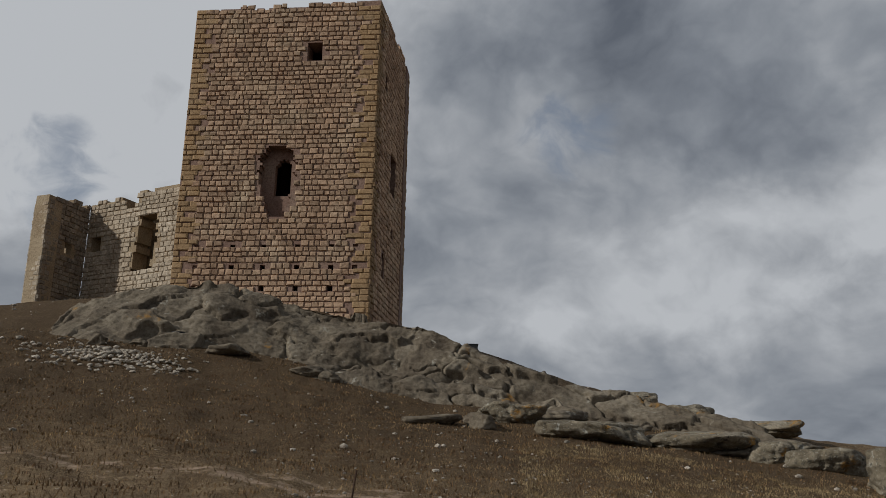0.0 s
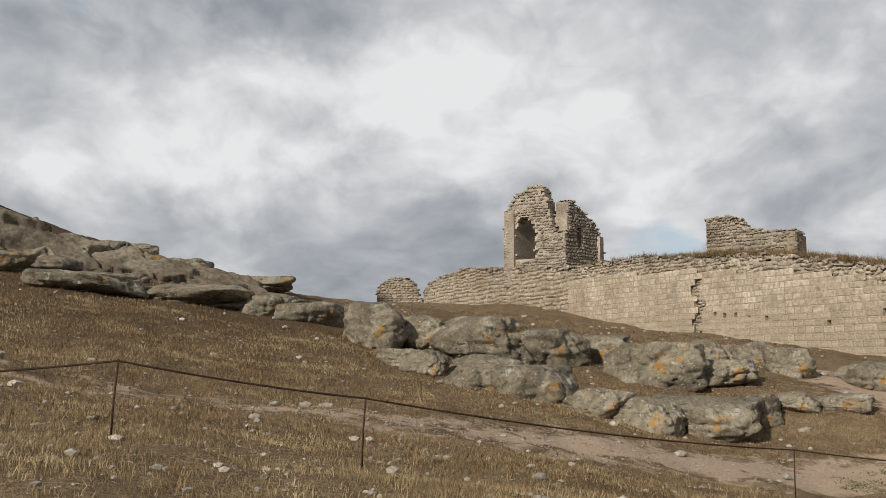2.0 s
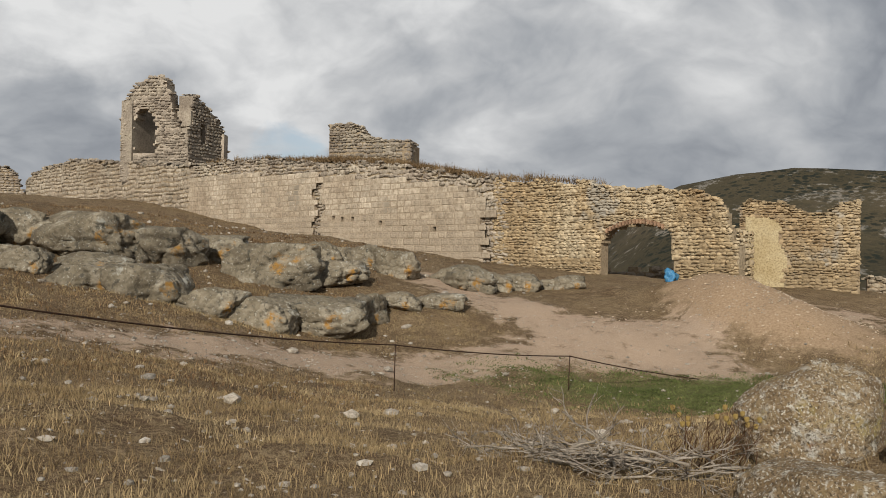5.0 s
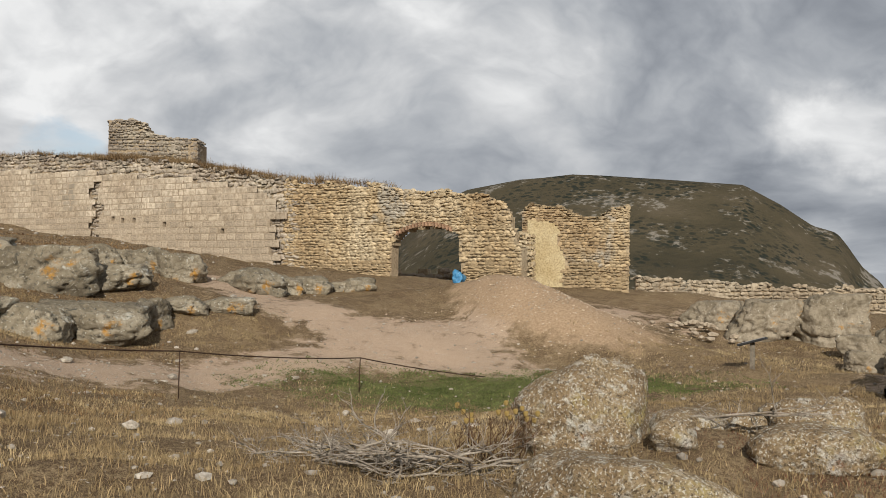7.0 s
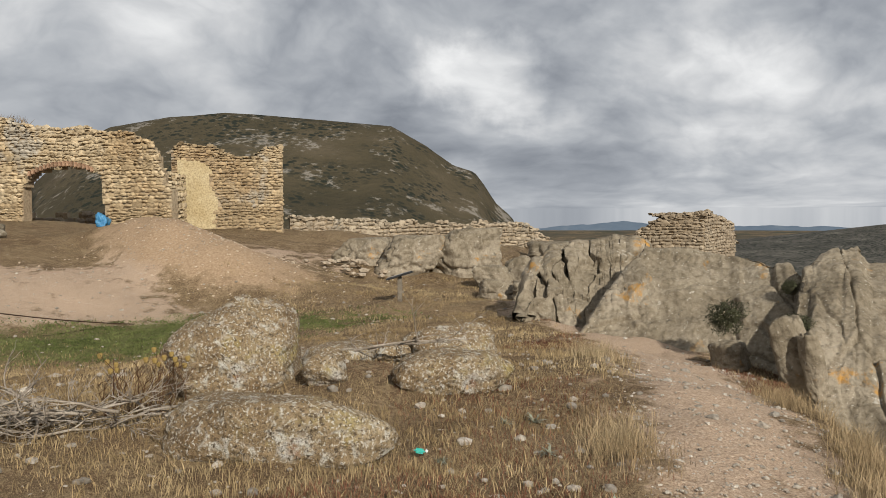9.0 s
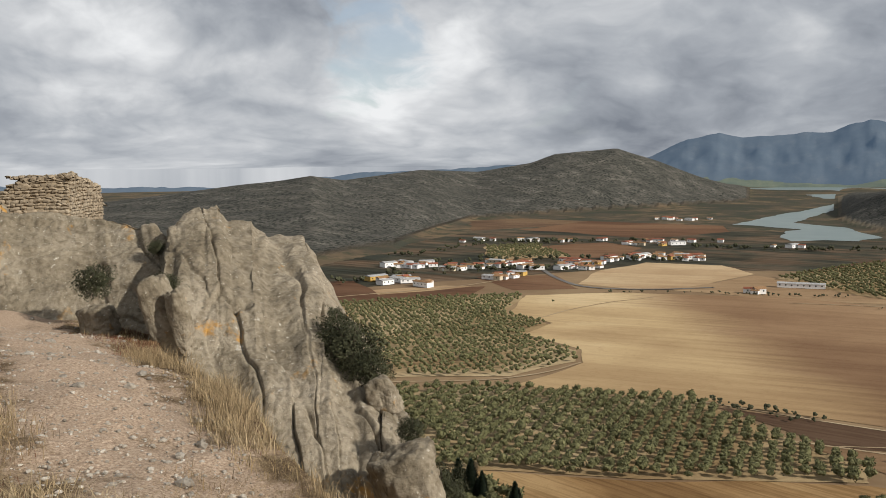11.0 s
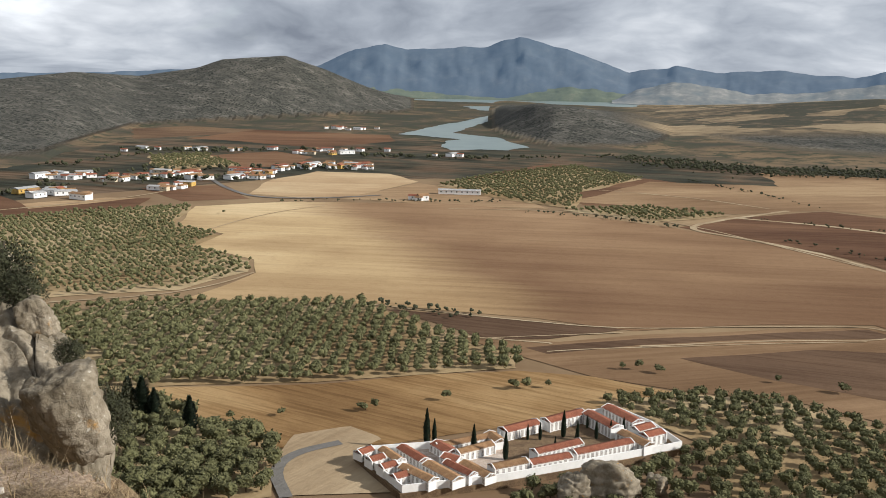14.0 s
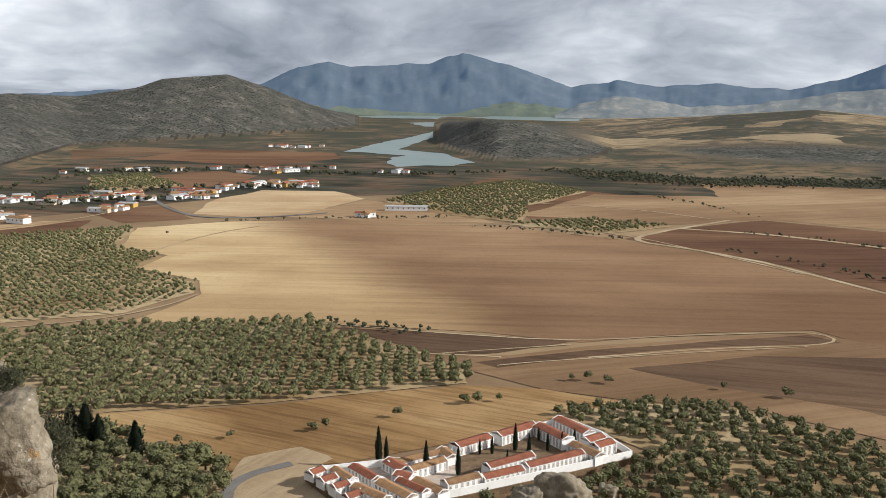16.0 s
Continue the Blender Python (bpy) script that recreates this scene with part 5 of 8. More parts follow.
WOOD_GREY = surface("weathered_grey_wood", ((0.12, 0.10, 0.075), (0.19, 0.165, 0.13), (0.25, 0.22, 0.18)), 6.0, 0.85, 0.3, 10, dist=0.01)
SIGN_FACE = surface("faded_sign_panel", ((0.20, 0.20, 0.21), (0.27, 0.27, 0.28), (0.33, 0.33, 0.33)), 4.0, 0.5, 0.05, 6, dist=0.01)
DARK_METAL = surface("dark_painted_metal", ((0.020, 0.021, 0.023), (0.03, 0.031, 0.033), (0.045, 0.045, 0.045)), 3.0, 0.6, 0.1, 8, metal=0.2, dist=0.01)
BLUE_PLASTIC = surface("blue_plastic_sheet", ((0.03, 0.16, 0.34), (0.06, 0.24, 0.46), (0.16, 0.36, 0.55)), 6.0, 0.5, 0.5, 4, dist=0.05)
TEAL = surface("teal_plastic", ((0.03, 0.38, 0.33), (0.05, 0.50, 0.42), (0.15, 0.55, 0.50)), 20.0, 0.35, 0.1, 4, dist=0.005)
WHITE_PLASTIC = surface("white_plastic", ((0.6, 0.62, 0.62), (0.7, 0.72, 0.72), (0.78, 0.8, 0.8)), 20.0, 0.4, 0.1, 4, dist=0.005)

SX, SY = 25.04, 2.30
sign = thing("information_lectern", "small tilted information panel on a weathered post", "sign", (SX, SY, ground_z(SX, SY)))
part("post", bevel_box("post", (0.12, 0.12, 0.85), WOOD_GREY, 0.012, (SX, SY, ground_z(SX, SY) + 0.27)), sign)
panel = part("panel", bevel_box("panel", (0.50, 0.74, 0.05), DARK_METAL, 0.008), sign)
panel.matrix_parent_inverse = Matrix.Identity(4)
panel.matrix_basis = pose(0, 0.0, 0.72, -17, 4, 0)
plate = part("plate", bevel_box("plate", (0.44, 0.68, 0.012), SIGN_FACE, 0.003), panel)
plate.matrix_parent_inverse = Matrix.Identity(4)
plate.matrix_basis = pose(0, 0, 0.031)

# waste bin and meter box up by the keep
bx, by = -11.59, 40.46
bz = ground_z(bx, by)
vb, fb = [], []
tube(vb, fb, [(bx, by, bz - 0.1), (bx, by, bz + 0.1), (bx, by, bz + 0.55), (bx, by, bz + 0.62)], 0.33, 0.29, 16)
tagged(new("barrel", smooth_mesh("barrel", vb, fb, [DARK_METAL], False)), "dark squat barrel on the slope below the keep", "barrel")
cx, cy = 1.61, 49.0
cabinet = thing("metal_box", "dark square metal box among the crags", "box", (cx, cy, ground_z(cx, cy)))
part("body", bevel_box("body", (0.68, 0.5, 1.3), DARK_METAL, 0.02, (cx, cy, ground_z(cx, cy) + 0.55)), cabinet)
part("lid", bevel_box("lid", (0.74, 0.56, 0.05), DARK_METAL, 0.01, (cx, cy, ground_z(cx, cy) + 1.225)), cabinet)

# crumpled blue sack at the gate
me = rock_mesh("plastic_sack", (0.65, 0.45, 0.75), 400, BLUE_PLASTIC, 4, 13, 0.25, 0.10)
ob = tagged(new("plastic_sack", me), "crumpled blue plastic rubble sack by the gateway", "sack")
ob.location = (35.5, 14.85, ground_z(35.5, 14.85) + 0.28)

# a crushed drink carton in the grass
cup = thing("litter_carton", "crushed teal and white drink carton in the grass", "litter", (6.48, 0.46, ground_z(6.48, 0.46)))
g0 = part("body", bevel_box("body", (0.05, 0.075, 0.035), TEAL, 0.012, (0, 0, 0)), cup, "teal body")
g1 = part("cap", bevel_box("cap", (0.04, 0.02, 0.03), WHITE_PLASTIC, 0.008, (0, 0, 0)), cup, "white end")
for g, dy in ((g0, 0.0), (g1, -0.048)):
    g.matrix_parent_inverse = Matrix.Identity(4)
    g.matrix_basis = pose(0, dy, 0.06, 8, 10, 0)

# ---- brushwood ----
TWIG = surface("bleached_dead_wood", ((0.20, 0.165, 0.13), (0.30, 0.26, 0.21), (0.38, 0.34, 0.29)), 5.0, 0.9, 0.3, 8, dist=0.01, island=0.25)
BROWN_TWIG = surface("brown_dry_thistle", ((0.07, 0.035, 0.02), (0.11, 0.06, 0.03), (0.15, 0.09, 0.045)), 5.0, 0.95, 0.3, 8, dist=0.01, island=0.25)
THISTLE = surface("ochre_thistle_head", ((0.22, 0.15, 0.04), (0.30, 0.21, 0.07), (0.36, 0.27, 0.12)), 20.0, 0.95, 0.4, 6, dist=0.01)


def branch(rng, v, f, p, heading, length, r, depth):
    pts, d = [p], heading
    for _ in range(5):
        d = (d + Vector((rng.uniform(-0.35, 0.35), rng.uniform(-0.35, 0.35), rng.uniform(-0.22, 0.2)))).normalized()
        p = p + d * (length / 5)
        p.z = max(p.z, ground_z(p.x, p.y) + 0.01)
        pts.append(p.copy())
    tube(v, f, pts, r, r * 0.35, 4)
    if depth:
        for q in pts[2:5]:
            h = (d + Vector((rng.uniform(-1, 1), rng.uniform(-1, 1), rng.uniform(-0.2, 0.6)))).normalized()
            branch(rng, v, f, q, h, length * 0.5, r * 0.55, depth - 1)


def build_brush():
    rng = random.Random(9)
    pile = thing("brushwood_pile", "heap of bleached dead branches in dry grass", "brushwood", (7.4, 3.6, -0.1))
    for i in range(55):
        t = rng.random()
        x, y = 6.6 + 0.6 * t + rng.uniform(-0.3, 0.3), 4.3 - 1.8 * t + rng.uniform(-0.3, 0.3)
        p = Vector((x, y, ground_z(x, y) + rng.uniform(0.01, 0.15)))
        a = rng.uniform(0, 2 * math.pi) if rng.random() < 0.4 else rng.gauss(math.radians(-62), 0.45) + (math.pi if rng.random() < 0.5 else 0)
        v, f = [], []
        branch(rng, v, f, p, Vector((math.cos(a), math.sin(a), rng.uniform(0.0, 0.16))), rng.uniform(0.35, 0.8), rng.uniform(0.007, 0.016), 2)
        part("branch", smooth_mesh("branch", v, f, [TWIG]), pile)
    thistle = thing("dry_thistle", "brown dried thistle bush with ochre seed heads", "bush", (7.55, 2.75, -0.1))
    heads = []
    for i in range(26):
        x, y = 7.55 + rng.uniform(-0.25, 0.25), 2.75 + rng.uniform(-0.3, 0.3)
        v, f = [], []
        p = Vector((x, y, ground_z(x, y)))
        d = Vector((rng.uniform(-0.5, 0.5), rng.uniform(-0.5, 0.5), 1)).normalized()
        branch(rng, v, f, p.copy(), d, rng.uniform(0.3, 0.5), 0.006, 1)
        part("stem", smooth_mesh("stem", v, f, [BROWN_TWIG]), thistle)
        heads.append(p + d * rng.uniform(0.35, 0.5))
    for h in heads[:16]:
        me = rock_mesh("seed_head", (0.045, 0.045, 0.05), 1 + len(heads), THISTLE, 2, 8, 0.3, 0.0)
        o = part("seed_head", me, thistle)
        o.matrix_parent_inverse = Matrix.Identity(4)
        o.matrix_basis = Matrix.Translation(h - thistle.location)
    lone = thing("dead_branch", "forked bleached branch lying across the boulders", "branch", (9.0, 1.2, 0))
    for x, y, a in ((9.4, 1.5, -0.4), (9.2, 1.3, -1.2), (9.5, 1.2, -2.2)):
        v, f = [], []
        branch(rng, v, f, Vector((x, y, ground_z(x, y) + 0.12)), Vector((math.cos(a), math.sin(a), 0.15)), 1.0, 0.016, 2)
        part("branch", smooth_mesh("branch", v, f, [TWIG]), lone)


build_brush()

SAGE = surface("grey_green_thistle_leaves", ((0.16, 0.17, 0.125), (0.24, 0.25, 0.19), (0.33, 0.335, 0.27)), 8.0, 0.9, 0.2, 6, dist=0.01, island=0.3)


def rosette(x, y, size, seed):
    """A low spiny plant: narrow lobed leaves spreading from one root, some of them upright."""
    e = thing("thistle_plant", "low grey green spiny plant in dry grass", "plant", (x, y, ground_z(x, y)), "thistle plants")
    rng = random.Random(seed)
    for _ in range(26):
        a, up, ln = rng.uniform(0, 6.28), rng.uniform(0.15, 1.1), size * rng.uniform(0.5, 1.0)
        d = Vector((math.cos(a) * math.cos(up), math.sin(a) * math.cos(up), math.sin(up)))
        side = d.cross(Vector((0, 0, 1))).normalized()
        left, right = [], []
        for i in range(7):
            t = i / 6
            p = d * ln * t - Vector((0, 0, 0.35 * ln * t * t))
            w = ln * 0.10 * (1 - t) * (1.5 if i % 2 else 0.5) + 0.001
            left.append(tuple(p + side * w + Vector((0, 0, 0.3 * w))))
            right.append(tuple(p - side * w + Vector((0, 0, 0.3 * w))))
        leaf = part("leaf", smooth_mesh("leaf", left + right, [(i, i + 1, i + 8, i + 7) for i in range(6)], [SAGE], False), e)
        leaf.matrix_parent_inverse = Matrix.Identity(4)


for i, (x, y, size) in enumerate(((7.68, -0.40, 0.17), (6.56, -0.44, 0.14), (7.55, -0.16, 0.12), (6.45, 0.30, 0.09), (5.5, -0.75, 0.12))):
    rosette(x, y, size, 70 + i)

# ---- loose stones ----
LOOSE = surface("pale_loose_stone", ((0.30, 0.26, 0.21), (0.42, 0.38, 0.32), (0.52, 0.48, 0.42)), 4.0, 0.95, 0.4, 8, dist=0.02, island=0.28, random_tint=0.2)


SPOIL_STONE = surface("tan_spoil_stone", ((0.40, 0.31, 0.22), (0.50, 0.41, 0.31), (0.58, 0.50, 0.40)), 4.0, 0.95, 0.4, 8, dist=0.02, island=0.28)


def pebble(rng):
    bm = bmesh.new()
    bmesh.ops.create_icosphere(bm, subdivisions=1, radius=0.5)
    for v in bm.verts:
        v.co *= rng.uniform(0.75, 1.2)
        v.co.z *= 0.62
    out = [tuple(v.co) for v in bm.verts], [tuple(v.index for v in f.verts) for f in bm.faces]
    bm.free()
    return out


PEB_RNG = random.Random(3)
PEBBLES = [pebble(PEB_RNG) for _ in range(10)]


def heap(name, label, places, seed, mat=LOOSE):
    """Many small stones in one mesh: places gives x, y, z lift and size for each."""
    rng = random.Random(seed)
    v, f = [], []
    for x, y, lift, s in places:
        vs, fs = rng.choice(PEBBLES)
        a, c = rng.uniform(0, 6.28), len(v)
        ca, sa = math.cos(a), math.sin(a)
        sx, sy = s * rng.uniform(0.7, 1.4), s * rng.uniform(0.7, 1.2)
        z = ground_z(x, y) + lift
        for px, py, pz in vs:
            px, py = px * sx, py * sy
            v.append((x + px * ca - py * sa, y + px * sa + py * ca, z + pz * s))
        f += [tuple(c + i for i in q) for q in fs]
    return tagged(new(name, smooth_mesh(name, v, f, [mat], False)), label, "stones", kind="stuff")


def scatter(rng, n, az0, az1, r0, r1, s0, s1, power=0.6, test=None):
    out = []
    while len(out) < n:
        a, r = radians(rng.uniform(az0, az1)), r0 + (r1 - r0) * rng.random() ** (1 / (2 * power))
        x, y = r * math.sin(a), r * math.cos(a)
        if y < brink(np.array(x)) + 0.3 or (test and not test(x, y)):
            continue
        s = s0 * (s1 / s0) ** (rng.random() ** 2.2)
        out.append((x, y, s * 0.12, s))
    return out


SR = random.Random(17)
heap("pebbles", "pale limestone pebbles strewn over the dry ground", scatter(SR, 5200, -10, 122, 4, 30, 0.02, 0.12, 0.45), 1)
heap("gravel", "fine pale gravel of the track", scatter(SR, 3800, -8, 75, 9, 32, 0.02, 0.06, 0.5, lambda x, y: near_tones(np.array(x), np.array(y))[0] > 0.45), 2)
heap("path_grit", "pale grit and chips on the trodden path", scatter(SR, 2600, 88, 123, 4.0, 17, 0.012, 0.05, 0.45, lambda x, y: near_tones(np.array(x), np.array(y))[0] > 0.35), 6)
heap("hill_stones", "scattered stones on the upper slope", scatter(SR, 900, -26, 60, 22, 60, 0.06, 0.26, 0.6), 3)
heap("rubble_heap", "heap of grey rubble on the slope", [(SR.gauss(-12.9, 1.7), SR.gauss(35.8, 1.0), SR.uniform(-0.02, 0.12), SR.uniform(0.08, 0.24)) for _ in range(420)], 4)
heap("spoil_stones", "stones in the spoil heap", [(SR.gauss(29.4, 1.6), SR.gauss(8.6, 2.2), 0.0, SR.uniform(0.03, 0.09)) for _ in range(760)], 5, SPOIL_STONE)
for i, (x, y, w, h) in enumerate(scatter(SR, 45, -6, 75, 9, 26, 0.16, 0.34, 0.5)):
    vs, fs = PEBBLES[i % 10]
    me = smooth_mesh("loose_stone", [(a * h, b * h * 0.8, c * h * 0.75) for a, b, c in vs], fs, [LOOSE], False)
    o = tagged(new("loose_stone", me), "pale loose stone lying in dry grass", "stone", "loose stones")
    o.matrix_world = pose(x, y, ground_z(x, y) + h * 0.14, 0, 0, i * 47)
for i in range(30):
    x, y, s = 30.3 + SR.gauss(0, 0.55), 4.3 + SR.gauss(0, 0.55), SR.uniform(0.16, 0.36)
    vs, fs = PEBBLES[i % 10]
    me = smooth_mesh("piled_stone", [(a * s, b * s * 0.8, c * s * 0.8) for a, b, c in vs], fs, [STONE_PALE], False)
    o = tagged(new("piled_stone", me), "pale cream stone of a small pile", "stone", "pile of pale stones")
    o.matrix_world = pose(x, y, ground_z(x, y) + 0.10 + 0.25 * math.exp(-((x - 30.3) ** 2 + (y - 4.3) ** 2) * 2), 0, 0, i * 61)

# ---- dry grass ----
STRAW = surface("dry_straw_grass", ((0.20, 0.138, 0.07), (0.31, 0.23, 0.122), (0.45, 0.355, 0.205)), 0.6, 0.95, 0.0, 8, dist=0.01, island=0.35)
GREEN_GRASS = surface("short_green_grass", ((0.07, 0.088, 0.026), (0.105, 0.125, 0.04), (0.155, 0.165, 0.065)), 0.8, 0.95, 0.0, 8, dist=0.01, island=0.3)


def grass(name, label, mat, tufts, seed, blades, h0, h1, spread, width=0.006):
    rng = np.random.default_rng(seed)
    pts = np.array(tufts)
    base = np.repeat(pts, blades, axis=0)
    n = len(base)
    xy = base[:, :2] + rng.normal(0, 1, (n, 2)) * (spread * base[:, 2:3])
    z = terrain(xy[:, 0], xy[:, 1]) + relief(xy[:, 0], xy[:, 1])
    a = rng.uniform(0, 2 * np.pi, n)
    h = rng.uniform(h0, h1, n) * base[:, 2]
    lean = rng.uniform(0.1, 0.9, n) * h * (4.0 if h1 < 0.05 else 1.0)
    b = rng.uniform(0, 2 * np.pi, n)
    w = width * (0.6 + 0.8 * rng.random(n)) * (1 + np.hypot(xy[:, 0], xy[:, 1]) / 12)
    root = np.stack([xy[:, 0], xy[:, 1], z - 0.02], -1)
    side = np.stack([np.cos(a) * w, np.sin(a) * w, 0 * w], -1)
    bend = np.stack([np.cos(b) * lean, np.sin(b) * lean, h], -1)
    mid = root + bend * np.array([0.35, 0.35, 0.6])
    v = np.stack([root - side, root + side, mid + side * 0.7, mid - side * 0.7, root + bend], 1).reshape(-1, 3)
    me = bpy.data.meshes.new(name)
    me.vertices.add(5 * n)
    me.vertices.foreach_set("co", v.astype(np.float32).ravel())
    me.loops.add(7 * n)
    me.loops.foreach_set("vertex_index", (np.arange(n)[:, None] * 5 + [0, 1, 2, 3, 3, 2, 4]).astype(np.int32).ravel())
    me.polygons.add(2 * n)
    me.polygons.foreach_set("loop_start", (np.arange(n)[:, None] * 7 + [0, 4]).astype(np.int32).ravel())
    me.update(calc_edges=True)
    me.materials.append(mat)
    return tagged(new(name, me), label, "grass", kind="stuff")


def tufts(n, az0, az1, r0, r1, seed, test=None):
    rng = random.Random(seed)
    out = []
    while len(out) < n:
        a, r = radians(rng.uniform(az0, az1)), math.sqrt(rng.uniform(r0 ** 2, r1 ** 2))
        if rng.random() > (r0 + 4) / (r + 4):
            continue
        x, y = r * math.sin(a), r * math.cos(a)
        if y < brink(np.array(x)) - 0.4 or (test and not test(rng, x, y)):
            continue
        out.append((x, y, rng.uniform(0.6, 1.3)))
    return out


def off_path(rng, x, y):
    p, g, s = near_tones(np.array(x), np.array(y))
    return rng.random() > 1.4 * p + g + s


patchy = lambda rng, x, y: off_path(rng, x, y) and value_noise(np.array(x * 0.8), np.array(y * 0.8), 12) + 0.6 * value_noise(np.array(x * 2.3), np.array(y * 2.3), 13) > rng.uniform(-0.7, 0.4)
grass("dry_grass", "dry straw-coloured grass in uneven tufts", STRAW, tufts(17000, 5, 122, 4.0, 30, 1, patchy), 1, 15, 0.03, 0.11, 0.10, 0.0019)
WEED = surface("red_brown_dead_weeds", ((0.10, 0.042, 0.026), (0.17, 0.078, 0.046), (0.24, 0.125, 0.075)), 0.9, 0.95, 0.0, 8, dist=0.01, island=0.35)
grass("dead_weeds", "low red-brown dead weeds by the path", WEED, tufts(2600, 70, 124, 4.0, 20, 15, lambda rng, x, y: off_path(rng, x, y) and value_noise(np.array(x * 0.45), np.array(y * 0.45), 21) > rng.uniform(-0.1, 0.4)), 15, 20, 0.02, 0.07, 0.13, 0.0022)
LITTER = surface("brown_grass_litter", ((0.09, 0.05, 0.026), (0.19, 0.12, 0.06), (0.34, 0.24, 0.125)), 0.9, 0.95, 0.0, 8, dist=0.01, island=0.45)
grass("grass_litter", "flattened brown litter of dead grass", LITTER, tufts(16000, 20, 124, 4.0, 17, 5, off_path), 5, 13, 0.012, 0.035, 0.16, 0.0017)
grass("slope_grass", "thin olive-brown grass on the slope", LITTER, tufts(12000, -32, 50, 13, 44, 6, off_path), 6, 7, 0.04, 0.11, 0.22, 0.004)
PALE_STRAW = surface("bleached_straw", ((0.25, 0.175, 0.095), (0.35, 0.265, 0.155), (0.46, 0.37, 0.235)), 0.6, 0.95, 0.0, 8, dist=0.01, island=0.35)
grass("tall_dry_grass", "tall bleached grass along the brink", PALE_STRAW, tufts(420, 90, 124, 3.4, 13, 2, lambda rng, x, y: y < -0.2 - 0.08 * x and value_noise(np.array(x * 0.9), np.array(y * 0.9), 5) > 0.1 and off_path(rng, x, y)), 2, 30, 0.10, 0.26, 0.09, 0.0014)
grass("brink_grass", "bleached grass hanging over the brink", PALE_STRAW, tufts(900, 108, 150, 2.3, 6.0, 8), 8, 24, 0.02, 0.049, 0.10, 0.0014)
grass("brink_stalks", "few upright bleached stalks at the brink", STRAW, tufts(110, 108, 150, 2.3, 6.0, 9), 9, 14, 0.05, 0.17, 0.10, 0.0012)
grass("green_grass", "patch of short green grass", GREEN_GRASS, tufts(3200, 50, 88, 15, 27, 3, lambda rng, x, y: near_tones(np.array(x), np.array(y))[1] > rng.uniform(0.2, 0.7)), 3, 14, 0.02, 0.06, 0.14, 0.006)


# dry growth along the top of the long wall and at the foot of the ruins
def wall_top_growth():
    O, U, n = face(WALL_A, WALL_B)
    rng = random.Random(23)
    v, f = [], []
    N = Vector((U.y, -U.x, 0))
    crest = lerp_fn((28, 8.1), (36, 8.0), (42, 7.5), (48, 7.0), (56, 5.75), (62, 5.25))
    for i in range(1500):
        u = rng.choice((rng.uniform(30, 62), rng.gauss(50, 4), rng.gauss(44, 2)))
        if not 28 < u < 66:
            continue
        c = O + U * u - N * rng.uniform(0.0, 1.3) + Vector((0, 0, crest(u) + rng.uniform(-0.05, 0.14)))
        big = rng.random() < 0.06
        for _ in range(26 if big else 9):
            h = rng.uniform(0.1, 0.34) * (1.5 if big else 1.0)
            a = rng.uniform(0, 6.28)
            p = c + Vector((rng.gauss(0, 0.10), rng.gauss(0, 0.10), 0))
            s = Vector((math.cos(a), math.sin(a), 0)) * 0.014
            t = p + Vector((rng.gauss(0, 0.12), rng.gauss(0, 0.12), h))
            k = len(v)
            v += [tuple(p - s), tuple(p + s), tuple(t)]
            f.append((k, k + 1, k + 2))
    tagged(new("wall_top_grass", smooth_mesh("wall_top_grass", v, f, [WALL_STRAW], False)), "dry brown grass growing along the wall top", "grass", kind="stuff")


WALL_STRAW = surface("brown_wall_grass", ((0.13, 0.08, 0.04), (0.20, 0.135, 0.07), (0.27, 0.19, 0.10)), 0.6, 0.95, 0.0, 8, dist=0.01, island=0.35)
wall_top_growth()


# ---- the valley ----
DROP = EYE - VALLEY


def down(az, el):
    """Place on the valley floor seen from the viewpoint at that bearing and dip."""
    r = DROP / math.tan(radians(-el))
    return Vector((r * math.sin(radians(az)), r * math.cos(radians(az))))


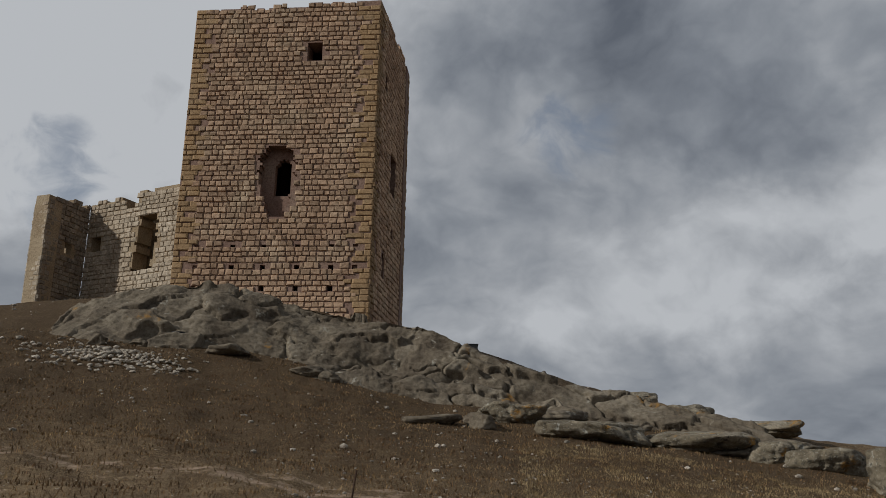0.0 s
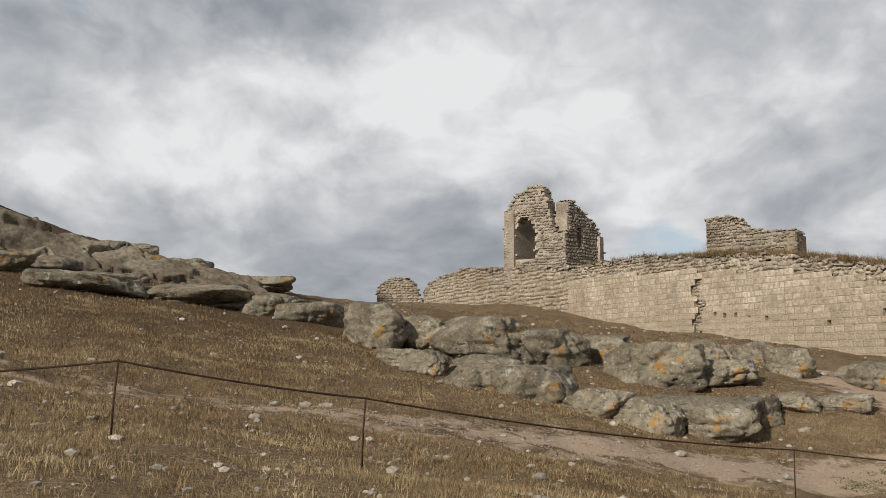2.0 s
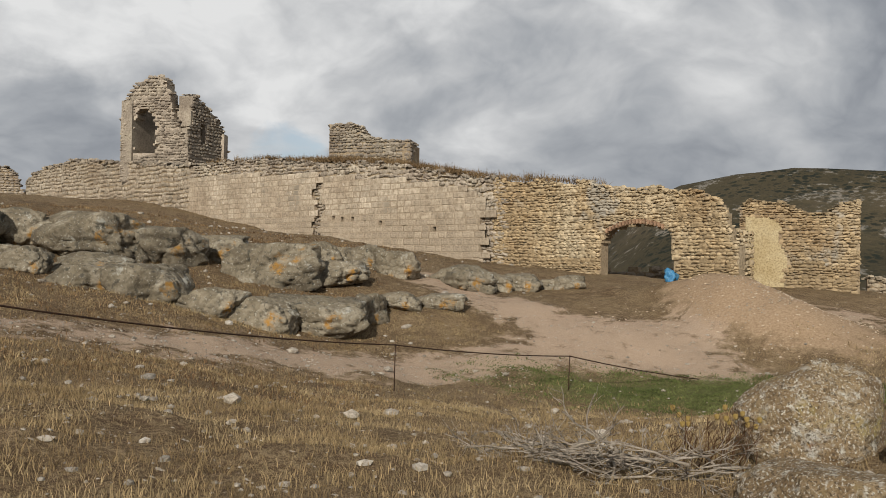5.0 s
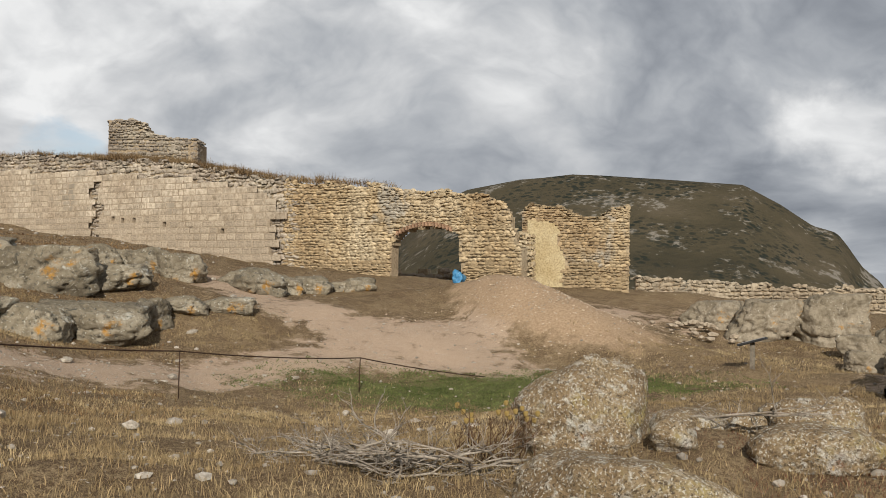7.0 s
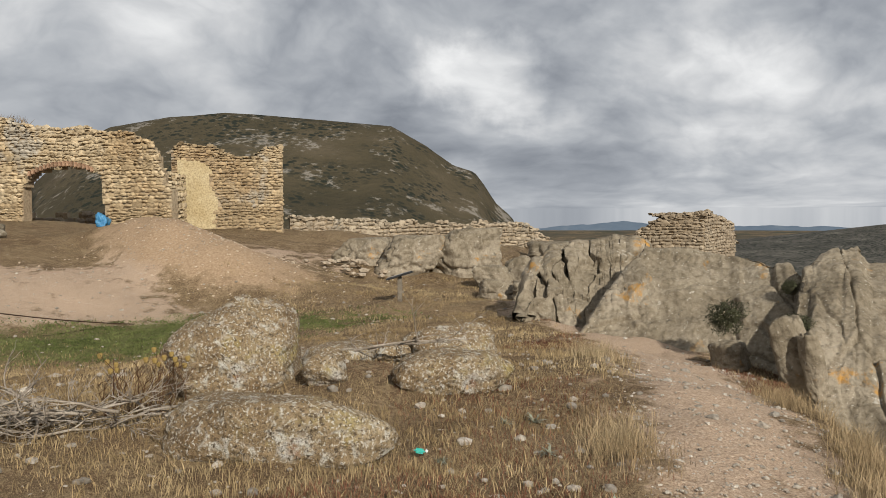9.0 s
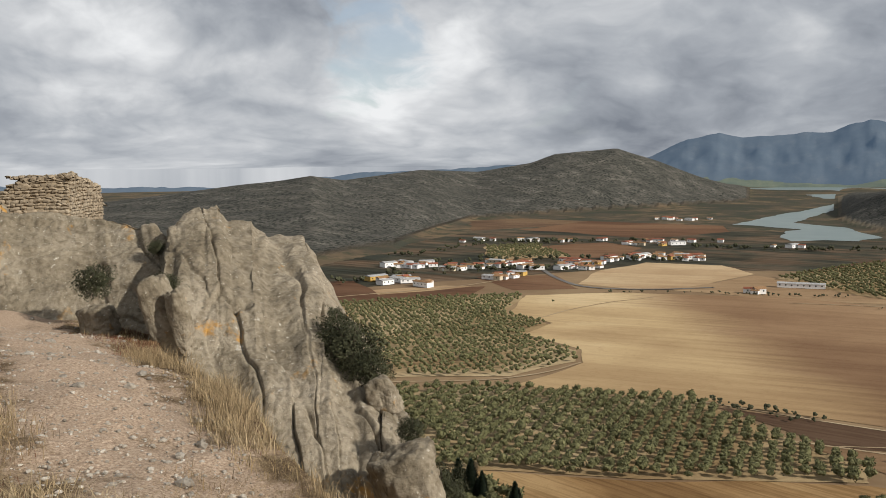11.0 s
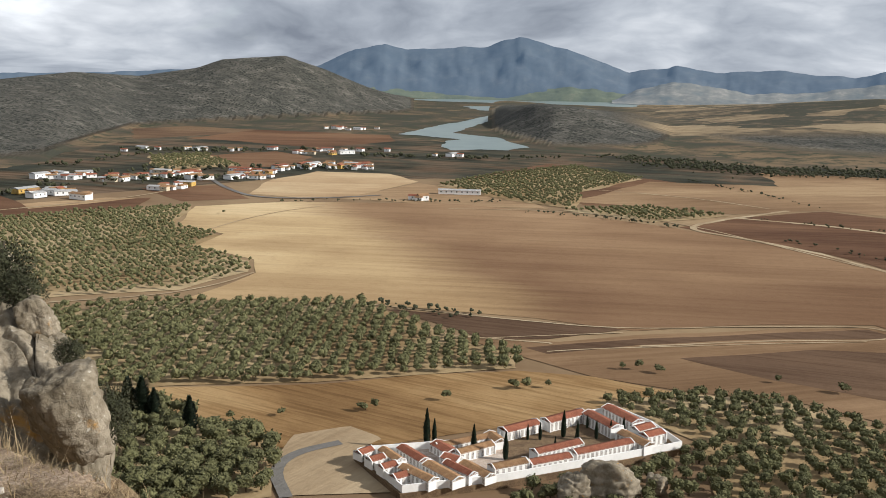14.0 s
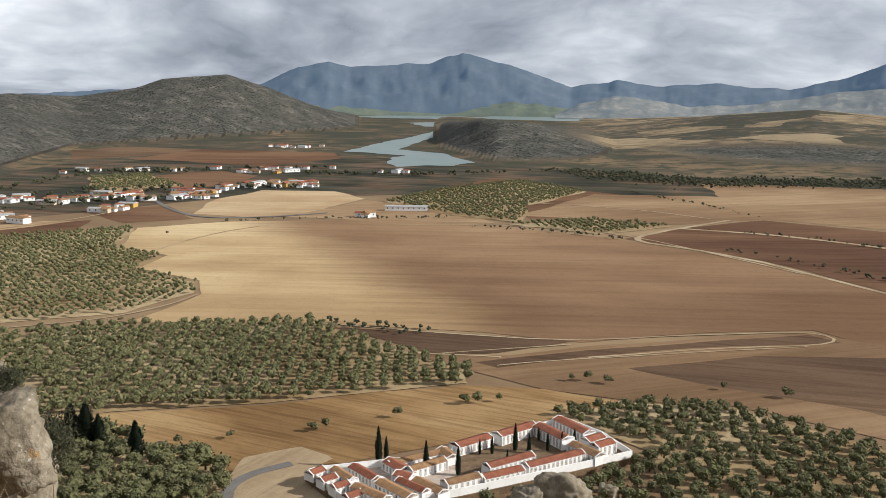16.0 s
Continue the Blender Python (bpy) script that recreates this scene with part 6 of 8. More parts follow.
def field_material(name, tones, row_az, row=3.0, streak=0.25, patch=0.004, turned=None):
    """Worked soil: broad tones, furrow lines along a bearing, clods; turned adds browner earth and cloud shade."""
    m = bpy.data.materials.new(name)
    m.use_nodes = True
    k = Nodes(m.node_tree)
    pos = k.add("ShaderNodeNewGeometry").outputs["Position"]
    rot = k.add("ShaderNodeMapping", Vector=pos)
    rot.inputs["Rotation"].default_value = (0, 0, radians(row_az))
    lines = k.noise(k.vmath("MULTIPLY", rot.outputs[0], (1.0, 0.05, 1.0)), 1.0 / row, 4.0, 0.6, 0.1)
    bands = k.noise(k.vmath("MULTIPLY", rot.outputs[0], (1.0, 0.22, 1.0)), patch * 3, 4.0, 0.55, 0.3)
    broad = k.math("ADD", k.math("MULTIPLY", k.noise(pos, patch, 4.0, 0.5, 0.4), 0.55), k.math("MULTIPLY", bands, 0.45))
    clod = k.noise(pos, 0.25, 6.0, 0.7)
    a, b, c = tones
    col = k.ramp(broad, (0.41, a), (0.5, b), (0.59, c))
    # past a line the tone drops: browner earth with cloud shade painted in
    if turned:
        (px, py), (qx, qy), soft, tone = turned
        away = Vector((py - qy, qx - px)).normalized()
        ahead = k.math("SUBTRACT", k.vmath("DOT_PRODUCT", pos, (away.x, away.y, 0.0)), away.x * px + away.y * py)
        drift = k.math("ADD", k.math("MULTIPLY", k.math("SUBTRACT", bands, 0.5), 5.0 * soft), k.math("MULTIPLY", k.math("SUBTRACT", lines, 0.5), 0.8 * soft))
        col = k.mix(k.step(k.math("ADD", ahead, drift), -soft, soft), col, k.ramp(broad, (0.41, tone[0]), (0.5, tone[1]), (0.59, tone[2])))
    dark = k.mix(1.0, col, (0.62, 0.58, 0.54), "MULTIPLY")
    col = k.mix(k.math("MULTIPLY", k.step(lines, 0.42, 0.66), streak * 2), col, dark)
    col = k.mix(k.math("MULTIPLY", k.step(clod, 0.45, 0.75), 0.35), col, dark)
    p = k.add("ShaderNodeBsdfPrincipled", Base_Color=col, Roughness=0.98)
    p.inputs["Specular IOR Level"].default_value = 0.05
    bp = k.add("ShaderNodeBump", Height=k.math("ADD", lines, clod), Strength=0.5, Distance=0.6)
    k.t.links.new(bp.outputs[0], p.inputs["Normal"])
    out = k.add("ShaderNodeOutputMaterial")
    k.t.links.new(p.outputs[0], out.inputs["Surface"])
    return m


# bright gold and brown parts also paint a sun patch and cloud shade
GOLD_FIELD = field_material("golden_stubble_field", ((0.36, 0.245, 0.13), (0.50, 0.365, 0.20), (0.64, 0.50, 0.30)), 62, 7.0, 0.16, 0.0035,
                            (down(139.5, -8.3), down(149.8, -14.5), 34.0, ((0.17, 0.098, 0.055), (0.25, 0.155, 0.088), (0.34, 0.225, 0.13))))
BROWN_FIELD = field_material("brown_ploughed_field", ((0.105, 0.056, 0.034), (0.15, 0.083, 0.049), (0.205, 0.12, 0.07)), 60, 4.0, 0.3)
DARK_FIELD = field_material("dark_fallow_field", ((0.10, 0.062, 0.040), (0.14, 0.088, 0.055), (0.19, 0.125, 0.075)), 75, 3.0, 0.35)
TAN_FIELD = field_material("tan_field", ((0.19, 0.118, 0.066), (0.27, 0.175, 0.10), (0.36, 0.25, 0.145)), 40, 4.0, 0.25)
GROVE_SOIL = field_material("grove_soil", ((0.30, 0.21, 0.11), (0.38, 0.285, 0.16), (0.45, 0.35, 0.21)), 10, 6.0, 0.25, 0.01)
DRY_MEADOW = field_material("dry_meadow", ((0.20, 0.118, 0.052), (0.29, 0.18, 0.082), (0.38, 0.255, 0.125)), 85, 2.0, 0.4, 0.012)
GOLD_PALE = field_material("pale_golden_field", ((0.33, 0.22, 0.125), (0.44, 0.31, 0.18), (0.54, 0.41, 0.25)), 62, 7.0, 0.14, 0.006)
TRACK = field_material("pale_dirt_track", ((0.30, 0.22, 0.135), (0.37, 0.28, 0.175), (0.44, 0.35, 0.23)), 0, 2.0, 0.1, 0.02)
ASPHALT = field_material("asphalt", ((0.15, 0.14, 0.13), (0.19, 0.18, 0.165), (0.24, 0.225, 0.205)), 0, 2.0, 0.1, 0.02)
OLIVE_FAR = field_material("far_scrub_and_groves", ((0.042, 0.045, 0.034), (0.075, 0.068, 0.048), (0.15, 0.105, 0.07)), 75, 9.0, 0.6, 0.01)

LAYER = [0.0]


def sheet(name, label, mat, corners, category="field"):
    """A field laid on the valley floor, its outline rounded and slightly uneven."""
    LAYER[0] += 0.01
    pts = [down(a, e) for a, e in corners]
    ring = []
    n = len(pts)
    for i in range(n):
        p1, p2 = pts[i], pts[(i + 1) % n]
        side = Vector((p1.y - p2.y, p2.x - p1.x)).normalized()
        for k in range(8):
            h = p1.lerp(p2, k / 8)
            ring.append(h + side * (0.006 * h.length * noise.noise(Vector((h.x * 0.02, h.y * 0.02, 3.0)))))
    bm = bmesh.new()
    z = VALLEY + 0.05 + LAYER[0]
    vs = [bm.verts.new((p.x, p.y, z)) for p in ring]
    es = [bm.edges.new((vs[i], vs[(i + 1) % len(vs)])) for i in range(len(vs))]
    bmesh.ops.triangle_fill(bm, use_beauty=True, edges=es)
    for f in bm.faces:
        if f.normal.z < 0:
            f.normal_flip()
    me = bpy.data.meshes.new(name)
    bm.to_mesh(me)
    bm.free()
    me.materials.append(mat)
    return tagged(new(name, me), label, category, kind="structure")


def strip(name, label, mat, line, width, category="track"):
    LAYER[0] += 0.01
    pts = [down(a, e) for a, e in line]
    for _ in range(2):
        pts = [pts[0]] + [q for a, b in zip(pts, pts[1:]) for q in (a.lerp(b, 0.25), a.lerp(b, 0.75))] + [pts[-1]]
    fine = []
    for a, b in zip(pts, pts[1:]):
        for k in range(4):
            p = a.lerp(b, k / 4)
            w = math.sin(p.x * 0.05) * 1.5 + math.sin(p.y * 0.09) * 1.0
            fine.append(p + Vector((w, -w)) * 0.5)
    fine.append(pts[-1])
    v, f = [], []
    for i, p in enumerate(fine):
        d = (fine[min(i + 1, len(fine) - 1)] - fine[max(i - 1, 0)]).normalized()
        s = Vector((-d.y, d.x)) * width / 2
        v += [(p.x + s.x, p.y + s.y, VALLEY + 0.05 + LAYER[0]), (p.x - s.x, p.y - s.y, VALLEY + 0.05 + LAYER[0])]
        if i:
            k = 2 * i
            f.append((k - 2, k - 1, k + 1, k))
    return tagged(new(name, smooth_mesh(name, v, f, [mat], False)), label, category, kind="structure")


GROVE_A = [(118, -8.4), (124, -8.2), (130.1, -8.05), (128.8, -9.16), (131.6, -9.79), (129.7, -10.53), (133.4, -11.39), (133.4, -12.06), (129.2, -12.99), (118, -12.9)]
GROVE_B = [(118, -13.7), (128, -13.75), (140.7, -14.13), (145.7, -15.87), (150.4, -17.07), (150.4, -17.93), (143.9, -18.43), (137.4, -18.87), (128.3, -18.63), (118, -18.4)]
GROVE_C = [(155.5, -19.6), (160.9, -18.67), (167.0, -18.45), (172.9, -19.32), (178, -20.0), (178, -25.5), (163.6, -25.5), (162.0, -21.4)]
GROVE_D = [(122, -19.2), (127.3, -19.6), (134.8, -22.50), (134.5, -25.5), (122, -26)]
GROVE_E = [(145.0, -6.73), (149, -5.9), (153.4, -5.34), (157.6, -5.96), (154, -6.9), (153.6, -7.96), (149, -7.5)]
GROVE_F = [(152.8, -8.07), (158.0, -7.67), (162.8, -7.92), (158.4, -8.53)]
GROVE_G = [(127.7, -5.0), (131.0, -4.9), (133.1, -5.68), (127.9, -5.78)]
GROVE_H = [(150.5, -25.1), (156, -24.4), (160.5, -22.6), (162, -21.4), (163.6, -25.5), (163, -27.5), (150, -27.5)]

sheet("far_plain", "darker fields and scrub in the middle of the valley", OLIVE_FAR, [(112, -6.9), (118, -5.6), (126, -4.2), (140, -3.6), (150, -4.4), (165, -4.9), (180, -4.4), (180, -6.0), (164, -6.0), (150, -6.2), (135, -6.4), (120, -7.4)])
# soil tone set darker than its olive tan, for cloud shade over it
sheet("fallow_field", "olive brown fallow field at the foot of the hills", DARK_FIELD, [(126.84, -3.4), (129.87, -3.25), (134.15, -3.44), (132.14, -3.72), (126.81, -3.99)])
sheet("ploughed_field", "reddish brown ploughed field below the hills", BROWN_FIELD, [(129.84, -3.96), (134.15, -3.44), (142.0, -3.69), (142.4, -4.03), (137.5, -4.51), (132.8, -4.12)])
sheet("ploughed_field", "dull brown field beside the olive rows", BROWN_FIELD, [(131.1, -4.97), (135.1, -4.73), (137.5, -5.06), (135.5, -5.65), (132.8, -5.72)])
# the mound's paler gold also stands in for sun falling on it
sheet("lit_mound", "golden bare field beyond the road", GOLD_PALE, [(133.4, -7.29), (134.8, -6.44), (137.5, -5.95), (142.0, -6.05), (143.8, -6.51), (140.3, -7.39), (137.5, -7.58)])
sheet("stubble_strip", "pinkish tan field before the village", GOLD_PALE, [(117, -7.9), (119.5, -7.67), (125.2, -7.38), (126.8, -7.49), (120.6, -8.58), (117, -8.9)])
sheet("ploughed_field", "reddish brown field by the far olive rows", BROWN_FIELD, [(146.2, -6.32), (151.9, -5.23), (153.6, -5.39), (150.6, -6.34)])
sheet("ploughed_field", "brown sloping field right of the far grove", BROWN_FIELD, [(152.65, -6.6), (157.7, -5.91), (165.2, -6.5), (164.8, -7.41), (154.1, -7.69)])
sheet("fallow_field", "tan field below the riverside woods", TAN_FIELD, [(164.4, -5.3), (170.0, -5.2), (178, -5.2), (178, -6.0), (170.1, -6.1), (165.8, -6.3)])
sheet("ploughed_field", "reddish brown field by the village", BROWN_FIELD, [(114, -7.0), (119.5, -7.0), (121, -7.9), (127.5, -7.45), (127, -8.0), (118, -8.5), (113, -8.6)])
sheet("ploughed_field", "brown ploughed field before the village", BROWN_FIELD, [(127.2, -6.9), (132, -6.75), (133.5, -7.6), (129.5, -7.7)])
sheet("tan_field", "tan field by the road", TAN_FIELD, [(139, -7.6), (143.8, -6.6), (150, -7.3), (152, -8.0), (145, -7.9)])
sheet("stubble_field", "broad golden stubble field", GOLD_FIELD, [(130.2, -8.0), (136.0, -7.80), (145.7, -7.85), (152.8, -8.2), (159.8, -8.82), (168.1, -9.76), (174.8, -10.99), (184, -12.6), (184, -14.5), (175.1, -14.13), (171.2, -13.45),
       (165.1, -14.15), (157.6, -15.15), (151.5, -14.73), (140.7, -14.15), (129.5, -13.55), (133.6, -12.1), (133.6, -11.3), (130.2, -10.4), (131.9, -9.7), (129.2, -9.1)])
sheet("fallow_field", "brown fallow field beyond the dirt track", BROWN_FIELD, [(159.9, -8.75), (163.1, -8.01), (168, -7.3), (176, -7.6), (184, -8.6), (184, -12.4), (174.8, -10.9), (168.1, -9.65)])
sheet("fallow_field", "tan fallow field", TAN_FIELD, [(153.5, -7.5), (158, -6.1), (166, -6.0), (176, -5.9), (184, -6.4), (184, -8.0), (176, -7.5), (168, -7.2), (163, -7.8), (158.4, -7.6)])
sheet("furrowed_strip", "grey brown strip with furrows", DARK_FIELD, [(141.8, -14.43), (149, -14.85), (156.9, -15.12), (152.2, -16.0), (148.2, -16.25), (145.0, -15.2)])
sheet("dry_meadow", "golden dry meadow", TAN_FIELD, [(146, -16.0), (153, -16.15), (158, -15.4), (166, -14.3), (171.2, -13.6), (184, -14.6), (184, -19.4), (174, -18.9), (167.0, -18.3), (160.9, -18.5), (155.2, -18.1), (150.5, -17.2)])
sheet("furrowed_strip", "dark furrowed strip", DARK_FIELD, [(150.5, -16.6), (158, -15.65), (166, -14.5), (170.9, -13.75), (172.8, -14.02), (166, -14.9), (158, -16.0), (152.2, -16.95)])
sheet("dark_field", "dark brown harrowed field", DARK_FIELD, [(160.5, -16.6), (168, -15.3), (176, -14.5), (184, -14.9), (184, -18.6), (174, -17.6), (166, -17.3)])
sheet("dry_meadow", "golden dry grass above the burial ground", DRY_MEADOW, [(118, -18.5), (127.6, -18.65), (137.8, -18.95), (144, -18.5), (150.4, -17.98), (155.2, -18.14), (160.9, -18.67), (156, -20.2), (151, -21.2), (145.7, -22.1), (140.6, -22.8), (134.5, -22.6), (127, -19.9), (118, -19.6)])
for g in (GROVE_A, GROVE_B, GROVE_C, GROVE_D, GROVE_E, GROVE_F, GROVE_G):
    sheet("grove_floor", "sandy soil under olive rows", GROVE_SOIL, g)
sheet("car_park", "pale gravel car park beside the burial ground", TRACK, [(136.0, -22.0), (139.5, -21.6), (141.5, -22.3), (139.6, -23.0), (142.5, -25.5), (135.5, -25.5), (134.8, -23.4)], "car park")
for line, w in (([(168.1, -9.76), (164, -9.2), (159.8, -8.8), (163.1, -8.0), (166, -7.4)], 5), ([(168.1, -9.76), (174.8, -10.99), (184, -12.5)], 4), ([(141, -14.2), (149, -14.8), (157.6, -15.2), (165.1, -14.2), (171.2, -13.5), (173, -14.05), (166, -14.95), (158, -16.1)], 1.4),
                ([(146, -16.0), (152.5, -16.3)], 1.6), ([(163.1, -8.0), (170, -8.15), (178, -8.7)], 6), ([(130.4, -9.6), (134, -8.6), (138, -8.05)], 1.4), ([(145.7, -8.15), (154.1, -8.1), (160.0, -8.5), (165.1, -9.4), (170.5, -10.3)], 2.2), ([(148, -16.15), (156.9, -15.36)], 1.0), ([(152.3, -16.85), (160, -15.9), (170.9, -14.42)], 1.0), ([(154, -6.7), (160, -6.9), (165, -7.35)], 3.0), ([(118, -8.0), (126.5, -7.45), (129.5, -6.9)], 3.0), ([(133.6, -12.1), (131.5, -12.8), (127, -13.3), (120, -13.3)], 1.6)):
    strip("dirt_track", "pale dirt track between fields", TRACK, line, w)
strip("road", "grey country road", ASPHALT, [(131.0, -6.25), (131.4, -6.5), (132.1, -7.0), (133.7, -7.52), (137.5, -7.62), (141.5, -7.4)], 5, "road")
strip("access_road", "curving access road to the burial ground", ASPHALT, [(139, -22.6), (136, -23.1), (134.6, -24.0), (135.4, -25.6)], 3.6, "road")


def water_material():
    m = bpy.data.materials.new("grey_green_water")
    m.use_nodes = True
    k = Nodes(m.node_tree)
    pos = k.add("ShaderNodeNewGeometry").outputs["Position"]
    n = k.noise(pos, 0.02, 4.0, 0.6)
    p = k.add("ShaderNodeBsdfPrincipled", Base_Color=k.ramp(n, (0.3, (0.15, 0.20, 0.19)), (0.7, (0.21, 0.26, 0.24))), Roughness=0.35)
    out = k.add("ShaderNodeOutputMaterial")
    k.t.links.new(p.outputs[0], out.inputs["Surface"])
    return m


WATER = water_material()
sheet("lake", "calm grey green reservoir arm", WATER, [(142.55, -3.62), (144.45, -3.17), (146.19, -2.83), (147.91, -2.42), (149.29, -2.11), (147.56, -2.08), (146.51, -1.86), (148.59, -1.79), (150.14, -1.82), (150.82, -1.67), (150.32, -2.02), (149.47, -2.38), (148.27, -2.68), (146.72, -3.20), (145.92, -3.49), (147.25, -3.60), (148.65, -3.71), (149.52, -3.97), (150.58, -4.28), (149.37, -4.49), (147.62, -4.46), (145.88, -4.56), (145.10, -4.34), (145.38, -4.05), (146.38, -3.86), (144.46, -3.73)], "water")
sheet("lake", "far stretch of the reservoir", WATER, [(142.87, -1.49), (145.81, -1.40), (150.99, -1.46), (154.73, -1.31), (157.73, -1.34), (156.76, -1.67), (154.07, -1.67), (151.34, -1.59), (149.28, -1.70), (147.89, -1.60), (145.12, -1.58)], "water")


# ---- distant mountains, horizon haze put into their tones and glow ----
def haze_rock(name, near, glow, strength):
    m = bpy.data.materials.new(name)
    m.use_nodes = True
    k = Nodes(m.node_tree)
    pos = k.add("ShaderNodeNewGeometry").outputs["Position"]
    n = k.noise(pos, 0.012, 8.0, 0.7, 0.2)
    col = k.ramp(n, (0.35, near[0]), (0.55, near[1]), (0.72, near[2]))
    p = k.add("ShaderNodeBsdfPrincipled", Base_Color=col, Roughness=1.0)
    # bluish emission imitates the haze in front of the rock
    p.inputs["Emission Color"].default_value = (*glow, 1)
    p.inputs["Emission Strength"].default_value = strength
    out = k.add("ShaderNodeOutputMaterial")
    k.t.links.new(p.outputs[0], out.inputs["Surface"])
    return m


def backdrop(name, label, crest, r0, r1, mat, seed, sink=-1.6):
    azs = np.arange(crest[0][0], crest[-1][0] + 0.01, 0.12)
    el = np.interp(azs, [c[0] for c in crest], [c[1] for c in crest])
    el = el + 0.05 * fbm(azs / 0.8, azs * 0 + seed, 4, seed)
    n = 14
    A, T = np.meshgrid(azs, np.linspace(0, 1, n), indexing="ij")
    E = np.repeat(el[:, None], n, 1)
    R = r0 + (r1 - r0) * T
    H = sink + (E - sink) * T ** 0.8 + 0.05 * fbm(A / 0.9, T * 5.0, 4, seed + 3) * np.sin(np.pi * T) * (E - sink)
    B = np.radians(A)
    v = np.stack([R * np.sin(B), R * np.cos(B), EYE + R * np.tan(np.radians(H))], -1).reshape(-1, 3).tolist()
    f = [(k - n, k, k + 1, k - n + 1) for i in range(1, len(azs)) for k in range(i * n, i * n + n - 1)]
    return tagged(new(name, smooth_mesh(name, v, f, [mat])), label, "mountains", kind="structure")


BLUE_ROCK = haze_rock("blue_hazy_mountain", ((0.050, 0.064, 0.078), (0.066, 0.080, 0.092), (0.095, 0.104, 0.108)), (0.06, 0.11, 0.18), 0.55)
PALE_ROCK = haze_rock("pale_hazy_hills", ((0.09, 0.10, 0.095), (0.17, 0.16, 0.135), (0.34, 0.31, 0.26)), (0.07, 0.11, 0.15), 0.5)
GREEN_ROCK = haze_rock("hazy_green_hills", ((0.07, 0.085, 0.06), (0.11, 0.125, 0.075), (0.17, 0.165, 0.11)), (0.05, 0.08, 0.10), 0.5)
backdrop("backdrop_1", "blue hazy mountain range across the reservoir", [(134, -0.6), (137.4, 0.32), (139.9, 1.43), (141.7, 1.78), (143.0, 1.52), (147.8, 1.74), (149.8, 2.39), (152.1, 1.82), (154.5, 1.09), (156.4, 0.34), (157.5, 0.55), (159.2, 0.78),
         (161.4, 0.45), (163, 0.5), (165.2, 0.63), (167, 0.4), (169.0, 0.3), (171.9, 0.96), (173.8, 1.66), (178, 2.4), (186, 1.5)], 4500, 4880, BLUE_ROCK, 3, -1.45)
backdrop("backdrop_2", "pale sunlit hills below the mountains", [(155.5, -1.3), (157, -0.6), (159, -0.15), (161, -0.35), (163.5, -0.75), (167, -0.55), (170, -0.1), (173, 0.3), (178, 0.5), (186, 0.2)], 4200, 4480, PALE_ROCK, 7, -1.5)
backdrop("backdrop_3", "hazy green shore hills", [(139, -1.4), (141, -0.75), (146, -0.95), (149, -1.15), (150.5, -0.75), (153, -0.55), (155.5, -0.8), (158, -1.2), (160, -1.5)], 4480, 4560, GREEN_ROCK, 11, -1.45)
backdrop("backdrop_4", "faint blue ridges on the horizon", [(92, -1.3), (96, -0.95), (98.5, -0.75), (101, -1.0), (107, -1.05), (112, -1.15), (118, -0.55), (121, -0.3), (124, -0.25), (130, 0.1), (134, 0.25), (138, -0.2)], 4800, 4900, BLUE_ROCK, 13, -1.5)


# ---- olive groves ----
OLIVE = surface("grey_green_olive_leaves", ((0.085, 0.085, 0.036), (0.135, 0.135, 0.060), (0.195, 0.19, 0.095)), 0.5, 0.9, 0.9, 7, "Object", dist=0.5, random_tint=0.2, island=0.2)
SHRUB = surface("dark_evergreen_leaves", ((0.04, 0.044, 0.022), (0.065, 0.068, 0.036), (0.10, 0.10, 0.058)), 1.0, 0.9, 0.8, 7, "Object", dist=0.2, island=0.3)
CYPRESS = surface("dark_cypress_leaves", ((0.012, 0.022, 0.012), (0.02, 0.034, 0.018), (0.035, 0.05, 0.026)), 1.5, 0.9, 0.9, 7, "Object", dist=0.3, island=0.2)
BARK = surface("grey_olive_bark", ((0.07, 0.055, 0.04), (0.11, 0.09, 0.065), (0.15, 0.125, 0.095)), 3.0, 0.95, 0.6, 8, dist=0.05)


def clump_crown(rng, radius, height, base, clumps, leaves, leaf=0.35):
    """A crown of uneven clumps, each a ragged ball of facets with loose leaf sprays round it."""
    v, f = [], []
    for i in range(clumps):
        a, q = rng.uniform(0, 6.28), radius * 0.62 * math.sqrt(rng.random())
        c = Vector((q * math.cos(a), q * math.sin(a), base + height * rng.uniform(0.25, 0.75)))
        s = radius * rng.uniform(0.36, 0.6)
        k = len(v)
        bm = bmesh.new()
        bmesh.ops.create_icosphere(bm, subdivisions=1, radius=1.0)
        for w in bm.verts:
            g = s * rng.uniform(0.65, 1.25)
            v.append((c.x + w.co.x * g, c.y + w.co.y * g, c.z + w.co.z * g * 0.85))
        f += [tuple(k + x.index for x in t.verts) for t in bm.faces]
        bm.free()
        for _ in range(leaves):
            d = Vector((rng.gauss(0, 1), rng.gauss(0, 1), rng.gauss(0.2, 0.8))).normalized()
            p = c + d * s * rng.uniform(0.85, 1.25)
            t1 = Vector((rng.gauss(0, 1), rng.gauss(0, 1), rng.gauss(0, 1))).normalized() * leaf * rng.uniform(0.5, 1.2)
            t2 = d.cross(t1).normalized() * leaf * 0.5
            k = len(v)
            v += [tuple(p - t1 * 0.5), tuple(p + t2), tuple(p + t1 * 0.6 + d * leaf * 0.4), tuple(p - t2)]
            f.append((k, k + 1, k + 2, k + 3))
    return v, f


OLV = random.Random(31)
CROWNS = [clump_crown(OLV, 2.4, 3.0, 0.9, 9, 12, 0.7) for _ in range(8)]
FAR_CROWNS = [clump_crown(OLV, 2.3, 2.8, 0.6, 5, 0) for _ in range(6)]


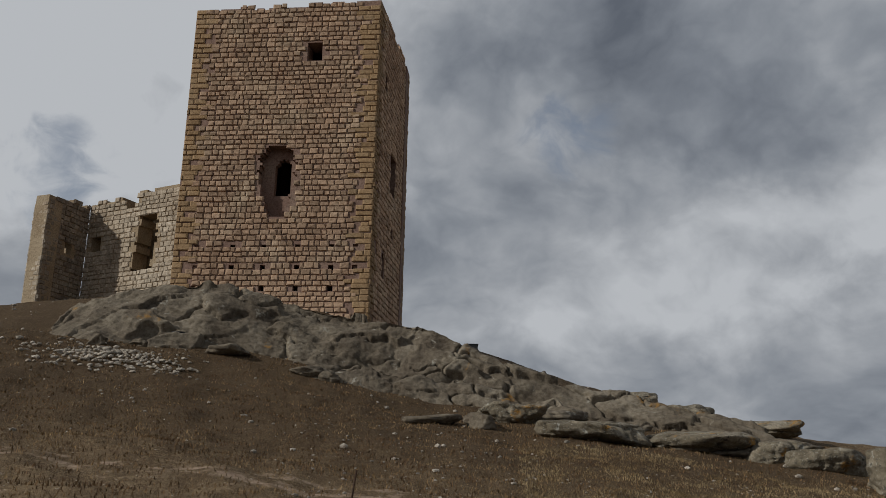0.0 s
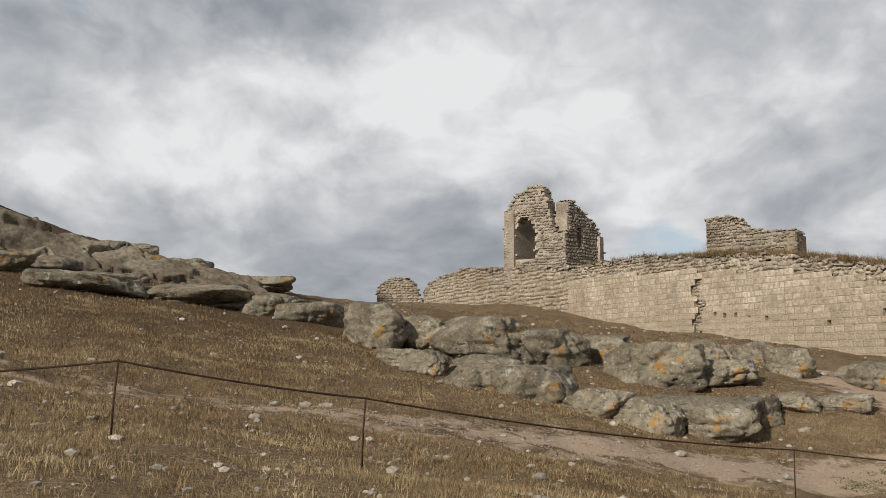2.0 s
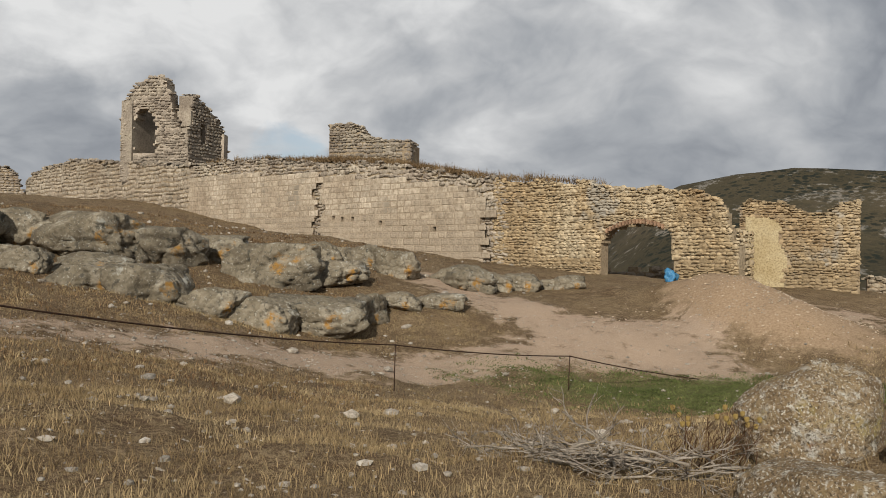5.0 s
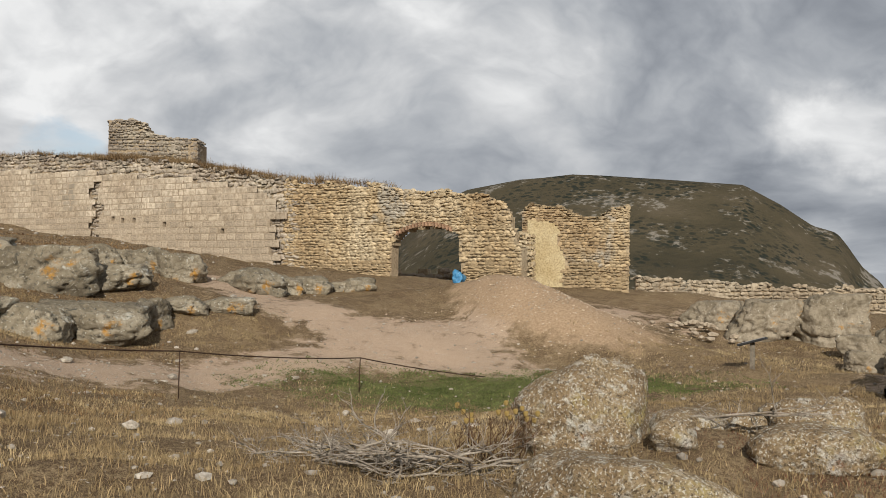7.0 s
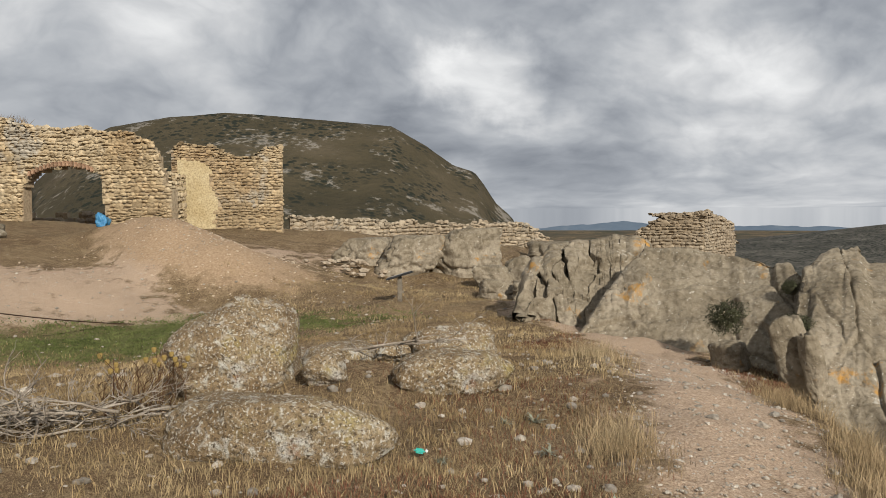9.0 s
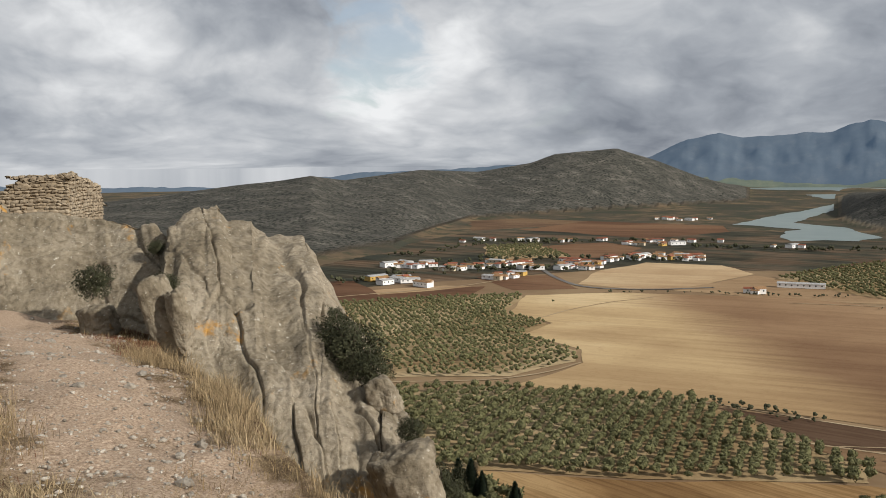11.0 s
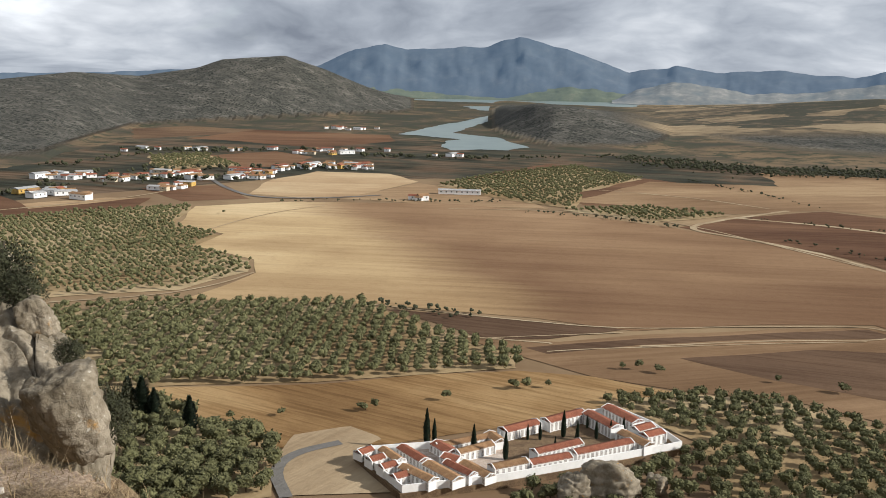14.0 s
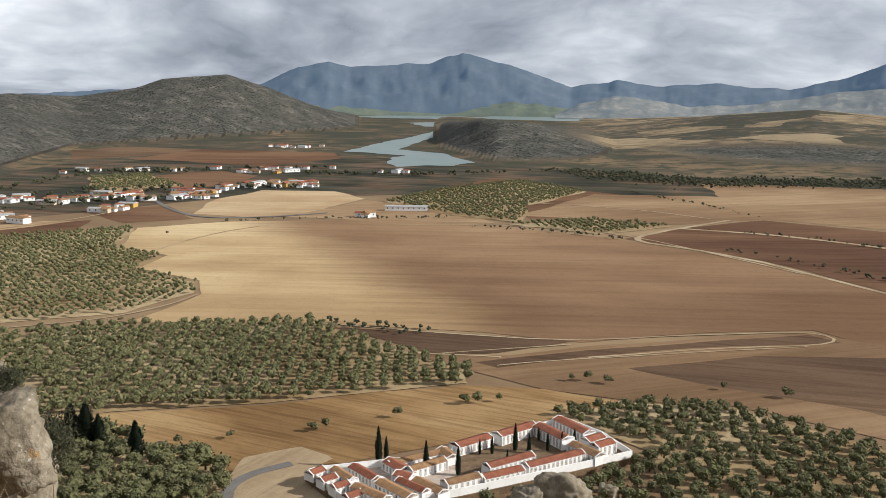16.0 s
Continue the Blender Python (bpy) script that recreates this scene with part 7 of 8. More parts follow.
def inside(p, ring):
    c = False
    for i in range(len(ring)):
        a, b = ring[i], ring[i - 1]
        if (a.y > p.y) != (b.y > p.y) and p.x < (b.x - a.x) * (p.y - a.y) / (b.y - a.y) + a.x:
            c = not c
    return c


def grove_places(corners, step, turn, seed, jitter=0.4, drop=0.05):
    rng = random.Random(seed)
    ring = [down(a, e) for a, e in corners]
    mid = sum(ring, Vector((0, 0))) / len(ring)
    reach = max((p - mid).length for p in ring)
    ca, sa = math.cos(radians(turn)), math.sin(radians(turn))
    n = int(reach / step) + 1
    out = []
    for i in range(-n, n + 1):
        for j in range(-n, n + 1):
            x, y = i * step, j * step * 0.92
            p = mid + Vector((x * ca - y * sa + rng.gauss(0, jitter), x * sa + y * ca + rng.gauss(0, jitter)))
            if rng.random() > drop and inside(p, ring):
                out.append((p.x, p.y, rng.uniform(0.85, 1.3), rng.uniform(0, 6.28)))
    return out


def grove(name, label, places, crowns, seed, z=VALLEY + 1.0, mat=None):
    rng = random.Random(seed)
    v, f = [], []
    for x, y, s, a in places:
        vs, fs = rng.choice(crowns)
        k, ca, sa = len(v), math.cos(a), math.sin(a)
        sz = s * rng.uniform(0.85, 1.15)
        v += [(x + s * (px * ca - py * sa), y + s * (px * sa + py * ca), z + pz * sz) for px, py, pz in vs]
        f += [tuple(k + i for i in t) for t in fs]
    return tagged(new(name, smooth_mesh(name, v, f, [mat or OLIVE], False)), label, "trees", kind="stuff")


grove("olive_grove", "close rows of grey green olive trees", [(x, y, q * 0.8, t) for x, y, q, t in grove_places(GROVE_B, 5.5, 33, 1)], CROWNS, 1)
grove("olive_grove", "sunlit rows of olive trees", [(x, y, q * 0.8, t) for x, y, q, t in grove_places(GROVE_A, 5.7, 20, 2)], FAR_CROWNS, 2)
grove("olive_grove", "dark far olive rows", [(x, y, q * 0.85, t) for x, y, q, t in grove_places(GROVE_E, 6.6, 50, 3)], FAR_CROWNS, 3)
grove("olive_grove", "narrow far olive grove", [(x, y, q * 0.8, t) for x, y, q, t in grove_places(GROVE_F, 6.0, 40, 4)], FAR_CROWNS, 4)
grove("olive_grove", "far olive rows by the village", [(x, y, q * 0.9, t) for x, y, q, t in grove_places(GROVE_G, 7.5, 15, 5)], FAR_CROWNS, 5)


def olive_tree():
    e = thing("olive_tree", "spreading grey green olive tree", "tree", (0, 0, 0), "olive trees by the burial ground")
    v, f = [], []
    tube(v, f, [(0, 0, -0.3), (0.1, 0, 0.6), (0.0, 0.15, 1.3)], 0.35, 0.2, 6)
    for a in (0.4, 2.4, 4.4):
        tube(v, f, [(0, 0.1, 1.0), (0.5 * math.cos(a), 0.5 * math.sin(a), 1.8), (1.0 * math.cos(a), 1.0 * math.sin(a), 2.5)], 0.16, 0.06, 5)
    part("trunk", smooth_mesh("trunk", v, f, [BARK]), e)
    vs, fs = clump_crown(random.Random(77), 2.5, 3.2, 1.0, 13, 22, 0.6)
    part("crown", smooth_mesh("crown", vs, fs, [OLIVE], False), e)
    return e


first = olive_tree()
spots = [(x, y, s * 0.74, a) for x, y, s, a in grove_places(GROVE_C, 5.0, 25, 6, 1.0, 0.10)] + [(x, y, s * 0.74, a) for x, y, s, a in grove_places(GROVE_H, 5.2, 25, 16, 1.2, 0.25)] + grove_places(GROVE_D, 5.2, 30, 7, 1.0, 0.1)
spots.sort(key=lambda q: math.hypot(q[0], q[1]))
first.matrix_basis = pose(*spots[0][:2], VALLEY + 1.2)
grove("olive_grove", "olive trees on the slope by the burial ground", spots[280:], CROWNS, 17)
for x, y, s, a in spots[1:280]:
    copy_thing(first, pose(x, y, VALLEY + 1.2, 0, 0, math.degrees(a)) @ Matrix.Diagonal((s, s, s, 1)))

# bushes in the dry meadow and along the field edges, tree belts in the middle distance
EDGE = random.Random(41)
lone = [(*down(a, e), EDGE.uniform(0.5, 0.9), EDGE.uniform(0, 6)) for a, e in
        ((132.0, -20.9), (135.2, -20.8), (140.4, -20.7), (141.2, -20.6), (145.8, -20.0), (150.2, -19.2), (151.0, -19.1), (152.4, -19.0), (159.3, -17.6), (158.0, -17.5), (157.0, -17.55), (166.3, -17.4), (170, -17.5), (124.6, -13.6), (131.9, -8.5), (129.0, -13.5))]
grove("field_bushes", "scattered dark green bushes at field edges", lone, CROWNS, 8)


def belt(name, label, lines, n, seed, spread=6.0, s0=0.8, s1=1.8):
    rng = random.Random(seed)
    pts = []
    for line in lines:
        ps = [down(a, e) for a, e in line]
        for _ in range(n):
            t = rng.random() * (len(ps) - 1)
            i = int(t)
            p = ps[i].lerp(ps[i + 1], t - i)
            pts.append((p.x + rng.gauss(0, spread), p.y + rng.gauss(0, spread), rng.uniform(s0, s1), rng.uniform(0, 6)))
    return grove(name, label, pts, FAR_CROWNS, seed, VALLEY + 0.5, SHRUB)


belt("river_woods", "dark belt of riverside trees", [[(156, -4.75), (160, -4.9), (164, -5.15), (170, -4.95), (180, -4.5)], [(158, -5.0), (164, -5.35), (172, -5.1), (180, -4.8)]], 620, 9, 20, 0.6, 1.3)
belt("hedgerow", "dark hedgerow bushes along field edges", [[(134, -7.85), (140, -7.72), (146, -7.75), (149, -7.7)], [(150, -8.2), (156, -8.5), (160, -8.8)], [(166, -9.2), (172, -9.9), (178, -10.8)], [(164, -8.0), (171, -8.25), (180, -8.9)], [(141, -14.2), (148, -14.75)], [(160, -5.9), (164, -6.5), (168, -7.2)]], 42, 10, 3.0, 0.3, 0.8)
belt("village_trees", "dark trees among the village houses", [[(118, -7.2), (124, -6.6), (130, -6.4), (134, -6.4)], [(124, -6.0), (132, -5.85), (141, -5.75)], [(122, -5.6), (128, -4.8), (134, -4.75)], [(140, -5.0), (146, -5.1), (152, -4.9)], [(126, -4.65), (134, -4.7), (142, -4.6)]], 60, 11, 10, 0.7, 1.9)


# ---- the burial ground ----
WHITE_WALL = surface("white_limewash", ((0.72, 0.71, 0.68), (0.80, 0.79, 0.77), (0.84, 0.83, 0.81)), 0.15, 0.9, 0.05, 9, dist=0.03, grime=0.12)
# stained white, with dark spots painted for the shade inside open niches
NICHES = surface("stained_niches_dark_openings", ((0.40, 0.37, 0.34), (0.55, 0.52, 0.49), (0.66, 0.64, 0.61)), 0.7, 0.8, 0.2, 6, dist=0.03, spots=[(2.6, 0.55, 0.60, (0.06, 0.055, 0.05))])
TILES_RED = surface("red_clay_roof_tiles", ((0.22, 0.075, 0.045), (0.29, 0.105, 0.06), (0.35, 0.14, 0.085)), 0.6, 0.85, 0.4, 10, dist=0.05, random_tint=0.15)
TILES_TAN = surface("weathered_tan_roof_tiles", ((0.22, 0.12, 0.06), (0.31, 0.18, 0.09), (0.38, 0.24, 0.13)), 0.6, 0.85, 0.4, 10, dist=0.05, random_tint=0.15)
PAVING = surface("pale_paving", ((0.42, 0.33, 0.27), (0.52, 0.43, 0.36), (0.62, 0.54, 0.47)), 0.3, 0.9, 0.1, 9, dist=0.03)
COURT = surface("brown_court_soil", ((0.13, 0.085, 0.05), (0.18, 0.12, 0.07), (0.23, 0.16, 0.09)), 0.3, 0.95, 0.2, 9, dist=0.05)
CO, CU, CV = Vector((169.8, -200.9)), Vector((-0.484, -0.875)), Vector((-0.875, 0.484))
CZ = VALLEY + 2.0


def cem(u, v):
    return CO + CU * u + CV * v




def box_part(name, sx, sy, sz, mat, parent, x=0.0, y=0.0, z=0.0, label=""):
    vs = [(x + a, y + b, z + c) for a, b, c in box_verts(0, 0, sz / 2, sx, sy, sz)]
    ob = new(name, smooth_mesh(name, vs, BOX_FACES, [mat], False))
    ob.parent = parent
    return tagged(ob, label)


def gable(name, sx, sy, rise, over, mat, parent, z, x=0.0, y=0.0, ribs=True):
    """A tiled gable roof along x, with ribs of round tiles down both slopes and a thick eave."""
    hx, hy = sx / 2 + over, sy / 2 + over
    v, f = [], []
    n = max(2, int(2 * hx / 0.7)) if ribs else 1
    for side in (-1, 1):
        for i in range(n):
            x0, x1 = -hx + 2 * hx * i / n, -hx + 2 * hx * (i + 1) / n
            xm, lift = (x0 + x1) / 2, (0.10 if ribs else 0.0)
            k = len(v)
            for xx, up in ((x0, 0.0), (xm, lift), (x1, 0.0)):
                v += [(x + xx, y + side * hy, z + up), (x + xx, y, z + rise + up)]
            for q in (0, 2):
                f.append((k + q, k + q + 2, k + q + 3, k + q + 1) if side < 0 else (k + q, k + q + 1, k + q + 3, k + q + 2))
        k = len(v)
        v += [(x - hx, y + side * hy, z - 0.15), (x + hx, y + side * hy, z - 0.15), (x + hx, y + side * hy, z), (x - hx, y + side * hy, z)]
        f.append((k, k + 1, k + 2, k + 3))
    for end in (-1, 1):
        k = len(v)
        v += [(x + end * hx, y - hy, z - 0.15), (x + end * hx, y + hy, z - 0.15), (x + end * hx, y + hy, z), (x + end * hx, y, z + rise), (x + end * hx, y - hy, z)]
        f.append((k, k + 1, k + 2, k + 3, k + 4))
    ob = new(name, smooth_mesh(name, v, f, [mat], False))
    ob.parent = parent
    return ob


def niche_block(u0, v0, u1, v1, width, height, tiles):
    a, b = cem(u0, v0), cem(u1, v1)
    m, d = (a + b) / 2, b - a
    length = d.length
    e = thing("niche_block", "white burial niche block under a clay tile roof", "tomb block", (0, 0, 0), "burial niche blocks")
    e.matrix_basis = pose(m.x, m.y, CZ, 0, 0, math.degrees(math.atan2(d.y, d.x)))
    body = box_part("wall", length, width, height, WHITE_WALL, e)
    # white piers and flat panels with painted dark openings along both long sides
    n = max(2, int(length / 1.6))
    for side in (-1, 1):
        for i in range(n):
            box_part("niche", 0.9, 0.05, height - 0.75, NICHES, body, -length / 2 + length * (i + 0.5) / n, side * (width / 2 + 0.02), 0.3)
    gable("roof", length, width, 0.8, 0.15, tiles, e, height)
    # whitewashed end gables stand proud of the tiles
    for end in (-1, 1):
        w, x = width / 2 + 0.25, end * length / 2
        vs = [(x + q, y, z) for q in (-0.15, 0.15) for y, z in ((-w, 0), (w, 0), (w, height + 0.12), (0, height + 1.05), (-w, height + 0.12))]
        fs = [(4, 3, 2, 1, 0), (5, 6, 7, 8, 9)] + [(i, (i + 1) % 5, (i + 1) % 5 + 5, i + 5) for i in range(5)]
        ob = new("end_gable", smooth_mesh("end_gable", vs, fs, [WHITE_WALL], False))
        ob.parent = e


# ends of the roof ridges along and across the burial ground, width, tile tone
WEST_BLOCKS = [(-2.9, 11.1, 2, 9.3, 3.4, 1), (-2, 17.3, 2.9, 16.3, 3.4, 1), (-1, 23.6, 3.9, 22.8, 3.4, 1), (-0, 30, 4.9, 29.1, 3.4, 1), (4.7, 11.4, 6.1, 21.7, 3.2, 2), (4.9, 25.4, 8.8, 37.4, 3.6, 2), (10.6, 11.6, 12.6, 23.7, 3.6, 1), (12.5, 25.7, 15.4, 39.2, 4, 2), (17.3, 27.8, 20.2, 38.6, 3, 1), (22.2, 28.8, 24.5, 40.5, 3.6, 2), (21.1, 13.5, 22.3, 22.2, 4.4, 1), (18.7, 23.4, 21.5, 28.4, 4, 1), (20.2, 15.4, 39, 14.5, 3.6, 2), (39.1, 13.6, 38.9, 20.9, 4, 2), (23, 23, 35.6, 21.2, 3.6, 2)]
EAST_BLOCKS = [(43.6, 14, 57, 12.1, 4.6, 1), (59.5, 13.2, 75.1, 10.8, 4.6, 1), (76, 12.8, 76.6, 27.5, 4.6, 1), (86, 9.7, 86.5, 25.5, 4.6, 1), (80.9, 30.4, 88.3, 29.4, 4, 1), (80.1, 35.9, 87.5, 35.3, 4, 1), (76.5, 29.9, 77.7, 42, 4.2, 2), (43.2, 32.7, 59.9, 31.4, 3.8, 1), (26.5, 37.4, 37.6, 37.3, 3.8, 2), (38.2, 38, 51.7, 38.3, 3.8, 1), (53.4, 37.6, 74.2, 37.2, 3.8, 1)]
for i, (u0, v0, u1, v1, wide, tone) in enumerate(WEST_BLOCKS + EAST_BLOCKS):
    niche_block(u0, v0, u1, v1, wide, 2.3 + 0.25 * (i % 3) + (0.7 if i >= len(WEST_BLOCKS) else 0.0), TILES_RED if tone == 1 else TILES_TAN)

YARD = [(-1.6, 7.8), (0.4, 35.6), (25.9, 39.7), (29.9, 40.2), (69.3, 41.7), (89.8, 42), (92.2, 24.7), (89.7, 8.2), (44.3, 11.9), (40.9, 16.3), (17.2, 11.1), (1.6, 7.4)]
yard = thing("burial_ground_wall", "whitewashed wall round the burial ground", "wall", (0, 0, 0))
for (u0, v0), (u1, v1) in zip(YARD, YARD[1:] + YARD[:1]):
    a, b = cem(u0, v0), cem(u1, v1)
    m, d = (a + b) / 2, b - a
    run = box_part("wall_run", d.length + 0.3, 0.4, 2.5, WHITE_WALL, yard)
    run.matrix_basis = pose(m.x, m.y, CZ - 0.3, 0, 0, math.degrees(math.atan2(d.y, d.x)))
for nm, lab, mat, quad, dz in (("paving", "pale paved paths between the tombs", PAVING, YARD[:4] + YARD[8:], 0.05), ("court", "brown planted court among the tombs", COURT, YARD[3:9], 0.06)):
    vs = [(*cem(u, v), CZ + dz) for u, v in quad]
    tagged(new(nm, smooth_mesh(nm, [tuple(v) for v in vs], [tuple(range(len(vs)))], [mat], False)), lab, "paving", kind="structure")
# the plinth on which it all stands
mid_u, mid_v = sum(q[0] for q in YARD) / len(YARD), sum(q[1] for q in YARD) / len(YARD)
rim = [(u + 0.02 * (u - mid_u), v + 0.04 * (v - mid_v)) for u, v in YARD]
vs = [(*cem(u, v), z) for z in (VALLEY - 2, CZ) for u, v in rim]
q = len(rim)
tagged(new("terrace", smooth_mesh("terrace", [tuple(v) for v in vs], [tuple(range(q, 2 * q))] + [(i, (i + 1) % q, (i + 1) % q + q, i + q) for i in range(q)], [COURT], False)), "levelled earth terrace", "ground", kind="structure")


def cypress():
    e = thing("cypress", "slim dark cypress tree", "tree", (0, 0, 0), "cypresses in the burial ground")
    rng = random.Random(88)
    v, f = [], []
    tube(v, f, [(0, 0, -0.2), (0, 0, 1.0), (0, 0, 5.0)], 0.16, 0.06, 6)
    part("trunk", smooth_mesh("trunk", v, f, [BARK]), e)
    v, f = [], []
    for i in range(620):
        h = rng.random()
        r = 0.75 * (math.sin(math.pi * min(1, 0.12 + h * 0.95)) ** 0.6) * (1 - 0.55 * h) * rng.uniform(0.6, 1.1)
        a = rng.uniform(0, 6.28)
        p = Vector((r * math.cos(a), r * math.sin(a), 0.3 + 7.4 * h))
        t = Vector((math.cos(a) * 0.3, math.sin(a) * 0.3, 1)).normalized() * rng.uniform(0.3, 0.7)
        s = Vector((-math.sin(a), math.cos(a), 0)) * rng.uniform(0.12, 0.25)
        k = len(v)
        v += [tuple(p - s), tuple(p + s), tuple(p + t)]
        f.append((k, k + 1, k + 2))
    tube(v, f, [(0, 0, 0.4), (0, 0, 2.0), (0, 0, 4.5), (0, 0, 7.4)], 0.5, 0.08, 7)
    part("crown", smooth_mesh("crown", v, f, [CYPRESS], False), e)
    return e


cyp = cypress()
places = [(144.6, -23.0, 1.1), (145.1, -22.9, 0.75), (147.7, -23.4, 0.85), (149.8, -23.75, 0.85), (151.2, -22.5, 0.5), (152.0, -22.45, 0.55), (153.5, -22.2, 0.85), (154.4, -22.3, 0.6), (154.3, -22.8, 0.5), (155.6, -22.15, 0.6),
          (156.5, -21.95, 0.55), (155.0, -21.55, 0.45), (153.0, -22.95, 0.4), (157.3, -21.8, 0.6)]
for i, (a, e, s) in enumerate(places):
    p = down(a, e)
    m = pose(p.x, p.y, CZ, 0, 0, i * 50) @ Matrix.Diagonal((s * 1.5, s * 1.5, s * 1.3, 1))
    if i:
        copy_thing(cyp, m)
    else:
        first_m = m
cyp.matrix_basis = first_m

# conifers and a street lamp by the access road
for a, e, s in ((125.9, -20.3, 1.15), (126.7, -20.45, 1.2), (127.4, -20.6, 0.9), (129.5, -21.6, 1.05)):
    p = down(a, e)
    t = copy_thing(cyp, pose(p.x, p.y, VALLEY + 1, 0, 0, a * 9) @ Matrix.Diagonal((2.1, 2.1, 1.0, 1)) @ Matrix.Diagonal((s, s, s, 1)))
    tagged(t, "broad dark conifer below the cliff", "tree", "conifers below the cliff")

# rock outcrop before the burial ground
for i, (a, e, w, h) in enumerate(((156.7, -25.3, 13, 10), (154.4, -25.6, 9, 7), (159.6, -24.6, 5, 4))):
    p = down(a, e)
    r = rock(p.x, p.y, w, h, 500 + i, CLIFF_ROCK, z=VALLEY + 1.0, label="pale grey crag standing before the burial ground", name="crag", group="crags in the valley", detail=5)


# ---- village ----
HOUSE_TINTS = [WHITE_WALL] * 14 + [surface("cream_wall", ((0.55, 0.47, 0.34), (0.62, 0.54, 0.40), (0.68, 0.60, 0.46)), 0.2, 0.9, 0.1, 9, dist=0.03),
               surface("ochre_wall", ((0.50, 0.32, 0.08), (0.58, 0.38, 0.11), (0.62, 0.43, 0.16)), 0.2, 0.9, 0.1, 9, dist=0.03)]
GREY_ROOF = surface("grey_sheet_roof", ((0.36, 0.36, 0.36), (0.44, 0.44, 0.44), (0.52, 0.52, 0.51)), 0.3, 0.7, 0.1, 9, dist=0.03)
WINDOW_DARK = surface("dark_window", ((0.02, 0.022, 0.025), (0.03, 0.032, 0.035), (0.045, 0.045, 0.05)), 1.0, 0.3, 0.0, 4, dist=0.01)


def house(p, ln, w, h, turn, wall, tiles, shed, rng):
    nm = "warehouse" if shed else "house"
    e = thing(nm, "long white farm building" if shed else "small village house with a tiled roof", "building", (0, 0, 0), "village buildings")
    e.matrix_basis = pose(p.x, p.y, VALLEY + 0.4, 0, 0, turn)
    body = box_part("wall", ln, w, h, wall, e)
    gable("roof", ln, w, h * (0.25 if shed else 0.35), 0.4, tiles, e, h, ribs=False)
    for i in range(max(1, int(ln / 4.5))):
        x = -ln / 2 + ln * (i + 0.5) / max(1, int(ln / 4.5))
        for s in (-1, 1):
            box_part("window", 1.1, 0.12, 1.3, WINDOW_DARK, body, x, s * (w / 2 + 0.03), h * 0.45)


VR = random.Random(55)
QUARTERS = [(120.8, 121.8, -7.2, -7.0, 3, 0), (121.2, 122.6, -7.35, -7.1, 1, 1), (123.4, 124.4, -7.55, -7.35, 2, 1), (122.0, 123.4, -7.2, -7.0, 6, 0), (121.6, 124.6, -6.3, -6.05, 12, 0), (122.4, 124.2, -6.35, -6.2, 2, 1), (124.4, 127.4, -6.5, -6.15, 14, 0),
            (127.8, 130.6, -6.3, -6.0, 20, 0), (127.6, 129.8, -7.1, -6.75, 10, 0), (130.0, 131.2, -6.5, -6.3, 2, 1), (132.2, 134.8, -6.45, -6.0, 24, 0), (134.6, 137, -5.95, -5.75, 8, 0), (136.4, 140.8, -5.85, -5.55, 40, 0),
            (136, 139.8, -4.95, -4.8, 9, 0), (144.6, 146.5, -5.0, -4.85, 3, 0), (138, 141.5, -3.42, -3.3, 12, 0), (126.2, 133, -4.75, -4.6, 8, 0), (134, 143, -4.75, -4.65, 8, 0), (143.5, 144.3, -7.75, -7.6, 3, 0)]
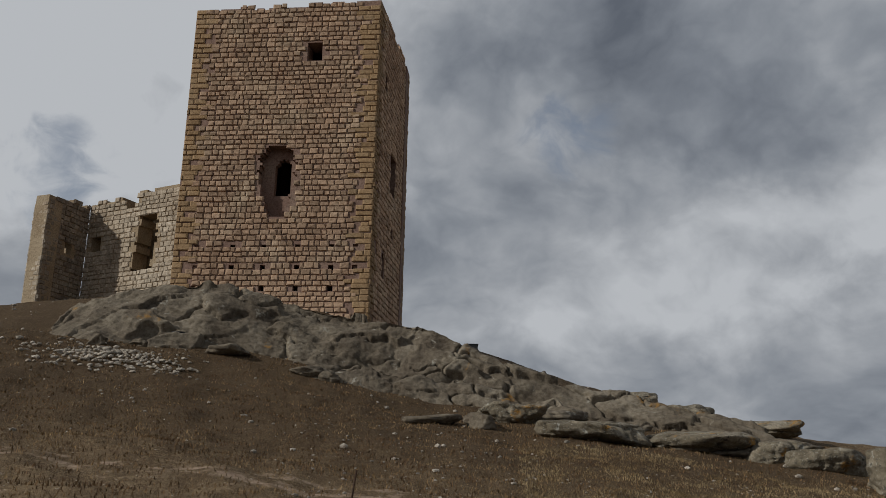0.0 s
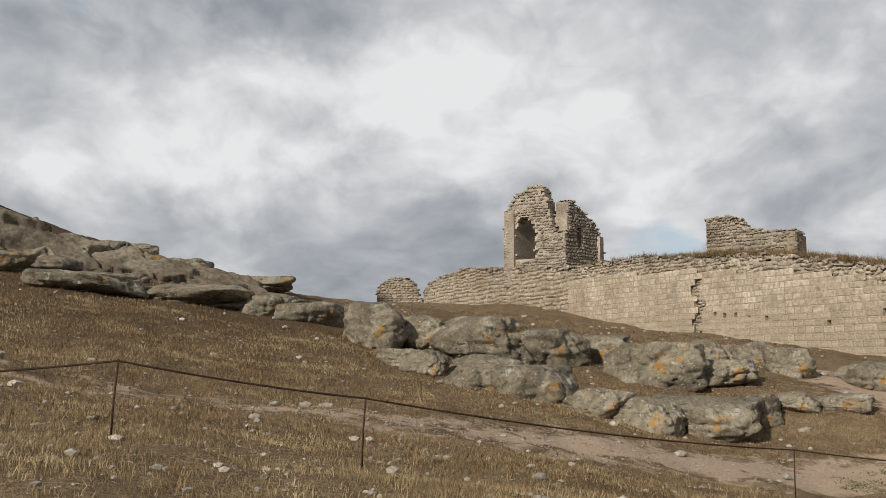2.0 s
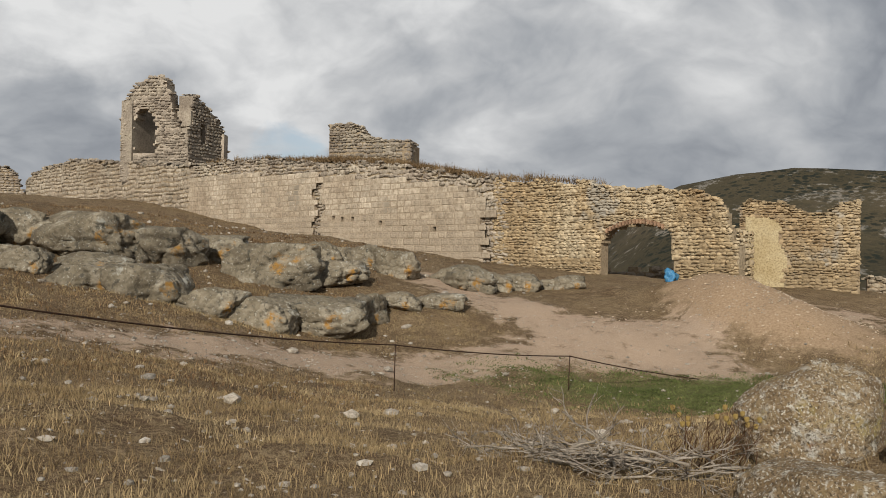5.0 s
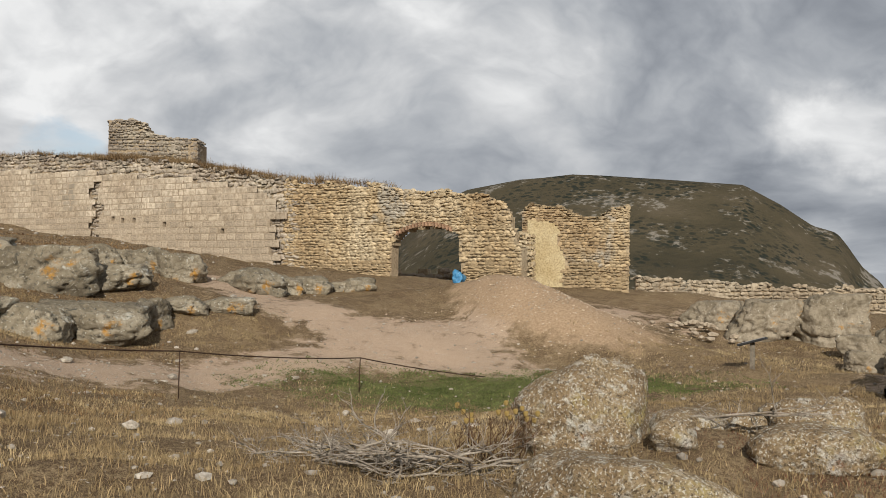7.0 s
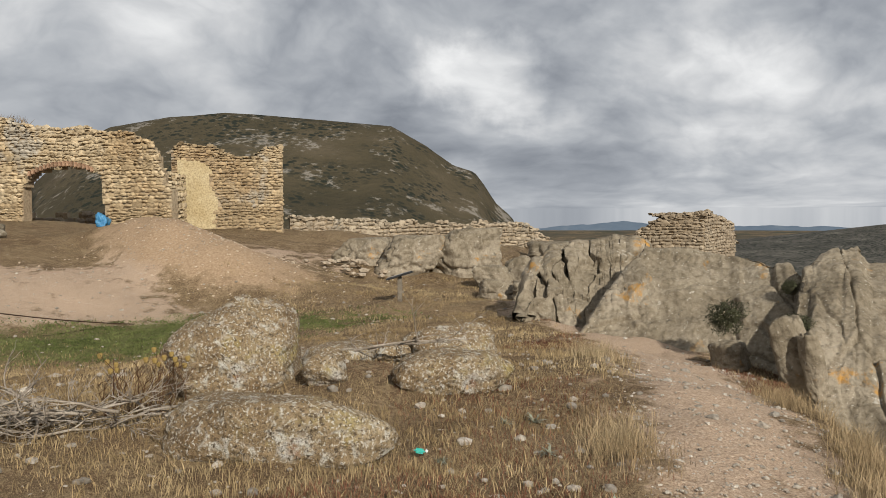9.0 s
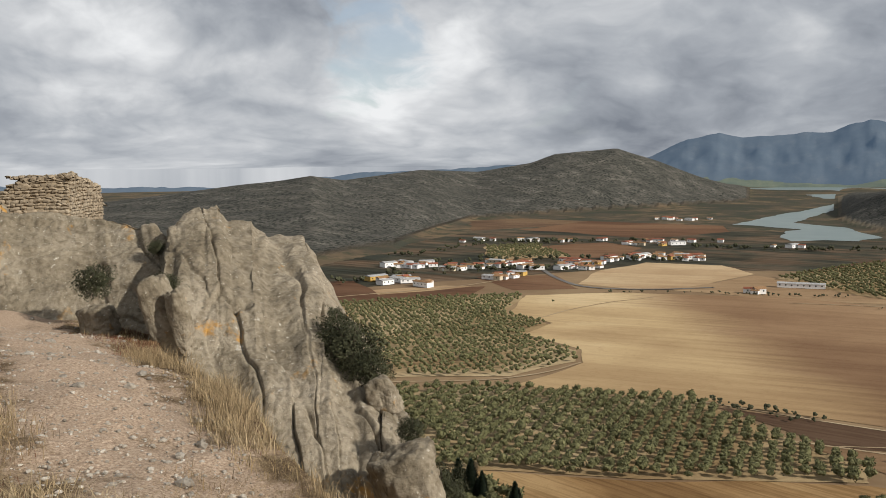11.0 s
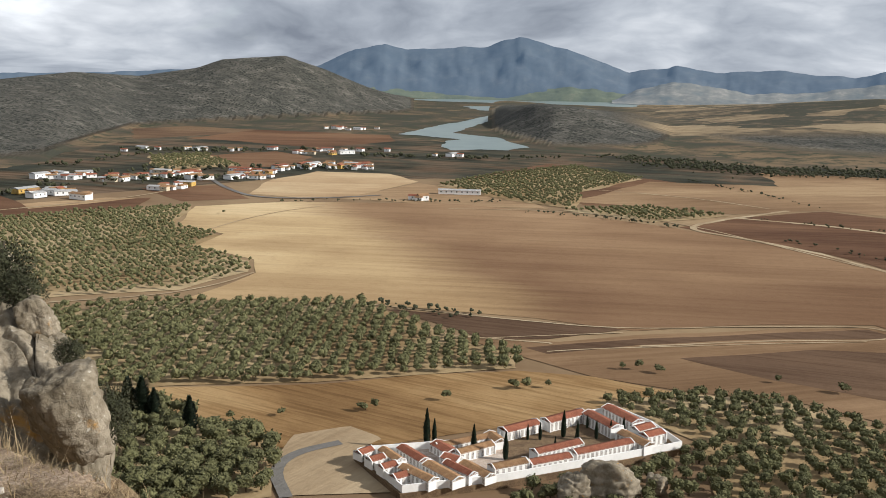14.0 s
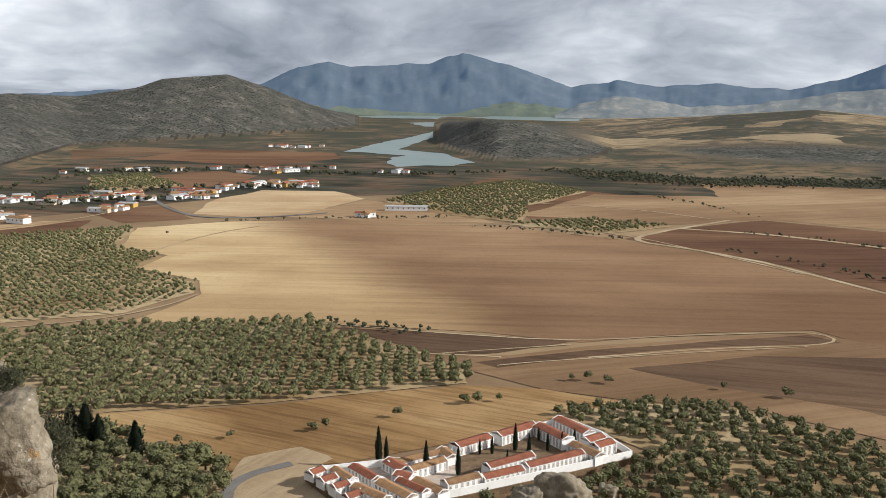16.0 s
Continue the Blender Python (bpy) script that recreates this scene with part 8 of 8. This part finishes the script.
for a0, a1, e0, e1, n, shed in QUARTERS:
    for i in range(n):
        p = down(VR.uniform(a0, a1), VR.uniform(e0, e1))
        big = shed or VR.random() < 0.15
        house(p, VR.uniform(14, 24) if big else VR.uniform(6, 11), VR.uniform(8, 11) if big else VR.uniform(5, 7), VR.uniform(3.6, 5.2) if big else VR.uniform(2.8, 4.6), VR.choice((10, 25, 100, 60)) + VR.uniform(-6, 6),
              VR.choice(HOUSE_TINTS) if not shed else WHITE_WALL, GREY_ROOF if big and VR.random() < 0.6 else VR.choice((TILES_RED, TILES_TAN, TILES_TAN)), bool(big), VR)
house(down(146.4, -7.25), 40, 8, 4.0, 30, WHITE_WALL, GREY_ROOF, True, VR)


# ---- shrubs on the cliff ----
def shrub(p, size, seed):
    e = thing("cliff_shrub", "dense dark evergreen shrub rooted in the cliff", "bush", tuple(p), "shrubs on the cliff")
    rng = random.Random(seed)
    for a in range(4):
        v, f = [], []
        d = Vector((rng.uniform(-0.5, 0.5), rng.uniform(-0.5, 0.5), 0.7))
        tube(v, f, [tuple(-d * size * 0.4), tuple(d * size * 0.2), tuple(d * size * 0.6)], 0.03 * size, 0.012 * size, 5)
        part("stem", smooth_mesh("stem", v, f, [BARK]), e).matrix_parent_inverse = Matrix.Identity(4)
    v, f = [], []
    for i in range(5200):
        d = Vector((rng.gauss(0, 1), rng.gauss(0, 1), rng.gauss(0, 1))).normalized()
        q = d * size * 0.5 * (0.45 + 0.55 * rng.random() ** 0.4) * (1 + 0.75 * noise.noise(d * 2.2 + Vector((seed, 0, 0))))
        q.z *= 0.9
        t1 = Vector((rng.gauss(0, 1), rng.gauss(0, 1), rng.gauss(0, 1))).normalized() * 0.03 * size
        t2 = d.cross(t1).normalized() * 0.012 * size
        k = len(v)
        v += [tuple(q - t1), tuple(q + t2), tuple(q + t1), tuple(q - t2)]
        f.append((k, k + 1, k + 2, k + 3))
    c = part("leaves", smooth_mesh("leaves", v, f, [SHRUB], False), e)
    c.matrix_parent_inverse = Matrix.Identity(4)


for i, (az, el, r, s) in enumerate(((118.6, -10.2, 16.2, 0.8), (119.4, -11.2, 15.8, 1.0), (120.4, -12.3, 15.4, 0.75), (118.2, -9.3, 17.2, 0.5), (124.9, -19.6, 12.9, 0.7), (104.4, -6.4, 17.0, 0.6), (108.2, -6.9, 16.6, 0.5), (107.7, -7.8, 16.2, 0.45), (107.9, -4.6, 18.4, 0.35), (123.0, -16.0, 13.4, 0.4))):
    shrub(Vector((0, 0, EYE)) + bearing(az, el) * r, s, 600 + i)
